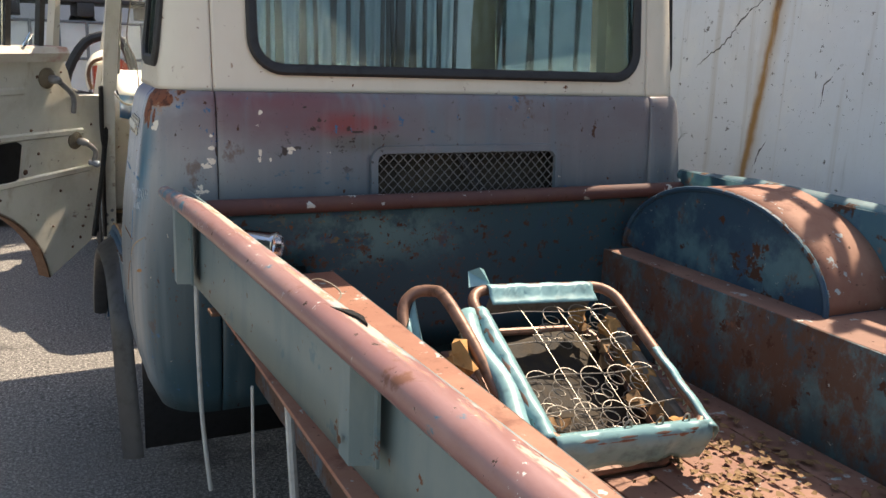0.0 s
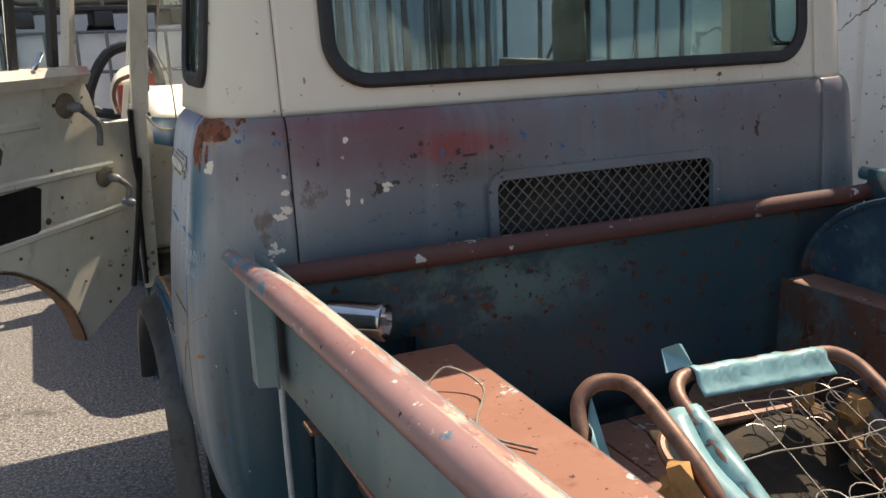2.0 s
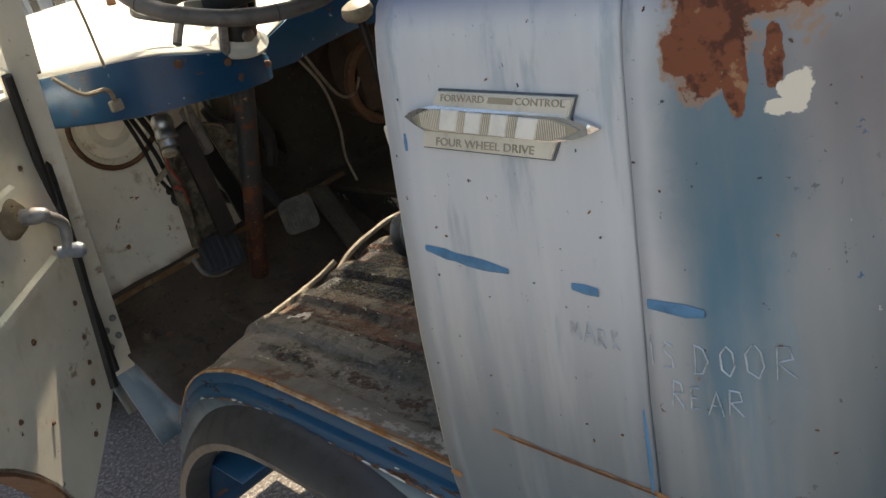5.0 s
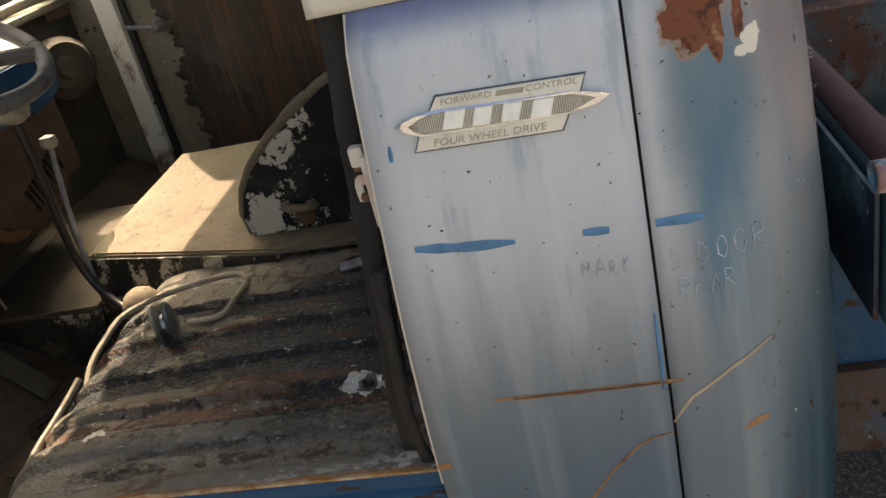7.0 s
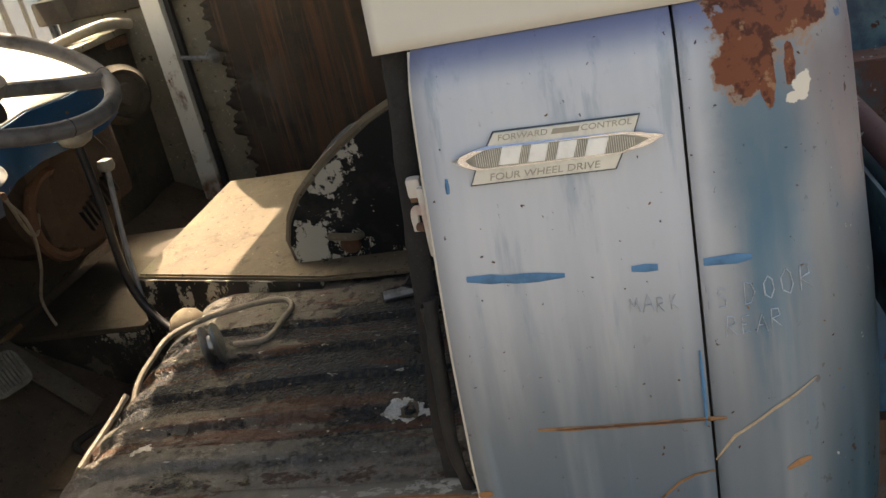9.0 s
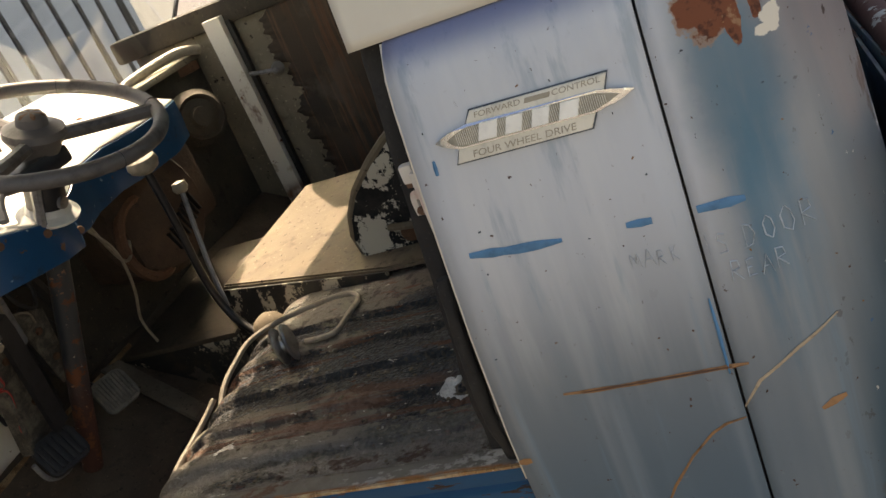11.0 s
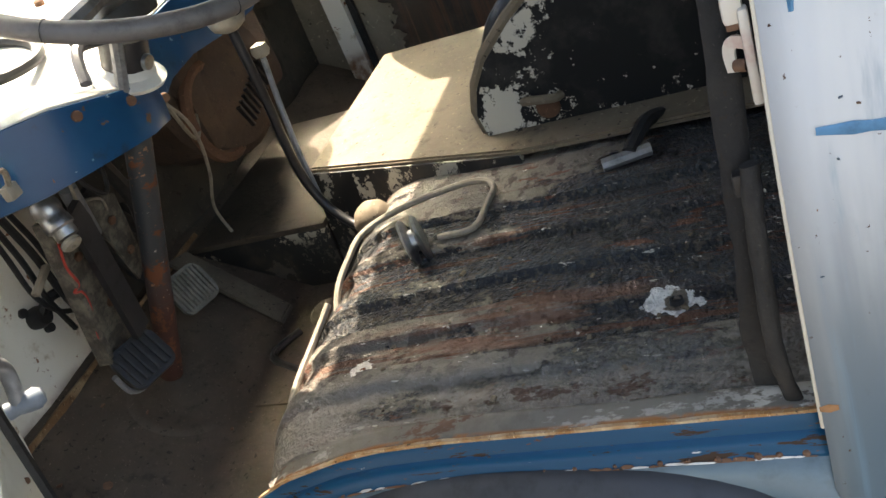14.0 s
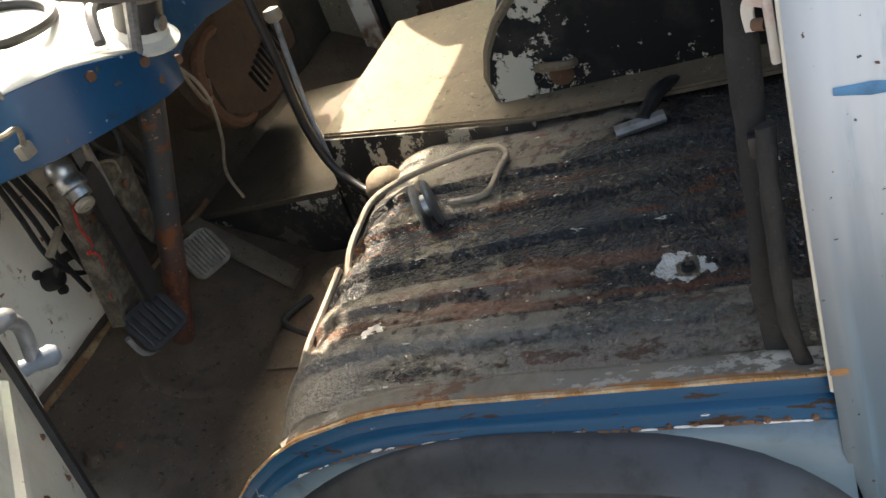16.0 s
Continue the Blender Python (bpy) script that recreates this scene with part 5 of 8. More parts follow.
nose = grid(lambda x, z: (x, nose_y(z) - 0.05 * max(0.0, abs(x - CX) / CX - 0.6) ** 2, z), span(0.03, W - 0.03, 12), span(0.40, 1.20, 16))
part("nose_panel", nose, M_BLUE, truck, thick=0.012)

# front hinge pillar, lower part
path = [(0.034, hinge_y(0.60) + 0.02, 0.60), (0.036, hinge_y(1.0) + 0.02, 1.0), (0.040, hinge_y(1.27) + 0.02, 1.27)]
part("hinge_pillar", add_sweep(bmesh.new(), path, [(-0.020, -0.024), (0.020, -0.024), (0.020, 0.024), (-0.020, 0.024)], False, (1, 0, 0)), M_DOORIN, truck, "cream hinge pillar with bare bolts")
path = [(0.046, hinge_y(1.25) + 0.02, 1.25), (0.060, hinge_y(1.5) + 0.02, 1.50), (0.090, hinge_y(1.82) + 0.05, 1.83)]
part("door_pillar", add_sweep(bmesh.new(), smooth_path(path, 4), [(-0.020, -0.026), (0.020, -0.026), (0.020, 0.026), (-0.020, 0.026)], False, (1, 0, 0)), M_DOORIN, truck, "chipped cream front door pillar")


def cowl_side():
    """The skin between hinge pillar and nose."""
    def fn(u, z):
        y0 = hinge_y(z) + 0.05
        y1 = max(y0 + 0.02, nose_y(z) - 0.02)
        k = u
        return (0.012 + 0.03 * k * k * k + lerp_table(z, LOW) * 0.4, y0 + (y1 - y0) * k, z)
    return grid(fn, span(0, 1, 8), span(0.45, 1.20, 10))


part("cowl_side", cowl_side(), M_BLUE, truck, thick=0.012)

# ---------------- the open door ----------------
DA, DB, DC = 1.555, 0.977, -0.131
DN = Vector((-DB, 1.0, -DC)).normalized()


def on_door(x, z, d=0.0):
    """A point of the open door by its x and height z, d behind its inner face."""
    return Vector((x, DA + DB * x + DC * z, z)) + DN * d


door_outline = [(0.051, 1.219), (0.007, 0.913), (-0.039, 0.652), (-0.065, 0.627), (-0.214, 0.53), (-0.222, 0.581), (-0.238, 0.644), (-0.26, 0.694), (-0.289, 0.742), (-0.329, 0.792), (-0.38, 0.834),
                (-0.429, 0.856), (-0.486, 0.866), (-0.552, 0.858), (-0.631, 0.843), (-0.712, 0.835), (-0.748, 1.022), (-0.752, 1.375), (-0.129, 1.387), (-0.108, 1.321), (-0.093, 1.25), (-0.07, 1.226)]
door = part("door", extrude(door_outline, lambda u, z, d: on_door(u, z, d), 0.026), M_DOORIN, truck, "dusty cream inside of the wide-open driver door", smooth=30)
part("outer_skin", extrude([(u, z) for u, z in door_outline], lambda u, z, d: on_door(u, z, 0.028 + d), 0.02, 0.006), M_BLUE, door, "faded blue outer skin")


def bead(a, b, wide=0.022, high=0.012):
    p, q = on_door(*a, 0.0), on_door(*b, 0.0)
    return add_sweep(bmesh.new(), [p, q], [(-wide, -0.001), (wide, -0.001), (wide * 0.5, high), (-wide * 0.5, high)], False, -DN)


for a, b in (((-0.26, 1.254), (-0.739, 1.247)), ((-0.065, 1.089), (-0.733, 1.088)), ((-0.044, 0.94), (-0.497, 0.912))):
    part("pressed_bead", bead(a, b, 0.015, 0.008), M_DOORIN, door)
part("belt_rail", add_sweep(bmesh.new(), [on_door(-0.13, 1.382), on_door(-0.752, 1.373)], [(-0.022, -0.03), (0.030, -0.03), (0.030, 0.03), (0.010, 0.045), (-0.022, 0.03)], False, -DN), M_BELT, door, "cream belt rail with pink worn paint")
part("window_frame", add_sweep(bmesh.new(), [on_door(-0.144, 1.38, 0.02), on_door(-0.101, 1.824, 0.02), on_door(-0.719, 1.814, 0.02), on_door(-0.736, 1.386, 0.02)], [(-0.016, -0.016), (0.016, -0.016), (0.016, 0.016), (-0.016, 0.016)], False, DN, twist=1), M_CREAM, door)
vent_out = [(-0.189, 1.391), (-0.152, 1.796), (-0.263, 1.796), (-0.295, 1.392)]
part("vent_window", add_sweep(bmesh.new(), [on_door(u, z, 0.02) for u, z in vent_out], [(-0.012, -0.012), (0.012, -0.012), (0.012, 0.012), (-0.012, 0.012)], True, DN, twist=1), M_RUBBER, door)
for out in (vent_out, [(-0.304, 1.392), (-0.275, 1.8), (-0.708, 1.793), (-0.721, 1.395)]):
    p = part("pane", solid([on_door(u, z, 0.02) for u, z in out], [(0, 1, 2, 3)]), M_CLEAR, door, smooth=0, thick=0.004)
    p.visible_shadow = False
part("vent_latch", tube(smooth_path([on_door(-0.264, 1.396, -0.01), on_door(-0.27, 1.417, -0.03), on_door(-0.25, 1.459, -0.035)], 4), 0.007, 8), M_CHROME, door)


def handle_on_door(hub, end, r, name):
    hb = on_door(*hub)
    h = part(name, lathe(hb, -DN, [(r * 1.7, 0.0), (r * 1.75, 0.006), (r * 1.5, 0.012), (r * 1.1, 0.022), (0, 0.026)], 20), M_DUSTTOP, door, "rusty rose of a grey metal handle")
    part("boss", lathe(hb, -DN, [(r * 0.7, 0.02), (r * 0.72, 0.045), (r * 0.55, 0.062), (r * 0.3, 0.068), (0, 0.07)], 16), M_GREYMETAL, h)
    mid = (hub[0] * 0.42 + end[0] * 0.58 + 0.016, hub[1] * 0.42 + end[1] * 0.58 + 0.014)
    part("arm", tube(smooth_path([on_door(*hub, -0.05), on_door(*mid, -0.058), on_door(*end, -0.05)], 6), 0.0095, 10), M_GREYMETAL, h)
    return h


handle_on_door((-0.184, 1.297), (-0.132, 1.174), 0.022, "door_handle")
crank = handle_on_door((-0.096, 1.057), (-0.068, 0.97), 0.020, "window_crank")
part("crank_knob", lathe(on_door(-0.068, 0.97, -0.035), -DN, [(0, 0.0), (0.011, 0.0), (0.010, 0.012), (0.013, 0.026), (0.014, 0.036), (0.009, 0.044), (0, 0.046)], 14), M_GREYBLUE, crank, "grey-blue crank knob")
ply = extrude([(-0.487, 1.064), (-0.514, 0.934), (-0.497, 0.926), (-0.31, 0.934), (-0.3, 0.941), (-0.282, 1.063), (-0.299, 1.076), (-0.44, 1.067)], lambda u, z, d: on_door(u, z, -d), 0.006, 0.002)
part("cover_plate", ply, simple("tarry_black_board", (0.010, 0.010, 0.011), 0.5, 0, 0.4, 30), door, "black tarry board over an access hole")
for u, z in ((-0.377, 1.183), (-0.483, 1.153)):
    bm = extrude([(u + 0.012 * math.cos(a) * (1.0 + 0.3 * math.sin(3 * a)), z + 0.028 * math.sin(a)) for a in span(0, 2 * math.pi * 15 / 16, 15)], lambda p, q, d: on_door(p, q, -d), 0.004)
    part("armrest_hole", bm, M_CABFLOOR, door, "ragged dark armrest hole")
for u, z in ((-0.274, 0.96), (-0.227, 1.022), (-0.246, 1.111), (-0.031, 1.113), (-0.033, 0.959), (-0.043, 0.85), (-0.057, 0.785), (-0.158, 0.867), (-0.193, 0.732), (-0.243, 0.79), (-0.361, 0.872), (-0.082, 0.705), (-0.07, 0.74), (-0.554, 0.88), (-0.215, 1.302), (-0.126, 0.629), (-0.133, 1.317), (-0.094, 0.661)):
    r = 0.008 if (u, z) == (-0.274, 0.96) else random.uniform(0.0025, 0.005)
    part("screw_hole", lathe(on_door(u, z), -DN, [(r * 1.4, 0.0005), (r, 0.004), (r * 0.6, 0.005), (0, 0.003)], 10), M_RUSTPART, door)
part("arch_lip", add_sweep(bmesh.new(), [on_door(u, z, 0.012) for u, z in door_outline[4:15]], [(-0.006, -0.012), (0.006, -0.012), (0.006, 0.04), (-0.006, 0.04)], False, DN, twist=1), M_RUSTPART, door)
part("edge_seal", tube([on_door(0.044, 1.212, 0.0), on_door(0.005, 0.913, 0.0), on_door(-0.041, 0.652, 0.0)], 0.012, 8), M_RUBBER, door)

for x, z in ((0.022, 0.672), (0.044, 0.690), (0.024, 0.715), (0.044, 0.735)):
    part("pillar_bolt", lathe((x, hinge_y(z) - 0.008, z), (-0.4, -1, 0.2), [(0.007, 0), (0.007, 0.003), (0.005, 0.005), (0.0025, 0.003), (0, 0.003)], 12), M_GREYMETAL, truck)
part("pillar_seal", tube([(0.012, hinge_y(z) - 0.014, z) for z in (0.62, 0.8, 1.0, 1.26)], 0.009, 8), M_RUBBER, truck, "black rubber door seal")

# mirror on its arm
mir = part("mirror", lathe((-0.085, 1.30, 1.93), (-0.30, -0.95, -0.05), [(0, -0.004), (0.088, -0.003), (0.092, 0.004), (0.085, 0.03), (0.06, 0.055), (0.02, 0.068), (0, 0.07)], 28), M_CHROME, truck, "round chrome mirror")
part("arm", tube(smooth_path([(-0.07, 1.34, 1.86), (-0.05, 1.34, 1.825), (0.0, 1.34, 1.83), (0.075, 1.36, 1.85)], 5), 0.011, 10), M_CHROME, mir)
part("clamp", box((0.055, 1.355, 1.848), (0.05, 0.03, 0.03), 0.005), M_CHROME, mir)

# ---------------- sill, wheel arch ----------------
def arch_z(y):
    return lerp_table(y, [(0.40, 0.40), (0.465, 0.57), (0.515, 0.655), (0.60, 0.705), (0.72, 0.722), (0.84, 0.722), (0.95, 0.705), (1.05, 0.66), (1.15, 0.585), (1.24, 0.49), (1.31, 0.38), (1.35, 0.30)])


def sill_z(y):
    return lerp_table(y, [(0.45, 0.802), (0.85, 0.802), (0.934, 0.797), (0.991, 0.787), (1.077, 0.760), (1.13, 0.732), (1.183, 0.693), (1.27, 0.610), (1.36, 0.49), (1.42, 0.38)])


ys = span(0.456, 1.36, 46)
prof = [(0.010, 0.002), (0.004, 0.001), (0.001, -0.005), (-0.001, -0.017), (-0.006, -0.020), (-0.009, -0.024), (-0.011, -0.034), (-0.014, -0.040)]


def sill_pt(y, k):
    i = min(len(prof) - 2, int(k))
    f = k - i
    x = prof[i][0] + (prof[i + 1][0] - prof[i][0]) * f
    dz = prof[i][1] + (prof[i + 1][1] - prof[i][1]) * f
    return (x, y, sill_z(y) + dz)


part("door_sill", grid(lambda y, k: sill_pt(y, k), ys, span(0, 7, 14)), M_SILL, truck, "bright blue door sill with rusty chipped edge", thick=0.004)
part("sill_apron", grid(lambda y, k: (-0.014 - 0.006 * k, y, (sill_z(y) - 0.040) * (1 - k) + (arch_z(y) + 0.01) * k), ys, [0, 0.5, 1.0]), M_APRON, truck, "pale blue strip above the wheel arch", thick=0.004)
flare = [(-0.020, y, arch_z(y)) for y in ys]
part("arch_flare", add_sweep(bmesh.new(), smooth_path([(-0.010, 0.375, 0.16), (-0.013, 0.392, 0.25), (-0.016, 0.412, 0.35), (-0.018, 0.437, 0.45), (-0.020, 0.468, 0.575)] + flare[4::4], 3), [(-0.014, -0.006), (-0.014, 0.026), (-0.006, 0.040), (0.008, 0.042), (0.024, 0.030), (0.038, 0.012), (0.046, -0.006), (0.044, -0.018), (0.020, -0.012)], False, (-1, 0, 0), twist=1), M_FLARE, truck, "weathered black rubber wheel-arch flare")
part("wheel_housing", grid(lambda y, x: (x, y, min(arch_z(y) + 0.012 - 0.02 * x, 0.70)), span(0.456, 1.09, 30), span(-0.01, 0.56, 6)), M_DEEPBLUE, truck, "deep blue inner wheel housing", thick=0.004)
part("wheel_housing", grid(lambda y, z: (0.56, y, z), [0.47, 0.9, 1.08], [0.1, 0.4, 0.68]), M_RUSTPART, truck, thick=0.004)
part("wheel_housing", grid(lambda y, x: (x, y, min(arch_z(y) + 0.012, 0.532)), span(1.085, 1.36, 14), span(-0.01, 0.56, 6)), M_DEEPBLUE, truck, thick=0.004)
part("wheel_housing", grid(lambda y, z: (0.562, y, z), [0.47, 0.9, 1.36], [0.1, 0.3, 0.53]), M_BLACKPAINT, truck, thick=0.004)
part("wheel_housing", grid(lambda x, z: (x, 0.50, z), [0.03, 0.3, 0.56], [0.12, 0.4, 0.66]), M_BLACKPAINT, truck, thick=0.004)
part("sill_lip", add_sweep(bmesh.new(), [(0.006, y, sill_z(y) + 0.003 + 0.0008 * math.sin(60 * y)) for y in ys[:44]], [(-0.0025, -0.004), (0.0025, -0.004), (0.0025, 0.0005), (-0.0025, 0.001)], False), M_LIPRUST, truck, "rusty sill lip with cream paint left")


rnd = random.Random(21)
for i in range(9):
    y = 0.48 + 0.30 * (i / 9) ** 1.3 + rnd.uniform(0, 0.015)
    r = rnd.uniform(0.0015, 0.0034)
    part("rust_blister", lathe((-0.0125, y, sill_z(y) - 0.036), (-0.8, 0, 0.6), [(r * 1.5, -0.001), (r, 0.001), (r * 0.5, 0.0022), (0, 0.0024)], 9), M_RUSTPART, truck)
rnd = random.Random(41)
for i in range(58):
    y = 0.475 + 0.62 * (i / 58) + rnd.uniform(0, 0.008)
    l, w = rnd.uniform(0.003, 0.016), rnd.uniform(0.0005, 0.0016)
    k = 6.7 + rnd.uniform(-0.25, 0.25)
    bm = bmesh.new()
    out = []
    for q in range(8):
        a = 2 * math.pi * q / 8
        p = Vector(sill_pt(y + l * math.cos(a) * rnd.uniform(0.7, 1.1), max(0.0, min(6.95, k + w / 0.004 * math.sin(a)))))
        out.append(bm.verts.new(p + Vector((-0.0008, 0, 0.0002))))
    bm.faces.new(out)
    part("sill_chip", bm, M_CHIPEDGE if rnd.random() < 0.62 else M_RUSTPART, truck, smooth=0, thick=0.0006)
cowl = part("cowl_corner", add_sweep(bmesh.new(), smooth_path([(-0.018, 1.470, 1.245), (-0.030, 1.475, 1.30), (-0.012, 1.470, 1.352), (0.035, 1.455, 1.372)], 5), [(-0.05, -0.005), (0.05, -0.005), (0.05, 0.005), (-0.05, 0.005)], False, (-1, 0, 0.3), twist=1), M_CREAM, truck, "curved cream corner of the cowl")
part("cowl_edge", tube(smooth_path([(-0.016, 1.420, 1.245), (-0.028, 1.425, 1.30), (-0.010, 1.420, 1.350), (0.037, 1.405, 1.370)], 5), 0.007, 8), M_RUSTPART, cowl)

# ---------------- inside the cab ----------------
def hump_z(y):
    return lerp_table(y, [(0.30, 0.784), (0.75, 0.784), (0.93, 0.780), (1.00, 0.777), (1.05, 0.772), (1.08, 0.765), (1.10, 0.757), (1.12, 0.743), (1.14, 0.721), (1.165, 0.685), (1.19, 0.640), (1.215, 0.590), (1.235, 0.54)])


def rib(x):
    r = 0.0
    for c in (0.142, 0.238, 0.335, 0.432, 0.525):
        d = abs(x - c)
        if d < 0.024:
            r = max(r, 0.012 * min(1.0, (0.024 - d) / 0.008))
    return r


hy = [0.30, 0.4, 0.5, 0.6, 0.7, 0.8, 0.88, 0.92, 0.96, 1.0, 1.03, 1.05, 1.065, 1.08, 1.093, 1.105, 1.118, 1.130, 1.145, 1.162, 1.18, 1.195, 1.215, 1.235]
hx = sorted(set(span(0.007, 0.70, 160)))


def hump_pt(y, x):
    end = 0.019 if x > 0.14 else 0.019 - 0.03 * ((0.14 - x) / 0.13) ** 2
    yy = y + (0.03 * (x - 0.30) + end) * max(0.0, (y - 0.85) / 0.25)
    if x < 0.036:
        return (x, min(yy, 1.10 + x), sill_z(min(yy, 1.10 + x)) - 0.001 + 0.05 * (0.007 - x) * (yy > 0.98))
    dent = 0.004 * math.sin(17 * x + 3) * math.sin(11 * y) + 0.002 * math.sin(41 * x) * math.sin(37 * y)
    return (x, yy, hump_z(y) + (rib(x) * min(1.0, max(0.0, (y - 0.36) / 0.1)) if y < 1.21 else 0.0) + dent)


part("seat_base", grid(hump_pt, hy, hx), M_HUMP, truck, "ribbed black seat base worn to dust and rust", thick=0.006)
part("edge_cable", tube(smooth_path([(0.345, 1.138, 0.772), (0.31, 1.148, 0.757), (0.26, 1.152, 0.748), (0.20, 1.150, 0.744), (0.14, 1.138, 0.742), (0.10, 1.120, 0.742)], 6), 0.0055, 8), M_WIRE, truck, "grey cable along the front edge of the seat base")


ys_f = span(0.462, 1.10, 50)
part("sill_flange", grid(lambda y, k: (0.009 + 0.034 * k, y, sill_z(y) + 0.0035 + 0.0012 * math.sin(23 * y + 2 * k) - 0.002 * k), ys_f, span(0, 1, 5)), M_FLANGE, truck, "dusty bare flange along the sill", thick=0.003)


def floor_bolt(name, x, y, r, up=0.0):
    part(name, lathe((x, y, hump_z(y) + 0.004 + up), (0, 0, 1), [(r * 1.5, -0.003), (r * 1.3, 0.002), (r, 0.002), (r * 0.9, -0.002), (0, -0.002)], 14), M_BLACKPAINT, truck)


floor_bolt("bolt_hole", 0.213, 0.60, 0.0062, 0.002)
for x, y in ((0.575, 0.61), (0.60, 0.70), (0.50, 0.45)):
    floor_bolt("bolt_hole", x, y, 0.007)
rnd = random.Random(12)
for i in range(46):
    x, y = rnd.uniform(0.07, 0.36), rnd.uniform(0.50, 1.0)
    s_ = rnd.uniform(0.002, 0.006)
    part("paint_crumb", box((x, y, hump_z(y) + rib(x) + 0.004), (s_ * 1.6, s_, s_ * 0.6), 0.0, Matrix.Rotation(rnd.uniform(0, 3), 3, 'Z')), M_DUSTTOP, truck, smooth=0)

# engine cover box
cover = [(0.775, 1.328), (1.34, 1.334), (1.34, 0.35), (0.64, 0.35), (0.655, 0.86)]
part("engine_cover_top", extrude(cover, lambda a, b, d: (a, b, 0.795 + d), 0.010, 0.004), M_DUSTTOP, truck, "dusty tan engine cover top", smooth=30)
part("engine_cover_side", solid([(0.775, 1.326, 0.795), (0.66, 0.86, 0.795), (0.62, 0.86, 0.56), (0.74, 1.326, 0.56)], [(0, 1, 2, 3)]), M_BOXSIDE, truck, "scuffed black engine cover side", smooth=0, thick=0.01)
part("engine_cover_side", box((1.06, 1.325, 0.68), (0.56, 0.012, 0.23), 0.003), M_BOXSIDE, truck)
part("tunnel_top", box((1.02, 1.505, 0.693), (0.57, 0.345, 0.014), 0.004), M_TUNNEL, truck, "low dusty floor tunnel")
part("tunnel_side", box((0.742, 1.505, 0.62), (0.012, 0.345, 0.14), 0.003), M_BOXSIDE, truck)
part("tunnel_side", box((1.02, 1.672, 0.62), (0.57, 0.012, 0.14), 0.003), M_BOXSIDE, truck)

# floor, front wall, side linings
def floor_z(y):
    return 0.548 + 0.55 * max(0.0, min(y, 1.72) - 1.43)


part("cab_floor", grid(lambda x, y: (x, y, floor_z(y) + 0.003 * math.sin(9 * x) * math.sin(7 * y) + 0.002 * math.sin(31 * x + 5 * y)), span(0.05, W - 0.06, 40), span(0.09, 1.73, 60)), M_CABFLOOR, truck, "dirt-covered steel cab floor", thick=0.006)
part("front_wall", grid(lambda x, z: (x, 1.722 + 0.012 * max(0, math.sin(x * 9 - 3.3)) ** 3, z), span(0.05, 0.52, 12), span(0.66, 1.20, 14)), M_WHITEIN, truck, "chipped white inner front wall", thick=0.008)
# right-hand part of the front wall, in a darker colour
part("front_wall_right", grid(lambda x, z: (x, 1.722 + 0.006 * math.sin(14 * x + 5 * z), z), span(0.52, W - 0.05, 20), span(0.66, 1.20, 10)), M_DARKLINE, truck, "dark right-hand part of the front wall", thick=0.008)
part("wall_foot", add_sweep(bmesh.new(), [(0.06, 1.700, 0.694), (0.4, 1.702, 0.697), (0.8, 1.702, 0.697)], [(-0.016, -0.010), (0.016, -0.004), (0.012, 0.010), (-0.006, 0.004)]), M_RUSTLEDGE, truck, "rusty folded foot of the front wall")
part("floor_plate", lathe((0.375, 1.535, 0.607), (0, -0.48, 0.877), [(0.108, 0.0), (0.104, 0.004), (0.088, 0.006), (0.080, 0.003), (0, 0.003)], 32), M_CABFLOOR, truck)
part("kick_panel", grid(lambda y, z: (0.06 + 0.02 * (y - 1.4), y, z), span(1.58, 1.725, 6), span(0.60, 1.14, 8)), M_WHITEIN, truck, thick=0.006)
part("right_wall", grid(lambda y, z: (W - 0.085, y, z), span(1.30, 1.92, 8), span(0.545, 1.28, 10)), M_DIRTYWALL, truck, thick=0.006)


def board_edge(z):
    return 1.425 + 0.016 * math.sin(23 * z) + 0.012 * math.sin(67 * z + 1) + 0.008 * math.sin(141 * z + 2) + 0.005 * math.sin(310 * z) + 0.05 * max(0.0, 0.85 - z)


part("right_trim_board", grid(lambda k, z: (W - 0.10 + 0.006 * math.sin(9 * k + 4 * z), 0.15 + (board_edge(z) - 0.15) * k, z), span(0, 1, 30), span(0.56, 1.32, 150)), M_HARDBOARD, truck, "torn stained brown hardboard trim", thick=0.004)
# added dark strip hides the pale inner face of the side panel
part("right_sill_cover", box((1.735, 1.64, 1.305), (0.07, 0.68, 0.075), 0.012), M_DARKLINE, truck, "dark strip covering the inner side panel under the passenger glass")
part("rear_lining", grid(lambda x, z: (x, 0.085, z), span(0.1, W - 0.1, 8), [0.55, 0.8, 1.32]), M_DARKLINE, truck, thick=0.006)
part("right_pillar", add_sweep(bmesh.new(), [(1.69, 1.573, 0.55), (1.69, 1.574, 0.95), (1.68, 1.57, 1.30)], [(-0.030, -0.015), (0.030, -0.015), (0.030, 0.015), (-0.030, 0.015)], False, (-1, 0, 0)), M_WHITEIN, truck, "off-white right door pillar")
# solid black strip colours in the shadow gap beside the pillar
part("pillar_shadow_gap", add_sweep(bmesh.new(), [(1.70, 1.53, 0.56), (1.70, 1.53, 1.28)], [(-0.008, -0.01), (0.008, -0.01), (0.008, 0.01), (-0.008, 0.01)], False, (-1, 0, 0)), M_RUBBER, truck)
hd = part("inner_door_handle", lathe((1.70, 1.44, 1.09), (-1, 0, 0), [(0.022, 0), (0.02, 0.012), (0.010, 0.03), (0, 0.032)], 14), M_GREYMETAL, truck)
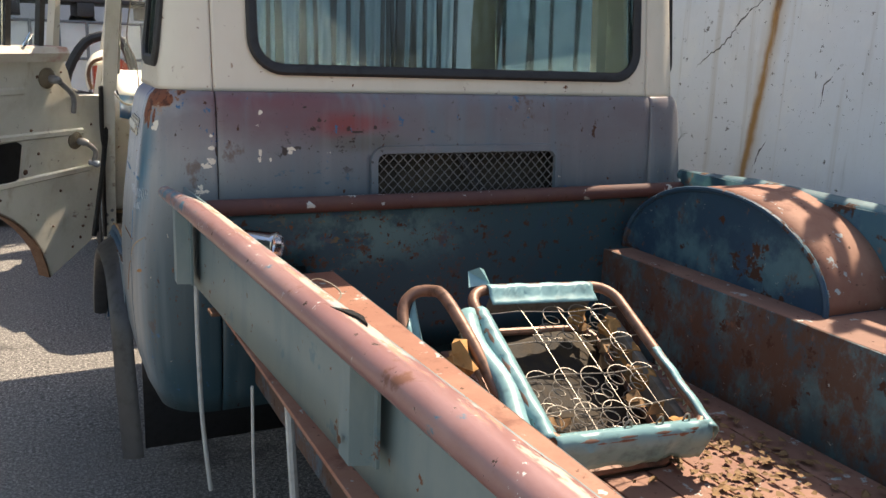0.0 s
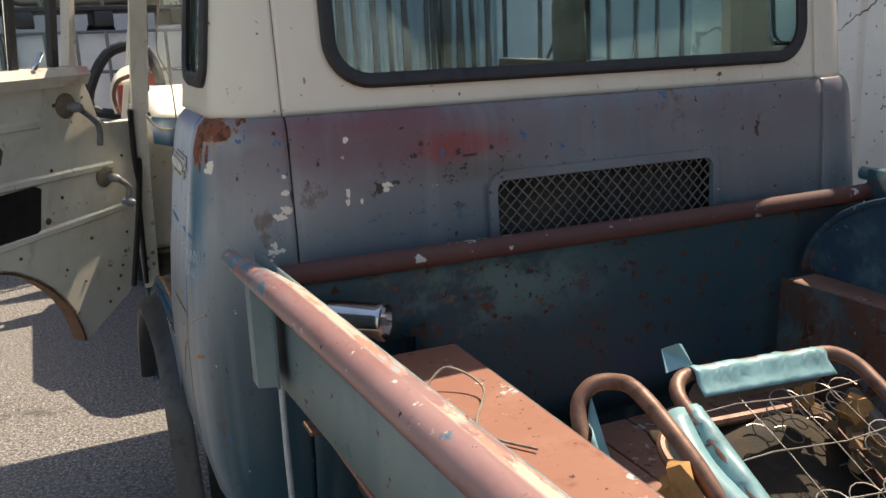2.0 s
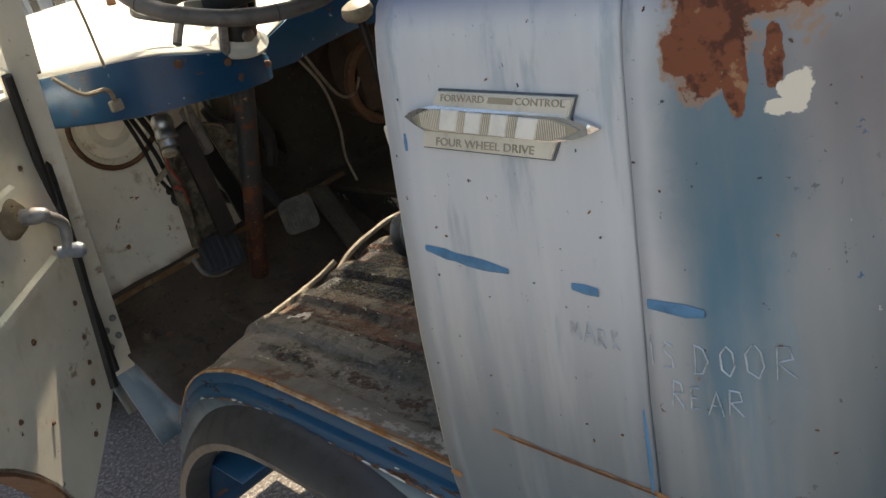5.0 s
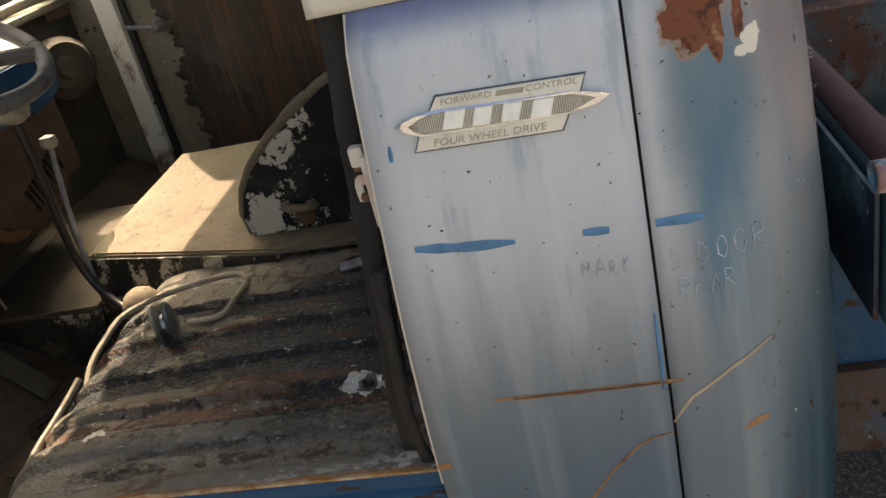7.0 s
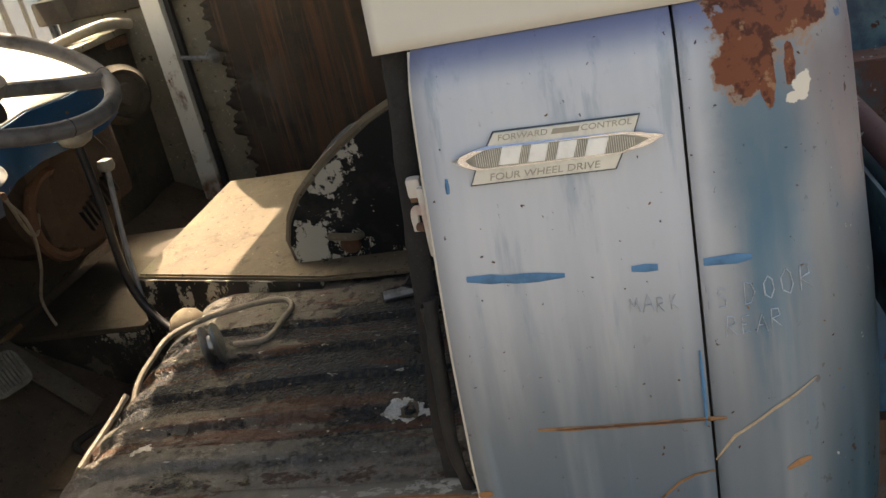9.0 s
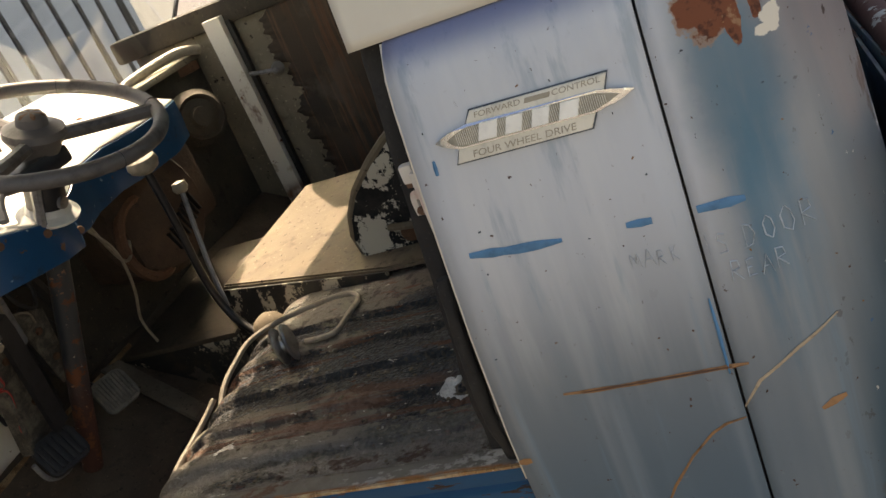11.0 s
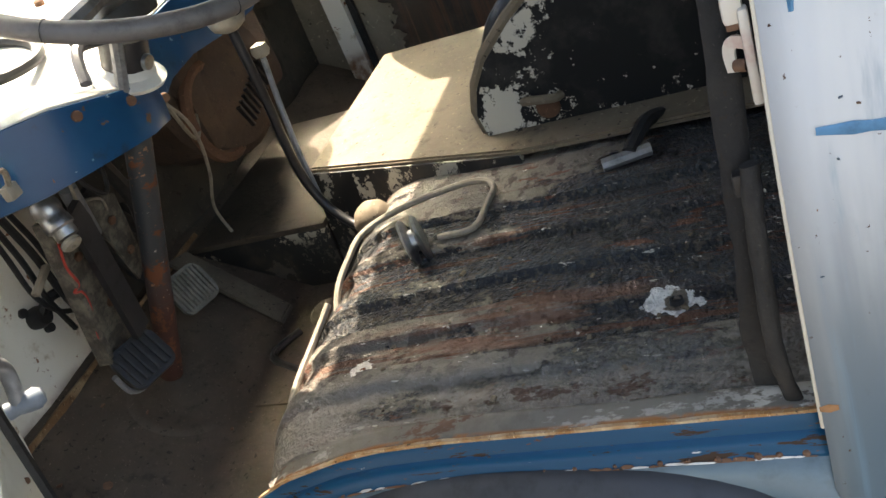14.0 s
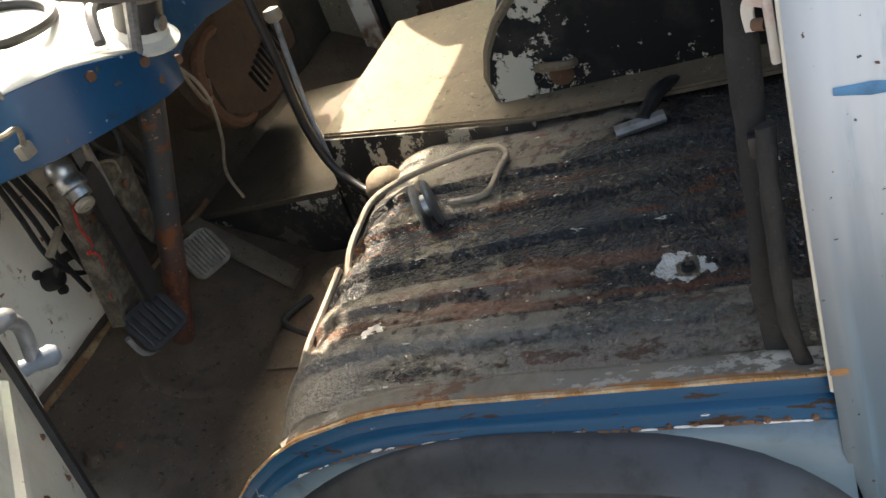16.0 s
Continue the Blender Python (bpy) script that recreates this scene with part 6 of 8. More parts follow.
part("arm", tube(smooth_path([(1.675, 1.44, 1.09), (1.665, 1.49, 1.10), (1.675, 1.53, 1.105)], 4), 0.007, 8), M_GREYMETAL, hd)
part("window_post", add_sweep(bmesh.new(), [(W - 0.085, 0.48, 1.32), (W - 0.125, 0.46, 1.83)], [(-0.02, -0.02), (0.02, -0.02), (0.02, 0.02), (-0.02, 0.02)], False, (1, 0, 0)), M_CREAM, truck)
part("right_screen_post", add_sweep(bmesh.new(), smooth_path([(W - 0.06, 1.40, 1.28), (W - 0.08, 1.34, 1.50), (W - 0.11, 1.27, 1.84)], 4), [(-0.022, -0.03), (0.022, -0.03), (0.022, 0.03), (-0.022, 0.03)], False, (1, 0, 0)), M_RUSTPART, truck, "rusty right windscreen post")
p = part("side_pane", solid([(W - 0.085, 0.52, 1.35), (W - 0.085, 1.28, 1.35), (W - 0.122, 1.26, 1.79), (W - 0.122, 0.5, 1.79)], [(0, 1, 2, 3)]), M_GLASS, truck, smooth=0, thick=0.004)
p.visible_shadow = False
def sheet_pt(y, z):
    y = y - 0.06 * max(0.0, (z - 1.52) / 0.3)
    return (W - 0.105 - 0.03 * (z - 1.33) / 0.47 + 0.006 * math.sin(23 * y + 3 * z), y, z + 0.01 * math.sin(11 * y))


part("window_sheet", grid(sheet_pt, span(1.26, 1.50, 18), span(1.31, 1.80, 8)), M_SHEET, truck, "dark olive sheet hung in the front of the passenger window", thick=0.003)
# screen sill: black crash strip, grab tube
part("screen_sill", add_sweep(bmesh.new(), [(0.08, 1.905, 1.165), (0.9, 1.935, 1.175), (1.72, 1.90, 1.17)], [(-0.05, -0.012), (0.04, -0.012), (0.05, 0.012), (-0.05, 0.014)], False), M_BLACKPAINT, truck, "dark screen sill")
part("grab_tube", tube(smooth_path([(1.36, 1.78, 1.21), (1.42, 1.77, 1.235), (1.60, 1.70, 1.25), (1.68, 1.66, 1.23)], 5), 0.016, 10), M_KNOB, truck)
part("parcel_ledge", box((1.52, 1.81, 1.215), (0.42, 0.24, 0.02), 0.005), M_DIRTYWALL, truck, "dirty cream ledge beside the dashboard")
part("rusty_ledge", box((1.50, 1.78, 1.19), (0.40, 0.05, 0.03), 0.006, Matrix.Rotation(radians(-22), 3, 'Z')), M_RUSTPART, truck)

# panel with peeling paint behind the seat base
back = [(0.45, 0.765), (0.62, 0.762), (0.785, 0.768), (0.932, 0.803), (0.940, 0.848), (0.925, 0.895), (0.895, 0.940), (0.838, 0.992), (0.792, 1.025), (0.72, 1.07), (0.655, 1.10), (0.55, 1.13), (0.43, 1.15)]
part("peeling_panel", extrude(back, lambda y, z, d: (0.735 + d + 0.02 * (z - 0.8), y, z), 0.010, 0.002), M_PEEL, truck, "black panel with paint peeling to white", smooth=30)
part("panel_rim", tube([(0.755 + 0.02 * (z - 0.8), y + 0.004, z + 0.004) for y, z in back[3:]], 0.012, 8), M_DUSTTOP, truck)
part("panel_catch", tube(smooth_path([(0.732, 0.785, 0.852), (0.712, 0.795, 0.858), (0.714, 0.835, 0.862), (0.732, 0.85, 0.855)], 4), 0.008, 8), M_DUSTTOP, truck)
part("panel_catch", lathe((0.733, 0.812, 0.835), (-1, 0, 0), [(0.022, 0), (0.020, 0.004), (0.008, 0.006), (0, 0.006)], 12), M_RUSTPART, truck)
st2 = part("hinge_stub", tube(smooth_path([(0.70, 0.62, 0.79), (0.64, 0.645, 0.815), (0.575, 0.672, 0.800)], 4), 0.012, 8), M_BLACKPAINT, truck)
part("stub_end", tube([(0.585, 0.640, 0.795), (0.565, 0.715, 0.793)], 0.011, 8), M_GREYMETAL, st2)
part("spare_drum", tube(smooth_path([(1.10, 0.55, 0.82), (1.08, 0.80, 0.96), (1.05, 0.93, 0.90), (1.04, 0.98, 0.80)], 6), 0.03, 10), M_BLACKPAINT, truck)

# door post: jamb, rubber seal and striker
def jamb_y(z):
    return R + post_edge(z) - S_SIDE


part("door_jamb", grid(lambda a, z: (lerp_table(z, LOW) + 0.006 + a, jamb_y(z) - 0.002, z), [0.0, 0.04, 0.09], span(0.80, 1.33, 14)), M_BLACKPAINT, truck, thick=0.012)
part("jamb_edge", tube([(lerp_table(z, LOW) + 0.003, jamb_y(z) + 0.001, z) for z in span(0.80, 1.325, 16)], 0.0022, 8), M_CREAM, truck, "pale bare edge of the door post")
def strap(pts, wide, thin, name, label=""):
    path = smooth_path(pts, 9)
    bm = bmesh.new()
    rings = []
    for i, p in enumerate(path):
        w = wide * (1 + 0.05 * math.sin(0.9 * i) + 0.03 * math.sin(2.1 * i))
        lean = 0.18 * math.sin(0.3 * i)
        ring = []
        for q in range(12):
            a = 2 * math.pi * q / 12
            u, v = w * math.cos(a), thin * math.sin(a) + 0.0007 * math.sin(1.1 * i + 3 * math.cos(a))
            ring.append(bm.verts.new(p + Vector((v + u * lean, u, 0))))
        rings.append(ring)
    for a_, b_ in zip(rings, rings[1:]):
        for q in range(12):
            bm.faces.new((a_[q], a_[(q + 1) % 12], b_[(q + 1) % 12], b_[q]))
    bm.faces.new(rings[0])
    bm.faces.new(rings[-1])
    return part(name, bm, M_SEAL, truck, label)


strap([(0.045, 0.505, 0.803), (0.050, 0.508, 0.87), (0.048, 0.499, 0.95), (0.060, 0.494, 1.06), (0.078, 0.484, 1.20), (0.090, 0.474, 1.33)], 0.0135, 0.004, "rubber_seal", "wide perished black rubber door seal")
strap([(0.024, 0.484, 0.797), (0.020, 0.492, 0.86), (0.022, 0.490, 0.94), (0.028, 0.486, 1.02), (0.036, 0.482, 1.06)], 0.0085, 0.006, "rubber_seal", "loose strip of rubber seal")
part("seal_clip", box((0.050, 0.490, 1.035), (0.014, 0.018, 0.022), 0.003), M_BLACKPAINT, truck)
st = part("striker", box((0.038, 0.466, 1.152), (0.012, 0.008, 0.080), 0.003), M_BELT, truck, "worn cream door striker")
part("striker_block", box((0.044, 0.473, 1.190), (0.014, 0.016, 0.022), 0.004), M_BELT, st, "chipped cream block")
part("striker_buffer", box((0.044, 0.473, 1.177), (0.011, 0.013, 0.006), 0.002), M_RUSTPART, st)
part("striker_hook", add_sweep(bmesh.new(), smooth_path([(0.041, 0.467, 1.162), (0.046, 0.477, 1.163), (0.048, 0.481, 1.154), (0.047, 0.480, 1.138)], 5), [(-0.005, -0.0014), (0.005, -0.0014), (0.005, 0.0014), (-0.005, 0.0014)], False, (1, 0, 0)), M_BELT, st)
part("striker_roller", lathe((0.041, 0.470, 1.144), (0.4, 0.9, 0), [(0.0045, 0), (0.005, 0.001), (0.005, 0.009), (0.004, 0.010), (0, 0.010)], 14), M_RUSTPART, st, "rusty roller")

# dashboard: a sloping white top over a deep blue lip
DASH = [(0.09, 1.50, 1.225, 1.13), (0.14, 1.40, 1.225, 1.125), (0.19, 1.33, 1.225, 1.12), (0.24, 1.295, 1.218, 1.118), (0.30, 1.275, 1.20, 1.112), (0.36, 1.265, 1.183, 1.105), (0.42, 1.275, 1.16, 1.10),
        (0.45, 1.30, 1.145, 1.097), (0.46, 1.335, 1.142, 1.095), (0.475, 1.38, 1.150, 1.095), (0.56, 1.375, 1.180, 1.09), (0.66, 1.42, 1.198, 1.09), (0.78, 1.44, 1.20, 1.09), (0.86, 1.405, 1.20, 1.09), (0.98, 1.40, 1.20, 1.09),
        (1.08, 1.42, 1.20, 1.10), (1.15, 1.50, 1.200, 1.11), (1.28, 1.70, 1.240, 1.14), (1.34, 1.88, 1.280, 1.20)]


def dash_on(y):
    return 1.17 + 0.26 * (y - 1.38)


def dash_sheet():
    bm = bmesh.new()
    rows_ = []
    for x, y, zt_, zl in DASH:
        col_ = []
        for k in span(0, 1, 5):
            col_.append(bm.verts.new((x, y + (1.92 - y) * k, zt_ + (1.305 - zt_) * k)))
        rows_.append(col_)
    for a, b in zip(rows_, rows_[1:]):
        for j in range(5):
            bm.faces.new((a[j], b[j], b[j + 1], a[j + 1]))
    return bm


part("dash_top", dash_sheet(), M_DASHTOP, truck, "sunlit white dashboard top", thick=0.004)


def dash_face():
    bm = bmesh.new()
    rows_ = []
    for x, y, zt_, zl in DASH:
        rows_.append([bm.verts.new(v) for v in ((x, y + 0.012, zt_ + 0.001), (x, y - 0.003, zt_ - 0.005), (x, y - 0.002, (zt_ + zl) / 2), (x, y + 0.004, zl), (x, y + 0.03, zl - 0.004))])
    for a, b in zip(rows_, rows_[1:]):
        for j in range(4):
            bm.faces.new((a[j], b[j], b[j + 1], a[j + 1]))
    return bm


part("dash_face", dash_face(), M_DEEPBLUE, truck, "deep blue dashboard lip", thick=0.004)
for x, y, z in ((0.262, 1.284, 1.190), (0.432, 1.280, 1.130), (0.345, 1.264, 1.165)):
    part("dash_screw", lathe((x, y, z), (-0.5, -1, 0), [(0.008, 0), (0.007, 0.004), (0, 0.005)], 10), M_RUSTPART, truck)
GC = Vector((0.50, 1.64, dash_on(1.64)))
part("gauge_ring", tube([GC + Vector((0.10 * math.cos(a), 0.10 * math.sin(a), 0.026 * math.sin(a) + 0.012)) for a in span(0, 2 * math.pi * 31 / 32, 31)], 0.011, 8, True), M_RUBBER, truck, "black gauge gasket ring")
part("dash_switch", lathe((0.62, 1.73, dash_on(1.73)), (0, -0.3, 1), [(0.028, 0), (0.026, 0.01), (0.018, 0.014), (0.018, 0.05), (0.024, 0.055), (0.022, 0.08), (0, 0.082)], 14), M_GREYMETAL, truck)
for x, y in ((0.42, 1.80), (0.80, 1.72), (0.92, 1.78), (0.98, 1.62), (0.74, 1.84)):
    part("dash_screw", lathe((x, y, dash_on(y) + 0.006), (0, -0.2, 1), [(0.011, -0.01), (0.010, 0.006), (0.005, 0.010), (0, 0.010)], 10), M_RUSTPART, truck)

# steering column and wheel
HUB = Vector((0.393, 1.215, 1.329))
CD = (HUB - Vector((0.404, 1.572, 0.628))).normalized()
COL_A = HUB - CD * 0.85
col = part("steering_column", tube([COL_A, COL_A + CD * 0.35, COL_A + CD * 0.80], 0.0215, 14), M_COLUMN, truck, "chipped steering column with rusty lower half")
part("column_collar", lathe(COL_A + CD * 0.685, CD, [(0.052, 0), (0.054, 0.006), (0.040, 0.014), (0.038, 0.020), (0.032, 0.026)], 24), M_DASHTOP, col)
part("column_clamp", lathe(COL_A + CD * 0.70, CD, [(0.033, 0), (0.034, 0.004), (0.034, 0.06), (0.033, 0.064)], 20), M_BLACKPAINT, col)
part("clamp_screw", lathe(COL_A + CD * 0.715 + Vector((-0.005, -0.033, -0.01)), (-0.1, -1, -0.4), [(0.012, 0), (0.011, 0.006), (0.004, 0.007), (0, 0.005)], 14), M_STEEL, col)
part("hose_clamp", lathe(COL_A + CD * 0.755, CD, [(0.036, 0), (0.037, 0.002), (0.037, 0.012), (0.036, 0.014)], 24), M_STEEL, col)
part("turn_switch", box(COL_A + CD * 0.785 + Vector((-0.03, -0.01, 0)), (0.13, 0.07, 0.035), 0.012), M_BLACKPAINT, col)
part("switch_stalk", tube(smooth_path([COL_A + CD * 0.78 + Vector((-0.08, 0.0, 0)), COL_A + CD * 0.775 + Vector((-0.12, -0.01, 0.0)), COL_A + CD * 0.75 + Vector((-0.15, -0.035, -0.01))], 4), 0.008, 8), M_GREYMETAL, col)
part("switch_stalk", tube([COL_A + CD * 0.655 + Vector((-0.045, -0.02, 0)), COL_A + CD * 0.78 + Vector((-0.045, -0.02, 0))], 0.009, 8), M_GREYMETAL, col)
CD = Vector((-0.017, -0.412, 0.911)).normalized()
wu = (Vector((1, 0, 0)) - CD * CD.x).normalized()
wv = CD.cross(wu)
wheel = part("steering_wheel", tube([HUB + wu * 0.205 * math.cos(a) + wv * 0.205 * math.sin(a) for a in span(0, 2 * math.pi * 63 / 64, 63)], 0.0135, 12, True), M_WHEELGRIP, truck, "cracked dark grey three-spoke steering wheel")
part("hub", lathe(HUB - CD * 0.028, CD, [(0.028, -0.03), (0.040, 0.0), (0.052, 0.02), (0.050, 0.032), (0.026, 0.038), (0.025, 0.052), (0.018, 0.058), (0, 0.059)], 24), M_WHEELGRIP, wheel)
part("hub_nut", lathe(HUB + CD * 0.014, CD, [(0.024, 0), (0.024, 0.012), (0.020, 0.016), (0, 0.017)], 6), M_RUSTPART, wheel)
for a in (radians(75), radians(195), radians(315)):
    d = wu * math.cos(a) + wv * math.sin(a)
    part("spoke", tube(smooth_path([HUB + d * 0.03 - CD * 0.016, HUB + d * 0.11 - CD * 0.010, HUB + d * 0.198], 4), 0.0125, 8), M_WHEELGRIP, wheel)
for a in (0.4, 1.9, 3.3, 4.4, 5.6):
    part("rim_crack", tube([HUB + wu * 0.205 * math.cos(a) + wv * 0.205 * math.sin(a) + (wu * math.cos(a) + wv * math.sin(a)) * 0.0138 * math.cos(q) + CD * 0.0138 * math.sin(q) for q in span(0, 2 * math.pi * 11 / 12, 11)], 0.0009, 5, True), M_BLACKPAINT, wheel)

# gear levers
lv = part("gear_lever", tube(smooth_path([(0.655, 1.195, 0.735), (0.675, 1.228, 0.715), (0.698, 1.285, 0.765), (0.700, 1.303, 0.858), (0.692, 1.290, 1.01), (0.676, 1.277, 1.15)], 6), 0.009, 10), M_BLACKPAINT, truck)
part("knob", lathe((0.674, 1.276, 1.135), (-0.1, -0.08, 1), [(0, 0), (0.016, 0.002), (0.029, 0.010), (0.034, 0.022), (0.030, 0.035), (0.016, 0.043), (0, 0.045)], 20), M_KNOB, lv, "dusty ivory knob")
lv = part("gear_lever", tube(smooth_path([(0.72, 1.30, 0.775), (0.755, 1.318, 0.86), (0.80, 1.335, 0.95), (0.828, 1.339, 1.035)], 6), 0.006, 8), M_GREYMETAL, truck)
part("knob", lathe((0.828, 1.339, 1.030), (0.1, 0.02, 1), [(0, 0), (0.014, 0.004), (0.019, 0.014), (0.016, 0.027), (0, 0.032)], 16), M_KNOB, lv, "dusty ivory knob")

# heater drum behind the levers
ht = part("heater", lathe((0.98, 1.62, 0.965), (-0.25, -0.95, 0.1), [(0, -0.10), (0.13, -0.10), (0.165, -0.08), (0.17, 0.06), (0.15, 0.085), (0.06, 0.10), (0, 0.10)], 28), M_HEATER, truck, "rusty brown round heater")
part("case", box((1.03, 1.632, 0.99), (0.40, 0.18, 0.27), 0.03), M_HEATER, ht)
for i in range(9):
    part("louvre", box(Vector((0.945 + i * 0.014, 1.522 - 0.003 * i, 0.885 + 0.007 * i)), (0.006, 0.02, 0.06), 0.001, Matrix.Rotation(radians(-20), 3, 'Y')), M_BLACKPAINT, ht)
part("fan_ring", tube([Vector((0.90, 1.55, 0.93)) + Vector((0.10 * math.cos(a), 0, 0.10 * math.sin(a))) for a in span(0, 2 * math.pi * 23 / 24, 23)], 0.014, 8, True), M_RUSTPART, ht)
part("heater_hose", tube(smooth_path([(0.52, 1.62, 0.98), (0.56, 1.60, 0.88), (0.60, 1.62, 0.84), (0.64, 1.68, 0.88)], 6), 0.013, 10), M_RUBBER, truck)
part("right_vent_duct", lathe((1.50, 1.66, 1.06), (-0.6, -0.8, 0.1), [(0.03, -0.1), (0.075, -0.08), (0.085, -0.05), (0.078, -0.045), (0.088, -0.02), (0.080, -0.014), (0.088, 0.01), (0.080, 0.016), (0.070, 0.035), (0.058, 0.020), (0.034, 0.022), (0.030, 0.05), (0, 0.052)], 22), M_DARKLINE, truck)

# pedals
def pedal(c, n, w, hgt, name, material, ribs, label):
    n = Vector(n).normalized()
    rot = n.to_track_quat('Z', 'Y').to_matrix()
    p_ = part(name, box(c, (w, hgt, 0.014), 0.0, rot), material, truck, label)
    bmm = bmesh.new()
    out_ = rounded(-w / 2, w / 2, -hgt / 2, hgt / 2, 0.018, 5)
    bmm = extrude(out_, lambda a, b, d: Vector(c) + rot @ Vector((a, b, d - 0.007)), 0.014, 0.003)
    p_.data = finish(bmm, 40)
    p_.data.materials.append(material)
    for i in range(ribs):
        k = (i - (ribs - 1) / 2) / ribs
        part("rib", box(Vector(c) + rot @ Vector((k * w * 0.9, 0, 0.010)), (w / ribs * 0.5, hgt * 0.82, 0.009), 0.002, rot), material, p_)
    return p_


cl = pedal((0.297, 1.488, 0.757), (-0.30, -0.72, 0.62), 0.088, 0.080, "clutch_pedal", M_RUBBER, 6, "worn black rubber clutch pedal")
part("arm", add_sweep(bmesh.new(), [(0.272, 1.402, 1.06), (0.2825, 1.412, 1.028), (0.308, 1.452, 0.91), (0.3285, 1.486, 0.795)], [(-0.019, -0.006), (0.019, -0.006), (0.019, 0.006), (-0.019, 0.006)], False, (0, -1, -0.3)), M_BLACKPAINT, cl)
part("pad_frame", tube(smooth_path([(0.236, 1.496, 0.775), (0.252, 1.502, 0.728), (0.300, 1.512, 0.704), (0.352, 1.508, 0.716)], 5), 0.005, 8), M_GREYMETAL, cl)
br = pedal((0.543, 1.546, 0.722), (-0.35, -0.74, 0.56), 0.084, 0.084, "brake_pedal", M_PEDALGREY, 9, "dusty ribbed grey brake pedal")
part("arm", tube(smooth_path([(0.543, 1.565, 0.715), (0.52, 1.62, 0.80), (0.46, 1.64, 1.02)], 4), 0.013, 8), M_BLACKPAINT, br)
acc = [(0.648, 1.436), (0.592, 1.436), (0.672, 1.690), (0.725, 1.672)]
part("accelerator_pedal", extrude(acc, lambda a, b, d: (a, b, floor_z(b) + 0.016 + d), 0.010, 0.003), M_PEDALDUST, truck, "dusty flat accelerator pedal")


def on_arm(x, z, d=0.0):
    """A point in the slanting plane of the pedal gear, d ahead of it."""
    return (x, 1.405 + 0.306 * (1.04 - z) + d, z)


part("pedal_bracket", extrude([(0.255, 1.06), (0.305, 1.035), (0.372, 0.80), (0.334, 0.745), (0.275, 0.776), (0.268, 0.90)], lambda a, b, d: on_arm(a, b, 0.05 + d), 0.006, 0.0015), M_SPECKLE, truck, "speckled grey pedal bracket")
part("bracket_flange", extrude([(0.247, 1.06), (0.256, 1.06), (0.274, 0.78), (0.264, 0.78)], lambda a, b, d: on_arm(a, b, 0.03 + d), 0.03, 0.001), M_SPECKLE, truck)
part("pedal_bracket", extrude([(0.350, 1.04), (0.436, 1.00), (0.455, 0.85), (0.425, 0.835)], lambda a, b, d: on_arm(a, b, 0.055 + d), 0.006, 0.0015), M_SPECKLE, truck)
part("bracket_strut", add_sweep(bmesh.new(), [on_arm(0.325, 1.05, 0.06), on_arm(0.41, 0.86, 0.10), on_arm(0.46, 0.75, 0.14)], [(-0.018, -0.005), (0.018, -0.005), (0.018, 0.005), (-0.018, 0.005)], False, (0, -1, -0.3)), M_BLACKPAINT, truck)
part("bracket_strut", tube([on_arm(0.31, 1.08, 0.03), on_arm(0.345, 0.98, 0.045)], 0.014, 10), M_GREYMETAL, truck)
for x, z in ((0.33, 0.86), (0.30, 0.97), (0.40, 0.97), (0.42, 0.90)):
    part("bracket_bolt", lathe(on_arm(x, z, 0.05), (0, -1, -0.3), [(0.008, 0), (0.008, 0.005), (0.004, 0.007), (0, 0.007)], 6), M_RUSTPART, truck)
for pts, r_ in (([(0.24, 1.50, 1.12), (0.292, 1.545, 1.00), (0.318, 1.575, 0.91), (0.345, 1.60, 0.83)], 0.0065),
                ([(0.225, 1.50, 1.12), (0.272, 1.55, 1.00), (0.296, 1.585, 0.91), (0.33, 1.615, 0.82)], 0.005),
                ([(0.215, 1.50, 1.12), (0.250, 1.545, 1.02), (0.272, 1.575, 0.93), (0.318, 1.60, 0.865), (0.37, 1.585, 0.84)], 0.0045),
                ([(0.255, 1.50, 1.12), (0.310, 1.545, 1.00), (0.335, 1.575, 0.90), (0.36, 1.60, 0.81)], 0.005),
                ([(0.37, 1.46, 1.10), (0.375, 1.455, 1.05), (0.41, 1.46, 1.015), (0.435, 1.465, 1.05), (0.43, 1.47, 1.10)], 0.004),
                ([(0.45, 1.50, 1.10), (0.50, 1.52, 1.02), (0.535, 1.54, 0.93), (0.52, 1.55, 0.86)], 0.014)):
    part("loom_cable", tube(smooth_path(pts, 6), r_, 8), M_RUBBER, truck)
part("cable_tie", box((0.275, 1.545, 0.955), (0.055, 0.012, 0.010), 0.002, Matrix.Rotation(radians(-22), 3, 'Y')), M_KNOB, truck, "pale strap round the cable loom")
lamp = part("indicator_socket", lathe((0.252, 1.418, 1.072), (-0.22, -0.35, -0.90), [(0.017, -0.02), (0.021, -0.012), (0.021, 0.0), (0.0195, 0.003), (0.0195, 0.012), (0.021, 0.014), (0.021, 0.026), (0.017, 0.029), (0.017, 0.042), (0.013, 0.044), (0, 0.044)], 20), M_STEEL, truck, "bright metal lamp socket")
part("bulb", lathe((0.238, 1.402, 1.028), (-0.35, -0.55, -0.75), [(0.015, 0), (0.0155, 0.006), (0.013, 0.009), (0.004, 0.010), (0.004, 0.007), (0, 0.007)], 14), M_KNOB, lamp, "ivory socket insert")

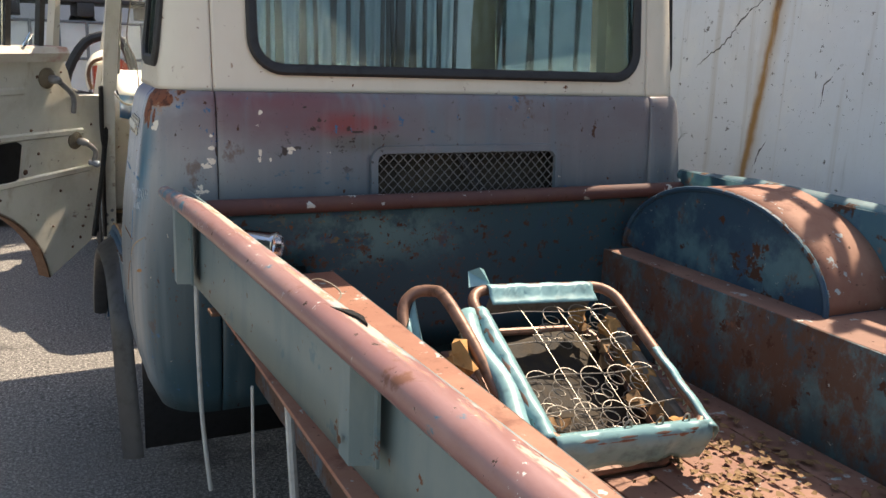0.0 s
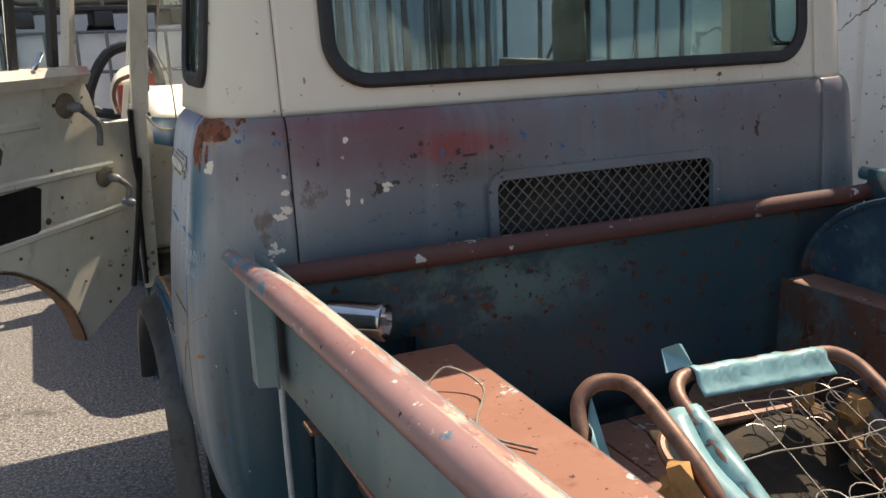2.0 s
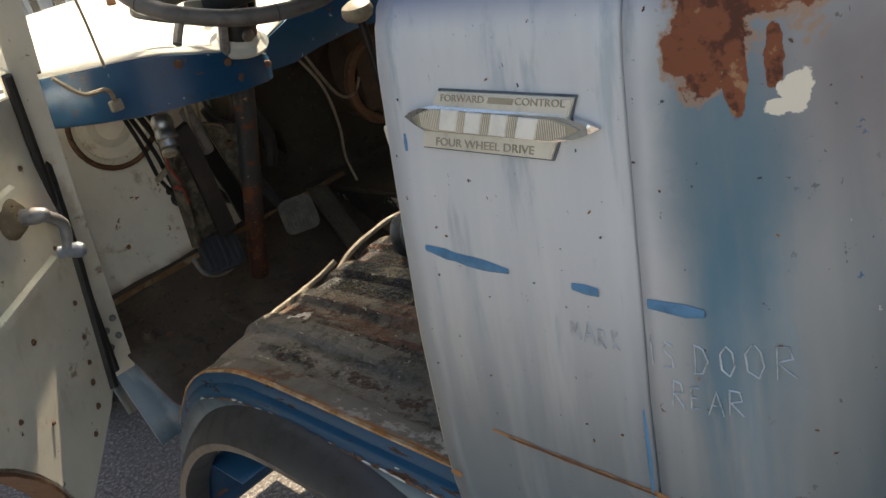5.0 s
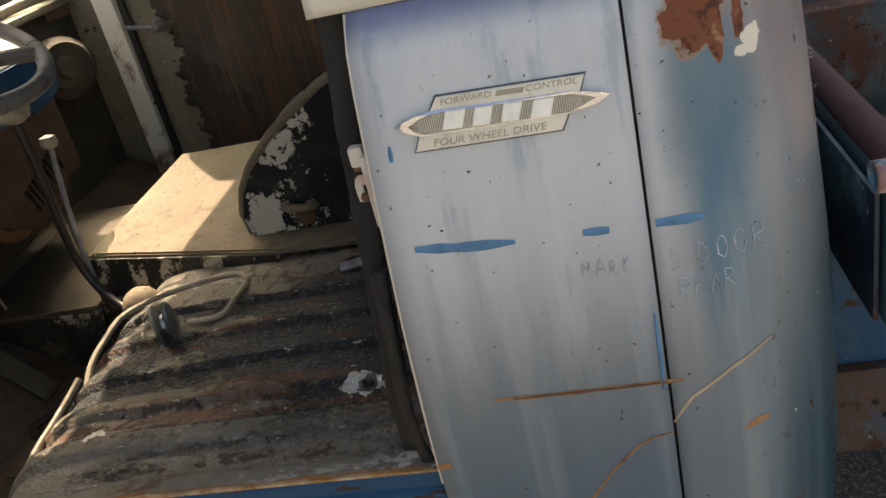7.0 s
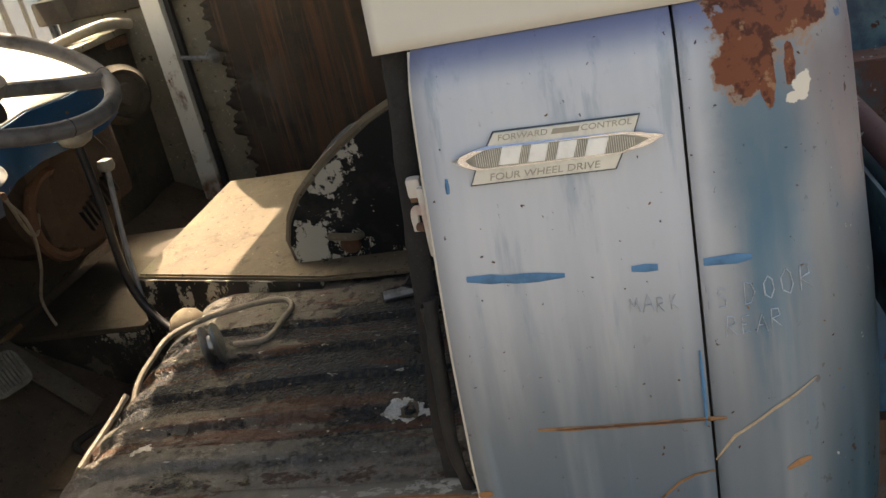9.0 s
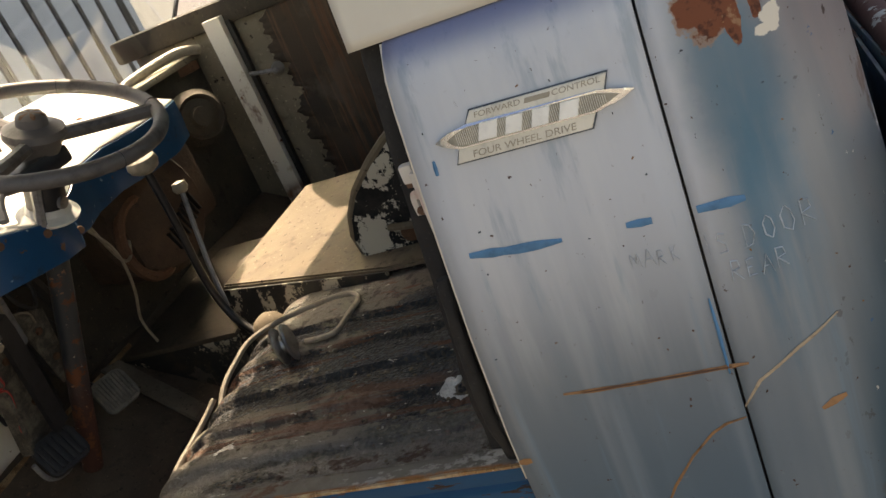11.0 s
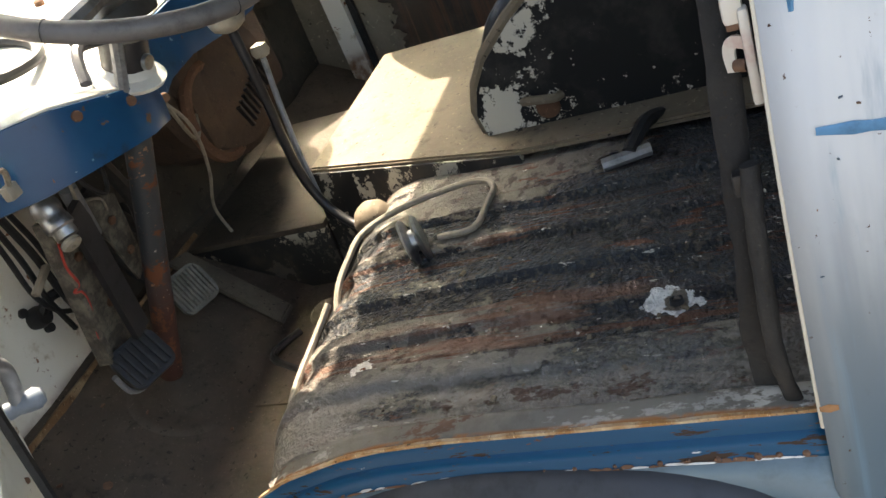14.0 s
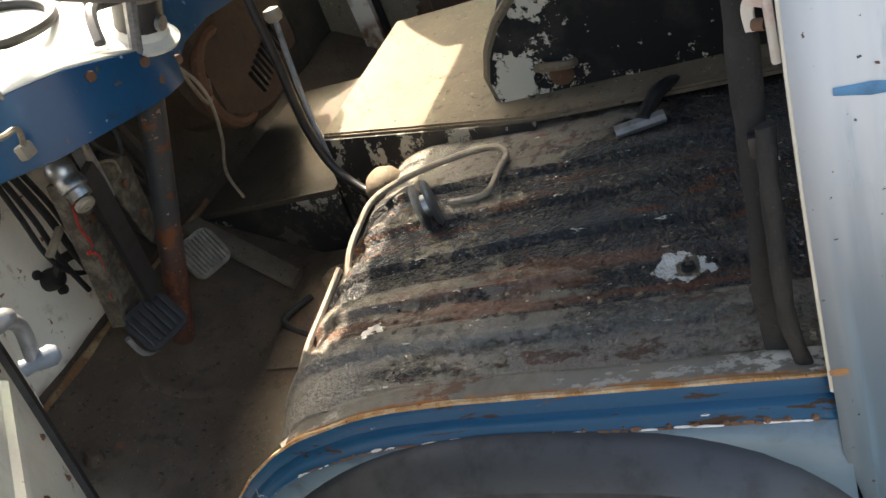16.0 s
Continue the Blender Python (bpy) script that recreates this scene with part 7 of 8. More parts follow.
# grommet and leads on the front wall
gr = part("wall_grommet", lathe((0.352, 1.722, 0.838), (0, -1, 0), [(0.050, 0), (0.048, 0.004), (0.043, 0.004), (0.041, 0.001), (0, 0.001)], 28), M_WHITEIN, truck)
part("connector", lathe((0.352, 1.722, 0.838), (0.1, -1, 0.1), [(0.020, 0), (0.021, 0.02), (0.017, 0.034), (0.008, 0.036), (0, 0.036)], 16), M_RUBBER, gr, "black rubber connector")
part("connector", lathe((0.338, 1.720, 0.862), (0.0, -1, 0.1), [(0.009, 0), (0.009, 0.012), (0, 0.014)], 12), M_RUBBER, gr)
part("connector", lathe((0.362, 1.720, 0.808), (0.0, -1, 0.1), [(0.009, 0), (0.009, 0.016), (0, 0.018)], 12), M_RUBBER, gr)
part("lead", tube(smooth_path([(0.352, 1.695, 0.842), (0.375, 1.680, 0.862), (0.41, 1.665, 0.850), (0.44, 1.655, 0.80), (0.50, 1.65, 0.775)], 5), 0.010, 8), M_RUBBER, gr)
cup = part("vent_cup", lathe((0.272, 1.724, 1.057), (0, -1, 0), [(0.122, 0), (0.120, 0.004), (0.112, 0.005), (0.106, 0.002), (0.100, 0.008), (0.092, 0.020), (0.080, 0.020), (0.074, 0.004), (0.060, 0.002), (0.052, 0.010), (0.034, 0.012), (0.030, 0.003), (0, 0.003)], 40), M_DOORIN, truck, "round pressed vent recess")
part("cup_rim", tube([(0.272 + 0.096 * math.cos(a), 1.703, 1.057 + 0.096 * math.sin(a)) for a in span(0, 2 * math.pi * 31 / 32, 31)], 0.006, 8, True), M_RUSTPART, cup)
part("wall_groove", box((0.363, 1.7205, 0.737), (0.15, 0.003, 0.004), 0.001), M_RUSTPART, truck)
rnd = random.Random(5)
for i in range(16):
    x, z, r_ = rnd.uniform(0.12, 0.42), rnd.uniform(0.70, 0.94), rnd.uniform(0.0015, 0.004)
    part("rust_blister", lathe((x, 1.7215, z), (0, -1, 0), [(r_ * 1.4, -0.001), (r_, 0.001), (0, 0.0015)], 8), M_RUSTPART, truck)
for pts, r_, m_ in (
        ([(0.247, 1.425, 1.04), (0.240, 1.44, 0.99), (0.262, 1.465, 0.945), (0.248, 1.468, 0.938), (0.262, 1.47, 0.928), (0.268, 1.48, 0.90), (0.262, 1.50, 0.84), (0.285, 1.53, 0.775)], 0.0024, M_REDWIRE),
        ([(0.247, 1.42, 1.05), (0.32, 1.43, 1.045), (0.38, 1.45, 1.02), (0.40, 1.47, 0.99)], 0.0022, M_WIRE),
        ([(0.30, 1.40, 1.10), (0.31, 1.43, 1.02), (0.34, 1.46, 1.0), (0.35, 1.45, 1.08)], 0.003, M_KNOB),
        ([(0.58, 1.45, 1.13), (0.63, 1.42, 1.02), (0.68, 1.47, 0.90), (0.715, 1.535, 0.80), (0.73, 1.54, 0.727)], 0.0035, M_WIRE),
        ([(0.62, 1.44, 1.10), (0.72, 1.50, 0.96), (0.80, 1.54, 0.93), (0.86, 1.56, 0.98)], 0.004, M_WIRE),
        ([(0.055, 1.30, 1.24), (0.09, 1.30, 1.20), (0.135, 1.31, 1.19), (0.15, 1.335, 1.16)], 0.004, M_WIRE),
        ([(0.12, 1.18, 1.78), (0.125, 1.22, 1.62), (0.11, 1.30, 1.45), (0.14, 1.30, 1.36), (0.149, 1.315, 1.225)], 0.0025, M_WIRE),
        ([(1.05, 1.70, 1.235), (0.98, 1.74, 1.28), (0.93, 1.72, 1.245), (0.90, 1.66, 1.235)], 0.003, M_WIRE)):
    part("loose_wire", tube(smooth_path(pts, 6), r_, 6), m_, truck)
part("wire_plug", box((0.15, 1.336, 1.156), (0.022, 0.014, 0.020), 0.004), M_KNOB, truck)

# cable and lever stub over the seat base
part("seat_cable", tube(smooth_path([(0.325, 1.125, 0.75), (0.375, 1.132, 0.772), (0.43, 1.130, 0.785), (0.50, 1.118, 0.795), (0.551, 1.061, 0.798), (0.584, 0.974, 0.800), (0.587, 0.919, 0.800), (0.555, 0.892, 0.800), (0.512, 0.895, 0.800), (0.444, 0.904, 0.800), (0.432, 0.96, 0.802)], 6), 0.0056, 8), M_WIRE, truck, "grey cable draped over the seat base")
part("cable_fray", tube(smooth_path([(0.33, 1.126, 0.752), (0.31, 1.128, 0.735), (0.30, 1.128, 0.70)], 4), 0.004, 6), M_WIRE, truck)
part("cable_fray", tube(smooth_path([(0.345, 1.130, 0.758), (0.335, 1.135, 0.735), (0.328, 1.136, 0.715)], 4), 0.003, 6), M_WIRE, truck)
part("cable_disc", lathe((0.415, 0.990, 0.815), (0.35, -0.90, 0.10), [(0.012, -0.016), (0.036, -0.014), (0.038, -0.010), (0.034, -0.006), (0.018, -0.004), (0.018, 0.004), (0.034, 0.006), (0.038, 0.010), (0.034, 0.014), (0, 0.014)], 24), M_STEEL, truck, "bright metal cable end disc")
part("lever_boot", lathe((0.640, 1.165, 0.735), (-0.25, 0.3, 1), [(0.040, -0.05), (0.042, -0.01), (0.036, 0.018), (0.022, 0.034), (0, 0.038)], 18), M_DUSTTOP, truck, "dusty tan lever boot")
part("boot_bolt", lathe((0.585, 1.135, 0.728), (-0.7, 0.5, 0.4), [(0.011, 0), (0.011, 0.014), (0.006, 0.016), (0, 0.016)], 6), M_STEEL, truck)
# things lying on the floor
TOE = (0, -0.48, 0.877)
part("floor_bolt", lathe((0.110, 1.582, floor_z(1.582)), TOE, [(0.018, 0), (0.017, 0.006), (0.012, 0.018), (0.010, 0.024), (0, 0.024)], 14), M_CABFLOOR, truck)
part("floor_bolt", lathe((0.148, 1.560, floor_z(1.560)), TOE, [(0.009, 0), (0.008, 0.006), (0, 0.007)], 8), M_RUSTPART, truck)
rnd = random.Random(17)
for x, y, r_ in ((0.276, 1.480, 0.012), (0.262, 1.486, 0.008), (0.290, 1.470, 0.007), (0.19, 1.487, 0.009), (0.178, 1.494, 0.006), (0.205, 1.480, 0.005), (0.268, 1.356, 0.005)):
    ring = [(r_ * rnd.uniform(0.5, 1.3) * math.cos(a), r_ * rnd.uniform(0.5, 1.3) * math.sin(a)) for a in span(0, 2 * math.pi * 9 / 10, 9)]
    part("rust_hole", extrude(ring, lambda p, q, d: (x + p, y + q, floor_z(y + q) + 0.003 + d), 0.0012), M_VOID, truck)
for i in range(60):
    x, y, s_ = rnd.uniform(0.10, 0.55), rnd.uniform(1.28, 1.66), rnd.uniform(0.002, 0.007)
    part("floor_crumb", box((x, y, floor_z(y) + 0.004), (s_ * 1.5, s_, s_ * 0.5), 0.0, Matrix.Rotation(rnd.uniform(0, 3), 3, 'Z')), rnd.choice([M_CABFLOOR, M_TUNNEL, M_RUSTPART]), truck, smooth=0)
part("floor_flap", solid([(0.367, 1.401, 0.558), (0.464, 1.421, 0.560), (0.484, 1.346, 0.556), (0.366, 1.327, 0.556)], [(0, 1, 2, 3)]), M_CABFLOOR, truck, smooth=0, thick=0.004)
part("floor_cable", tube(smooth_path([(0.56, 1.38, 0.57), (0.50, 1.42, 0.565), (0.46, 1.36, 0.56), (0.43, 1.28, 0.56)], 6), 0.008, 8), M_RUBBER, truck)
part("floor_lamp_rim", lathe((0.60, 1.33, 0.57), (-0.2, 0, 1), [(0.035, 0), (0.038, 0.008), (0.03, 0.014), (0, 0.012)], 18), M_CABFLOOR, truck)

# ---------------- cargo bed ----------------
YB, YR = -0.055, -2.15
ZR = 1.096
part("bed_front_panel", grid(lambda x, z: (x, YB - 0.006 * math.sin(6 * x) * math.sin(8 * z), z), span(0.10, 1.72, 36), [0.58, 0.66, 0.74, 0.80, 0.862, 0.92, 0.98, 1.035], lambda x, z: z > 0.862 or x > 0.43), M_BEDFRONT, truck, "teal bed headboard with flaking paint", thick=0.006)
part("front_rail", tube([(0.105, YB - 0.022, 1.038), (0.9, YB - 0.022, 1.034), (1.70, YB - 0.022, 1.036)], 0.022, 14), M_PIPE2, truck, "rusty round headboard rail")
# added plate: its near-black colour paints in the headboard's shaded front
part("headboard_shade", box((0.91, YB + 0.012, 0.945), (1.60, 0.006, 0.16), 0.002), M_HEADSHADE, truck, "blue-black plate for the shaded front side of the headboard")
for n, x0, x1, k in (("side_rail", 0.0525, 0.150, 1), ("side_rail", W - 0.066, W - 0.074, -1)):
    def rail_pt(y, a):
        """Round outside, drawn out to a flat lip on the inside."""
        f = max(0.0, min(1.0, (-0.06 - y) / 0.30))
        r = 0.017 + 0.007 * f
        inner = math.cos(a) * k > 0.05
        x = x0 + (x1 - x0) * (y / YR) + 1.05 * r * math.cos(a) + (k * 0.017 * f if inner else 0.0)
        z = ZR - 0.021 + 0.012 * f + r * math.sin(a) - (0.005 * f if inner else 0.0)
        return (x, y, z + (0.0006 * math.sin(43 * y) if inner else 0.0))
    part(n, grid(rail_pt, [-0.020, -0.026, -0.06, -0.09, -0.14, -0.2, -0.28] + span(-0.36, YR, 60), span(0, 2 * math.pi, 20)), M_PIPE if k > 0 else M_BED, truck, "rolled bed rail with worn primer-red paint" if k > 0 else "rolled bed rail in flaking blue", thick=0.003)
    xo = x0 + k * 0.03
    xp = x1 + k * 0.03
    part("bed_side_panel", grid(lambda u, z: (xo + (xp - xo) * u + k * 0.012, YB - 0.02 + (YR - YB) * u, z), [0, 0.3, 0.6, 1], [0.865, 0.95, ZR]), M_GREYGREEN if k > 0 else M_BED, truck, "pale grey-green outer bed side" if k > 0 else "", thick=0.005)
    inner = 0.468 if k > 0 else 1.38
    part("side_box_top", box(((inner + xo + k * 0.03) / 2, (YB + YR) / 2 - 0.03, 0.857), (abs(inner - xo) - 0.03, abs(YR - YB) - 0.10, 0.010), 0.004), M_RUSTTOP if k > 0 else M_FLOORBED, truck, "rust-red top of the side box")
    part("side_box_face", box((inner, (YB + YR) / 2 - 0.02, 0.71), (0.008, abs(YR - YB) - 0.08, 0.30), 0.003), M_BEDBROWN, truck, "rust-streaked blue side box")


tear = [(-0.012, 0.0), (-0.004, 0.03), (0.001, 0.06), (0.0, 0.095), (0.006, 0.06), (0.004, 0.03)]
part("rail_tear", extrude([(a * 1.6, b) for a, b in tear], lambda a, b, d: (0.124 + a + 0.08 * b, -1.19 - b, ZR + 0.0105 + d), 0.004), M_VOID, truck, "dark tear in the rail's edge")


def wheelhouse(x_in, x_out, k):
    y0, r = -0.50, 0.40
    arc = [(y0 + r * math.cos(a), 0.86 + 0.245 * math.sin(a)) for a in span(0, math.pi, 28)]
    w = part("wheelhouse", extrude(arc, lambda y, z, d: (x_in + k * d, y, z), abs(x_out - x_in)), M_BEDRUST, truck, "half-round wheelhouse in rusty blue", smooth=30)
    part("wheelhouse_top", grid(lambda i, v: (x_in + (x_out - x_in) * v, arc[int(i)][0] + 0.0 * v, arc[int(i)][1] + 0.004), range(29), span(0, 1, 3)), M_RUSTTOP, w, "primer-red curved top", thick=0.003)
    part("seam_lip", tube([(x_in - k * 0.003, y, z) for y, z in arc], 0.008, 8), M_BEDRUST, w)


wheelhouse(1.47, 1.73, 1)
# floor of pressed strips
for i in range(8):
    x = 0.472 + (i + 0.5) * 0.113
    part("floor_strip", box((x, (YB + YR) / 2 - 0.02, 0.568), (0.1095, abs(YR - YB) - 0.06, 0.02), 0.006), M_FLOORBED, truck)
part("floor_backing", box((0.905, (YB + YR) / 2 - 0.02, 0.548), (0.96, abs(YR - YB) - 0.05, 0.012)), M_BLACKPAINT, truck)
part("tailgate", box((0.905, YR, 0.80), (1.62, 0.03, 0.50), 0.008), M_BED, truck)


def stake_pocket(y, zl):
    """A pressed channel that carries the rail."""
    x = 0.066 - 0.0453 * y
    prof = [(-0.042, 0.0), (-0.030, 0.0), (-0.020, -0.030), (0.020, -0.030), (0.030, 0.0), (0.042, 0.0), (0.042, 0.005), (-0.042, 0.005)]
    b = part("stake_pocket", add_sweep(bmesh.new(), [(x, y, ZR - 0.02), (x, y, zl)], [(a, c) for a, c in prof], False, (1, 0, 0)), M_GREYGREEN, truck, smooth=20)
    part("bolt_hole", lathe((x - 0.036, y, zl + 0.03), (-1, 0, 0), [(0.006, 0), (0.005, 0.0015), (0.003, -0.001), (0, -0.001)], 12), M_RUSTPART, b)


for y, zl in ((-0.205, 0.885), (-1.30, 0.930)):
    stake_pocket(y, zl)
part("bracket_tab", box((0.13, -0.33, 0.84), (0.06, 0.05, 0.008), 0.002), M_RUSTPART, truck)
part("filler_neck", lathe((0.215, -0.12, 0.955), (0.75, -0.66, 0.0), [(0.036, 0), (0.036, 0.10), (0.038, 0.103), (0.038, 0.112), (0.033, 0.114), (0.031, 0.09), (0, 0.09)], 24), M_CHROME, truck, "chromed filler neck poking over the side box")
part("loose_wire", tube(smooth_path([(0.30, -0.36, 0.872), (0.36, -0.33, 0.900), (0.40, -0.40, 0.880), (0.33, -0.52, 0.868), (0.38, -0.62, 0.868)], 6), 0.0022, 6), M_WIRE, truck)
# hoses, frame and rear wheel under the bed
part("drain_hose", tube(smooth_path([(0.10, -0.16, 0.86), (0.10, -0.165, 0.70), (0.105, -0.17, 0.50), (0.12, -0.18, 0.30)], 6), 0.006, 8), M_STRAP, truck)
part("drain_hose", tube(smooth_path([(0.20, -0.64, 0.84), (0.20, -0.66, 0.70), (0.20, -0.70, 0.52), (0.21, -0.72, 0.30)], 6), 0.010, 8), M_STRAP, truck)
part("loose_wire", tube(smooth_path([(0.09, -0.80, 0.84), (0.09, -0.81, 0.6), (0.10, -0.83, 0.3), (0.12, -0.84, 0.02)], 5), 0.003, 6), M_STRAP, truck)
for x in (0.50, 1.31):
    part("chassis_rail", box((x, -0.15, 0.44), (0.07, 4.0, 0.13), 0.006), M_BLACKPAINT, truck)
part("inner_skirt", box((0.31, -0.55, 0.755), (0.016, 1.06, 0.20), 0.004), M_SKIRT, truck, "bright blue inner side of the bed")
sill = part("bed_sill", box((0.30, -0.55, 0.585), (0.035, 1.10, 0.15), 0.006), M_SILLRUST, truck, "rusty bed sill with bolt holes")
for y, z in ((-0.10, 0.60), (-0.125, 0.60), (-0.115, 0.575), (-0.40, 0.59)):
    part("bolt_hole", lathe((0.2825, y, z), (-1, 0, 0), [(0.006, 0), (0.005, 0.0015), (0, 0.0008)], 10), M_BLACKPAINT, sill)
for x in (0.16, 1.47):
    for y in (-1.45,):
        w = part("rear_wheel", lathe((x, y, 0.36), (1, 0, 0), [(0.20, 0.02), (0.30, 0.0), (0.345, 0.02), (0.36, 0.05), (0.36, 0.13), (0.345, 0.16), (0.30, 0.18), (0.20, 0.16)], 36), M_RUBBER, truck)
        part("rim", lathe((x + 0.04, y, 0.36), (1, 0, 0), [(0, 0.02), (0.08, 0.0), (0.19, 0.02), (0.20, 0.0), (0.20, 0.1)], 28), M_GREYMETAL, w)
part("rear_fender", grid(lambda a, x: (x, -1.45 + 0.47 * math.cos(a), 0.36 + 0.47 * math.sin(a)), span(0.15, math.pi - 0.15, 16), [0.10, 0.13, 0.34]), M_GREYGREEN, truck, "pale rounded rear mudguard", thick=0.01)
for x in (0.36, 1.45):
    st_ = part("axle_stand", lathe((x, 1.0, 0.0), (0, 0, 1), [(0.12, 0), (0.12, 0.02), (0.03, 0.05), (0.03, 0.36), (0.05, 0.38), (0, 0.38)], 12), M_RUSTPART, truck)

# ---------------- badge, marks and chalk on the door post panel ----------------
def post_pt(y, z, out=0.0):
    """A point on the side skin at y, z."""
    s = S_SIDE + y - R if y > R else S_ARC + R * math.acos(max(-1, min(1, (R - y) / R)))
    return Vector(low_skin(s, z, out))


def skin_frame(y, z):
    o = post_pt(y, z)
    a = (post_pt(y - 0.02, z) - post_pt(y + 0.02, z)).normalized()
    b = (post_pt(y, z + 0.02) - post_pt(y, z - 0.02)).normalized()
    n = a.cross(b).normalized()
    if n.x > 0:
        n = -n
    return o, a, b, n


BO, BA, BB, BN = skin_frame(0.318, 1.2175)


def on_badge(a, b, d=0.0):
    return BO + BA * a + BB * b + BN * (0.002 + d * 0.8)


plate = [(-0.0894, -0.0251), (0.0527, -0.0273), (0.0607, -0.0125), (0.0726, 0.0035), (0.0800, 0.0205), (-0.0596, 0.0237), (-0.0680, 0.0110), (-0.0825, -0.0108)]
badge = part("badge", extrude(plate, on_badge, 0.0045, 0.0012), M_BADGE, post_panel, "aged metal maker badge with ivory lettering", smooth=20)
# oversize dark plate: dirt outline with the badge's contact shadow coloured in
part("badge_shadow_line", extrude([(a * 1.022, b * 1.07) for a, b in plate], lambda a, b, d: on_badge(a, b, d - 0.002), 0.0016), M_GRIMESHADE, badge)
spear = [(-0.1053, 0.0012), (-0.096, 0.0055), (-0.083, 0.0095), (-0.0672, 0.0122), (0.067, 0.0074), (0.080, 0.0050), (0.092, 0.0018), (0.1015, -0.0013), (0.092, -0.0056), (0.080, -0.0094), (0.062, -0.0130), (-0.0815, -0.0106), (-0.094, -0.0058)]
part("badge_spear", extrude(spear, lambda a, b, d: on_badge(a, b, d), 0.0085, 0.0030), M_CHROME, badge, "chrome spear tips", smooth=50)
field = [(-0.0910, 0.0012), (-0.079, 0.0066), (-0.066, 0.0098), (0.064, 0.0053), (0.078, 0.0018), (0.0869, -0.0018), (0.076, -0.0062), (0.06, -0.0110), (-0.076, -0.0089), (-0.0860, -0.0044)]
part("badge_field", extrude(field, lambda a, b, d: on_badge(a, b, d + 0.0085), 0.0012), M_BADGEDARK, badge)
bm = bmesh.new()
for i in range(72):
    a = -0.080 + i * 0.00216
    lo, hi = -0.0086 - 0.012 * (a + 0.076) / 0.8, 0.0094 - 0.035 * (a + 0.066)
    if a > 0.060:
        hi, lo = hi - 0.25 * (a - 0.060), lo + 0.35 * (a - 0.060)
    if a < -0.066:
        hi, lo = hi - 0.30 * (-0.066 - a), lo + 0.2 * (-0.066 - a)
    q = [on_badge(a + e, b, 0.0098 + dd) for e, b, dd in ((-0.0004, lo, 0), (0.0004, lo, 0), (0.0004, hi, 0), (-0.0004, hi, 0), (0.0, lo, 0.0006), (0.0, hi, 0.0006))]
    v = [bm.verts.new(p) for p in q]
    for f_ in ((0, 4, 5, 3), (4, 1, 2, 5)):
        bm.faces.new([v[k] for k in f_])
part("badge_ribbing", bm, M_BADGE, badge, "fine upright ribbing behind the emblem", smooth=0)
BM = Matrix((BA, BB, BN)).transposed().to_4x4()
for a0, a1, b0, b1 in ((-0.0585, -0.0390, -0.0072, 0.0100), (-0.0300, -0.0130, -0.0084, 0.0086), (-0.0028, 0.0145, -0.0092, 0.0076), (0.0250, 0.0440, -0.0102, 0.0062)):
    out = [(a0, b0), (a1, b0 - 0.0006), (a1 + 0.0062, b1 - 0.0006), (a0 + 0.0062, b1)]
    part("emblem_bar", extrude(out, lambda p, q, d: on_badge(p, q, d + 0.0098), 0.0022, 0.0006), M_BADGELETTER, badge, smooth=20)
part("model_bar", extrude([(-0.004, 0.0150), (0.022, 0.0142), (0.0245, 0.0192), (-0.0015, 0.0200)], lambda p, q, d: on_badge(p, q, d + 0.0045), 0.0005), M_BADGETEXT, badge, smooth=0)
for text, a, b, size, sx in (("FOUR WHEEL DRIVE", -0.0155, -0.0203, 0.0098, 1.22), ("FORWARD", -0.0315, 0.0180, 0.0082, 1.22), ("CONTROL", 0.0490, 0.0165, 0.0082, 1.22)):
    lean = Matrix(((sx, 0.22, 0, 0), (-0.018, 1, 0, 0), (0, 0, 1, 0), (0, 0, 0, 1)))
    lettering("badge_lettering", text, size, Matrix.Translation(on_badge(a, b, 0.0047)) @ BM @ lean, M_BADGETEXT, badge, 0.0005)


def strip(pts, wide, material, name, label="", out=0.0006):
    """A thin mark laid on the side skin through (y, z) points, tapering at both ends."""
    p = []
    for (y0, z0), (y1, z1) in zip(pts, pts[1:]):
        n = max(2, int(math.hypot(y1 - y0, z1 - z0) / 0.012))
        p += [(y0 + (y1 - y0) * i / n, z0 + (z1 - z0) * i / n) for i in range(n)]
    p.append(pts[-1])
    bm = bmesh.new()
    rows = []
    for i, (y, z) in enumerate(p):
        a, b = p[max(0, i - 1)], p[min(len(p) - 1, i + 1)]
        t = Vector((b[0] - a[0], b[1] - a[1])).normalized()
        w = wide * (0.55 + 0.45 * min(1, i / 2, (len(p) - 1 - i) / 2)) * (0.8 + 0.4 * random.random()) / 2
        rows.append([bm.verts.new(post_pt(y - t.y * k * w, z + t.x * k * w, out + (0.0012 if k == 0 else 0.0))) for k in (-1, 0, 1)])
    for a, b in zip(rows, rows[1:]):
        for j in (0, 1):
            bm.faces.new((a[j], b[j], b[j + 1], a[j + 1]))
    return part(name, bm, material, post_panel, label)


strip([(0.431, 1.093), (0.38, 1.088), (0.329, 1.086)], 0.0095, M_BLUEMARK, "paint_mark", "blue brushed paint mark")
strip([(0.262, 1.085), (0.236, 1.084)], 0.011, M_BLUEMARK, "paint_mark")
strip([(0.192, 1.084), (0.145, 1.084)], 0.012, M_BLUEMARK, "paint_mark")
strip([(0.434, 1.186), (0.433, 1.202)], 0.006, M_BLUEMARK, "paint_mark")
strip([(0.383, 0.909), (0.35, 0.9075), (0.307, 0.907), (0.25, 0.9075), (0.201, 0.908), (0.183, 0.908)], 0.0050, M_SCRATCH, "scratch", "rusty scratch")
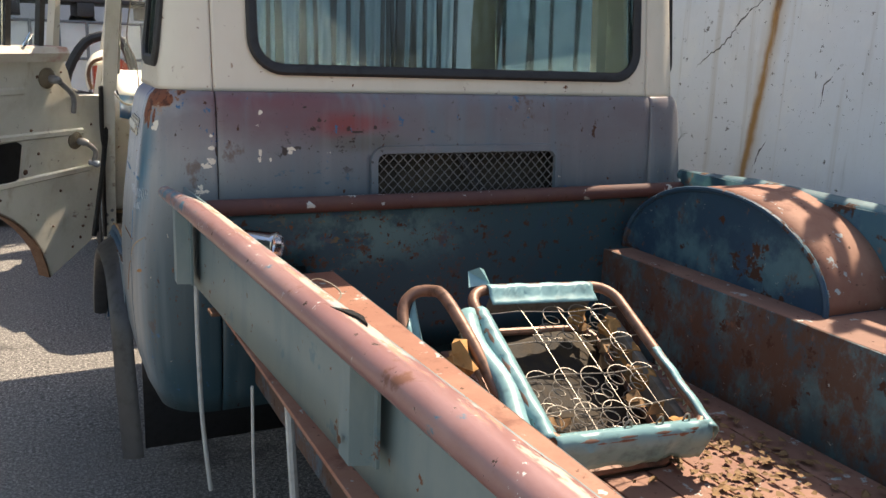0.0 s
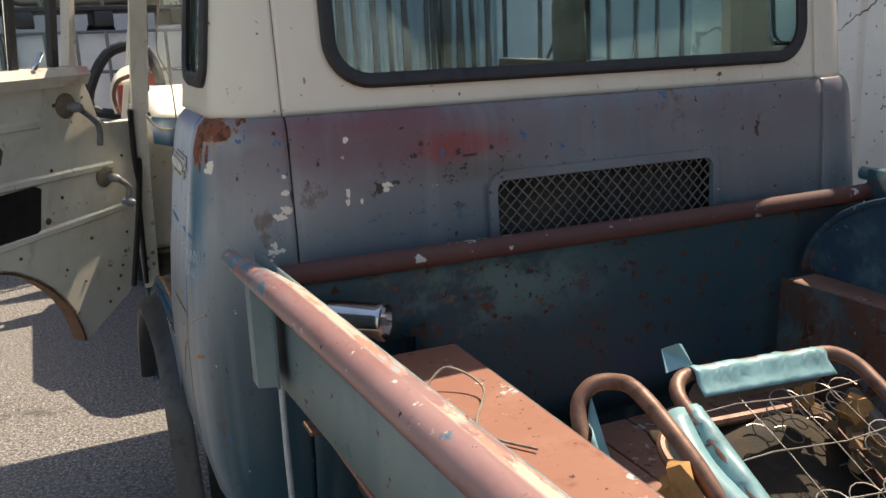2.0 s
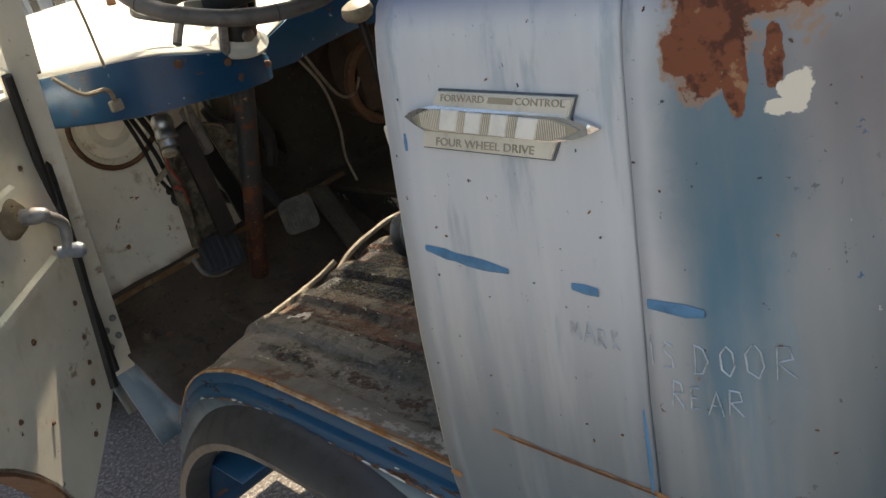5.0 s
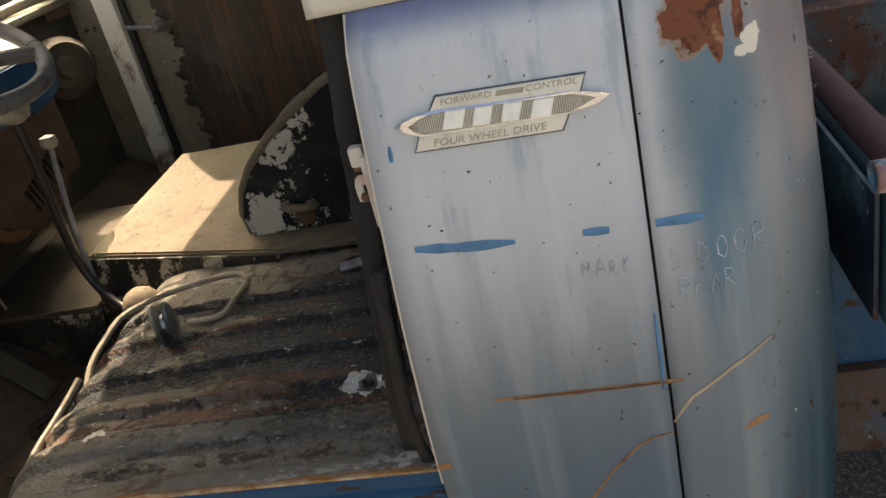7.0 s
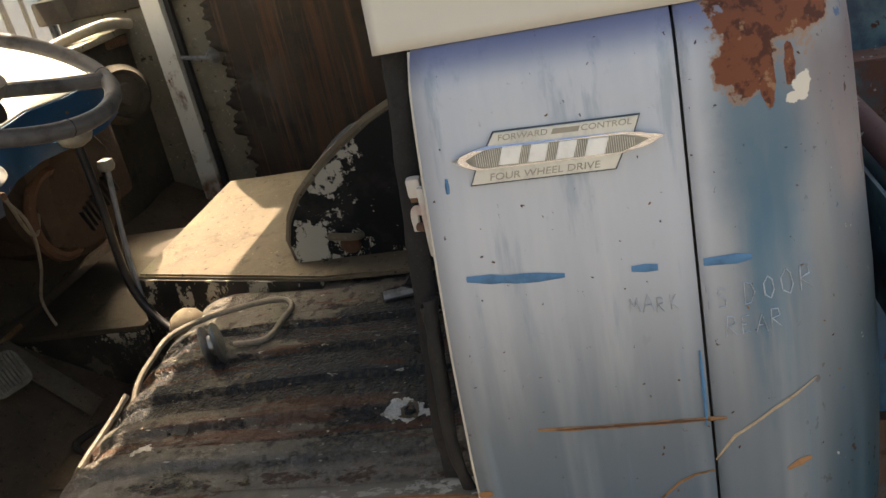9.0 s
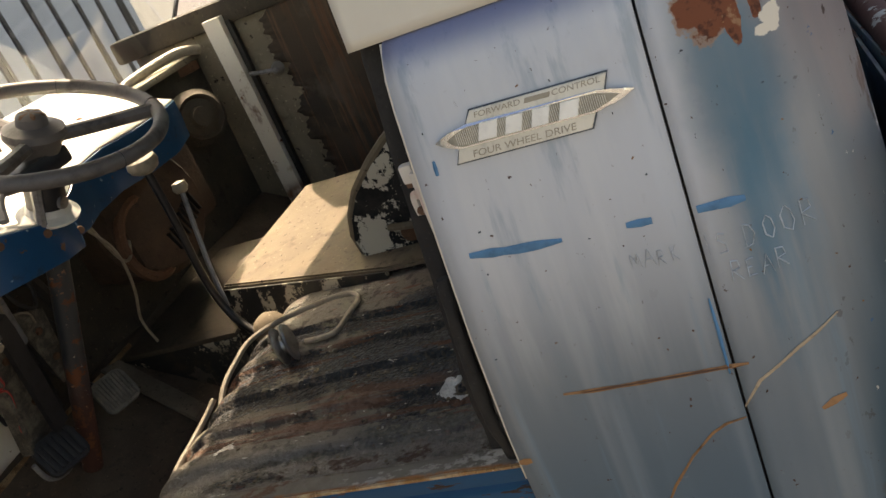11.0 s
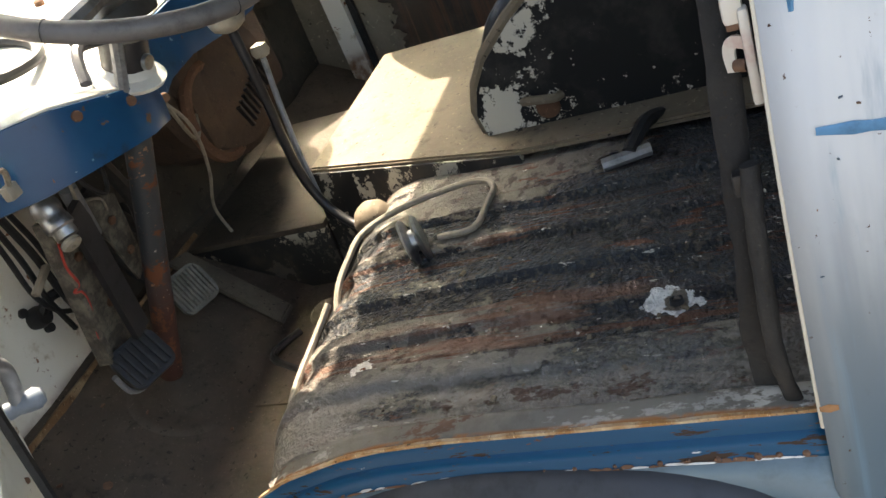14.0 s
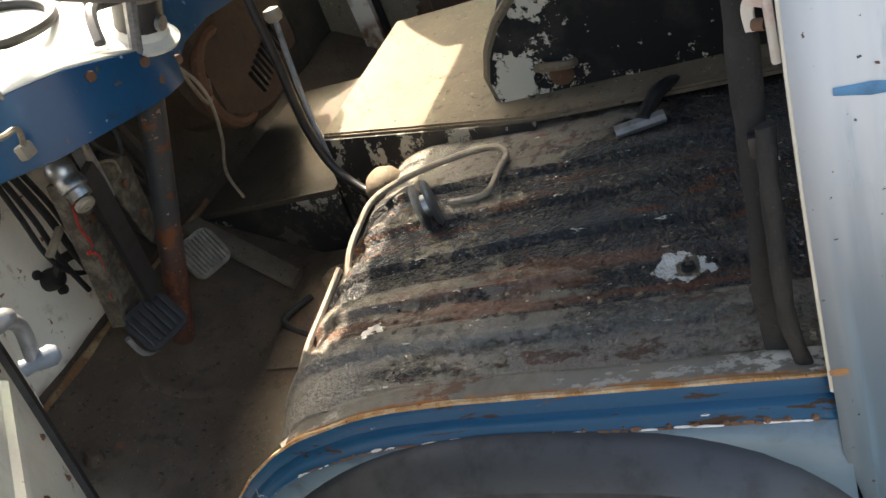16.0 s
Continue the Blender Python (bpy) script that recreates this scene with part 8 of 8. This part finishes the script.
strip([(0.36, 0.9078), (0.26, 0.9075), (0.20, 0.908)], 0.0024, M_RUSTPART, "scratch", out=0.0014)
strip([(0.198, 0.857), (0.177, 0.885), (0.137, 0.912), (0.115, 0.923), (0.093, 0.935)], 0.0038, M_TANSCRATCH, "scratch", "pale tan scratch")
strip([(0.200, 0.843), (0.222, 0.838), (0.239, 0.828), (0.267, 0.800), (0.297, 0.760), (0.315, 0.728)], 0.0030, M_SCRATCH, "scratch")
strip([(0.128, 0.833), (0.116, 0.838), (0.104, 0.840)], 0.0085, M_SCRATCH, "scratch")
strip([(0.204, 0.99), (0.2035, 0.95), (0.204, 0.90)], 0.0035, M_BLUEMARK, "seam_stain")
strip([(0.464, 0.826), (0.448, 0.827)], 0.012, M_SCRATCH, "scratch")
rnd = random.Random(3)
for i in range(40):
    y, z = rnd.uniform(0.06, 0.45), rnd.uniform(0.72, 1.29)
    a = rnd.uniform(0, 3.14)
    l = rnd.uniform(0.001, 0.0035)
    strip([(y, z), (y + l * math.cos(a), z + l * math.sin(a))], rnd.uniform(0.0012, 0.0032), rnd.choice([M_SCRATCH, M_RUSTPART, M_GRIMESHADE]), "paint_chip")


STROKES = {
    "M": [[(0, 0), (0.05, 0.9), (0.3, 0.3), (0.5, 0.9), (0.6, 0)]],
    "A": [[(0, 0), (0.3, 1), (0.55, 0)], [(0.12, 0.4), (0.45, 0.4)]],
    "R": [[(0, 0), (0.05, 1), (0.4, 0.95), (0.45, 0.6), (0.05, 0.5), (0.5, 0)]],
    "K": [[(0, 0), (0, 1)], [(0.45, 1), (0, 0.45), (0.5, 0)]],
    "I": [[(0.15, 0), (0.1, 1)]],
    "S": [[(0.45, 0.9), (0.15, 1), (0.05, 0.7), (0.4, 0.45), (0.4, 0.1), (0, 0.05)]],
    "D": [[(0, 0), (0.05, 1), (0.35, 0.9), (0.5, 0.5), (0.3, 0.05), (0, 0)]],
    "O": [[(0.25, 1), (0.03, 0.7), (0.05, 0.2), (0.3, 0), (0.5, 0.35), (0.45, 0.8), (0.25, 1)]],
    "E": [[(0.45, 1), (0.05, 0.95), (0.05, 0), (0.5, 0.05)], [(0.05, 0.5), (0.35, 0.52)]],
}


def chalk(text, y, z, high, pitch, material):
    """Hand-written chalk letters, stroke by stroke."""
    rn = random.Random(len(text) + int(1000 * y))
    for i, ch in enumerate(text):
        y0, z0, k = y - i * pitch, z + rn.uniform(-0.0015, 0.0015), high * rn.uniform(0.85, 1.1)
        for line in STROKES[ch]:
            strip([(y0 - u * k * 0.9 + rn.uniform(-0.0008, 0.0008), z0 + v * k) for u, v in line], 0.0014, material, "chalk_stroke", out=0.0004)


chalk("MARK", 0.268, 1.037, 0.018, 0.0135, M_FAINTCHALK)
chalk("IS", 0.194, 1.034, 0.023, 0.012, M_FAINTCHALK)
chalk("DOOR", 0.156, 1.036, 0.025, 0.0185, M_CHALK)
chalk("REAR", 0.176, 1.004, 0.021, 0.0145, M_CHALK)

# ---------------- stripped seat lying in the bed ----------------
seat = thing("stripped_seat", "stripped vehicle seat with bare springs and torn teal vinyl", "seat", at=(0.85, -0.83, 0.58))
SO = Vector((0.835, -0.783, 0.778))
su = Vector((1.0, -0.03, -0.05)).normalized()
sv = Vector((0.03, 0.90, 0.44)).normalized()
sn = su.cross(sv).normalized()
BASE = Vector(seat.location)


def on_seat(a, b, d=0.0):
    return SO + su * a + sv * b + sn * d - BASE


def seat_loop(hx_, hy_, r, d):
    return [on_seat(a, b, d) for a, b in rounded(-hx_, hx_, -hy_, hy_, r, 6)]


part("top_frame", tube(seat_loop(0.20, 0.230, 0.055, 0.03), 0.013, 10, True), M_TUBE, seat, "rusty bent tube frame")
part("bottom_frame", tube(seat_loop(0.185, 0.215, 0.05, -0.10), 0.010, 8, True), M_TUBE, seat)
part("underside", grid(lambda a, b: on_seat(a, b, -0.105 - 0.01 * math.sin(20 * a) * math.cos(17 * b)), span(-0.18, 0.18, 8), span(-0.225, 0.225, 8)), M_SOIL, seat, "rotten padding and dirt under the springs", thick=0.01)


def vinyl(edge, lo, hi, wrap, name="vinyl_strip", least=0.6):
    """Torn vinyl that hangs over one stretch of the frame; wrap(t, k) gives the points."""
    us = span(lo, hi, 30)
    vs_ = span(0, 1, 8)
    rnd = random.Random(int(1000 * lo + 77 * hi + len(name)))
    drop = [rnd.uniform(least, 1.0) for _ in us]

    def fn(u, v):
        i = min(range(len(us)), key=lambda q: abs(us[q] - u))
        return wrap(u, v * drop[i] + 0.04 * rnd.uniform(-1, 1) * v)
    return part(name, grid(fn, us, vs_), M_TEALVINYL, seat, "torn teal vinyl", thick=0.0025)


def over_side(sign, along, reach_out=0.11, reach_in=0.03):
    """Wraps from inside the frame over the tube and down its outer side."""
    def fn(u, v):
        w = v * (reach_in + reach_out + 0.05)
        if w < reach_in:
            off, d = -0.02 - (reach_in - w), 0.035 - 0.2 * (reach_in - w)
        elif w < reach_in + 0.05:
            a = (w - reach_in) / 0.05 * math.pi * 0.6
            off, d = -0.016 + 0.036 * math.sin(a / 2), 0.03 + 0.016 * math.cos(a - 0.6) + 0.0015 * math.sin(70 * u)
        else:
            off, d = 0.018 + 0.003 * math.sin(40 * u) + 0.0015 * math.sin(95 * u), 0.03 - (w - reach_in - 0.05)
        if along == 'a':
            return on_seat(u, sign * (0.230 + off), d)
        return on_seat(sign * (0.20 + off), u, d)
    return fn


vinyl('front', -0.19, 0.195, over_side(-1, 'a', 0.075, 0.004), least=0.94)
vinyl('right', -0.24, 0.0, over_side(1, 'b', 0.05, 0.0))
vinyl('left', -0.22, 0.16, over_side(-1, 'b', 0.05, 0.006))
vinyl('top', -0.15, 0.14, over_side(1, 'a', 0.02, 0.03))
part("batting", box(on_seat(0.0, 0.212, 0.0), (0.28, 0.025, 0.045), 0.012, Matrix((su, sv, sn)).transposed()), M_BATTING, seat, "grey batting roll")
part("batting", box(on_seat(0.182, -0.02, -0.04), (0.025, 0.38, 0.08), 0.010, Matrix((su, sv, sn)).transposed()), M_BATTING, seat)
rows = (0.155, 0.055, -0.045, -0.145)
cols = (-0.135, -0.065, 0.005, 0.075, 0.14)
for b in rows:
    part("spring_wire", tube([on_seat(-0.19, b, 0.02), on_seat(-0.10, b + 0.004, 0.024), on_seat(0.05, b - 0.002, 0.02), on_seat(0.19, b + 0.01, 0.02)], 0.0013, 6), M_SPRING, seat)
for a in (-0.08, 0.02, 0.11):
    part("spring_wire", tube([on_seat(a, 0.22, 0.015), on_seat(a + 0.01, 0.05, 0.02), on_seat(a + 0.02, -0.22, 0.012)], 0.0010, 6), M_SPRING, seat)
rnd = random.Random(4)
for b in rows:
    for a in cols:
        if rnd.random() < 0.35:
            continue
        tilt_a, tilt_b = rnd.uniform(-0.12, 0.12), rnd.uniform(-0.12, 0.12)
        path = []
        for i in range(56):
            k = i / 55
            ang = 2 * math.pi * 4.3 * k
            r = 0.026 * (1.0 - 0.45 * math.sin(math.pi * k)) + 0.002
            d = 0.022 - 0.115 * k
            path.append(on_seat(a + r * math.cos(ang) + tilt_a * d, b + r * math.sin(ang) + tilt_b * d, d))
        part("coil_spring", tube(path, 0.0013, 5), M_SPRING, seat)
for a in (-0.02, 0.06, 0.13):
    part("edge_spring", tube(smooth_path([on_seat(a, -0.225, 0.0), on_seat(a + 0.004, -0.21, 0.045), on_seat(a + 0.018, -0.207, 0.05), on_seat(a + 0.022, -0.225, 0.01)], 4), 0.0025, 6), M_SPRING, seat)


def lump(c, r, seed, material, name, parent):
    rn = random.Random(seed)
    bm = bmesh.new()
    bmesh.ops.create_icosphere(bm, subdivisions=2, radius=1.0)
    ph = [rn.uniform(0, 6) for _ in range(6)]
    for v in bm.verts:
        n = v.co.copy()
        k = 1 + 0.25 * math.sin(3 * n.x + ph[0]) + 0.22 * math.sin(5 * n.y + ph[1]) + 0.2 * math.sin(6 * n.z + ph[2])
        v.co = Vector((n.x * r[0], n.y * r[1], n.z * r[2])) * k + Vector(c)
    return part(name, bm, material, parent)


for i, (a, b, d, r) in enumerate(((0.165, 0.13, -0.02, (0.02, 0.03, 0.03)), (0.18, 0.06, -0.04, (0.02, 0.035, 0.035)), (0.175, -0.03, -0.03, (0.018, 0.03, 0.04)), (0.18, -0.12, -0.05, (0.02, 0.03, 0.03)),
                                  (0.08, -0.21, 0.0, (0.05, 0.018, 0.018)), (0.15, -0.20, 0.01, (0.022, 0.015, 0.02)), (0.01, -0.215, 0.0, (0.035, 0.016, 0.015)), (0.12, 0.2, -0.04, (0.03, 0.015, 0.03)))):
    lump(on_seat(a, b, d), r, i, M_FOAM, "foam_lump", seat)
rl = random.Random(8)
for i in range(16):
    a_, b_ = rl.uniform(0.12, 0.175), rl.uniform(-0.18, 0.19)
    if i > 10:
        a_, b_ = rl.uniform(-0.14, 0.12), rl.uniform(-0.20, -0.12)
    s_ = rl.uniform(0.014, 0.028)
    w_ = rl.uniform(0, 6.28)
    pts = [on_seat(a_ + s_ * math.cos(w_ + q * 1.05) * (1.0 if q % 3 else 1.5), b_ + s_ * math.sin(w_ + q * 1.05), -0.055 + 0.012 * math.sin(2.1 * q + i) + 0.02 * (i % 3)) for q in range(6)]
    part("curled_leaf", solid(pts, [(0, 1, 2, 3), (0, 3, 4, 5)]), M_LEAF, seat, smooth=0, thick=0.001)
# the folded backrest frame beside the cushion
part("back_frame", tube(smooth_path([on_seat(-0.235, -0.10, 0.0), on_seat(-0.255, 0.05, 0.035), on_seat(-0.265, 0.20, 0.035), on_seat(-0.275, 0.255, 0.01), on_seat(-0.315, 0.265, -0.01), on_seat(-0.345, 0.22, -0.04), on_seat(-0.348, 0.05, -0.09)], 5), 0.014, 10), M_TUBE, seat)
part("vinyl_strip", grid(lambda u, v: on_seat(-0.232 + 0.024 * math.cos(v * 4) - 0.01 * math.sin(25 * u), u, 0.025 + 0.018 * math.sin(v * 4) - 0.06 * max(0, v - 0.8)), span(-0.20, 0.16, 14), span(0, 1, 8)), M_TEALVINYL, seat, "torn teal vinyl", thick=0.002)
part("vinyl_strip", grid(lambda u, v: on_seat(-0.355 + u * 0.05, 0.17 + 0.1 * u - 0.20 * v, -0.03 - 0.10 * v + 0.01 * math.sin(9 * u)), span(0, 1, 8), span(0, 1, 8)), M_TEALVINYL, seat, "torn teal vinyl", thick=0.002)
lump(on_seat(-0.285, 0.04, 0.0), (0.022, 0.05, 0.035), 31, M_FOAM, "foam_lump", seat)
part("vinyl_flap", solid([on_seat(-0.19, 0.24, 0.03), on_seat(-0.13, 0.25, 0.03), on_seat(-0.14, 0.28, 0.05), on_seat(-0.16, 0.27, 0.065), on_seat(-0.18, 0.28, 0.045)], [(0, 1, 2, 3, 4)]), M_TEALVINYL, seat, smooth=0, thick=0.002)


def litter():
    bm = bmesh.new()
    rn = random.Random(9)
    for i in range(240):
        x, y = rn.gauss(1.14, 0.10), rn.gauss(-1.0, 0.16)
        if not (0.5 < x < 1.36 and -1.9 < y < -0.15):
            continue
        s = rn.uniform(0.004, 0.02)
        a = rn.uniform(0, 6.28)
        z = 0.580 + rn.uniform(0, 0.012)
        p = []
        for k in range(5):
            w = a + k * 1.256
            rr = s * (1.0 if k % 2 else 0.55)
            p.append(bm.verts.new((x + rr * math.cos(w), y + rr * math.sin(w), z + rn.uniform(0, 0.008))))
        bm.faces.new(p)
    ob = part("dry_leaves", bm, M_LEAF, None, smooth=0)
    tagged(ob, "dry brown leaves and crumbs on the bed floor", "leaves", kind="stuff")


litter()
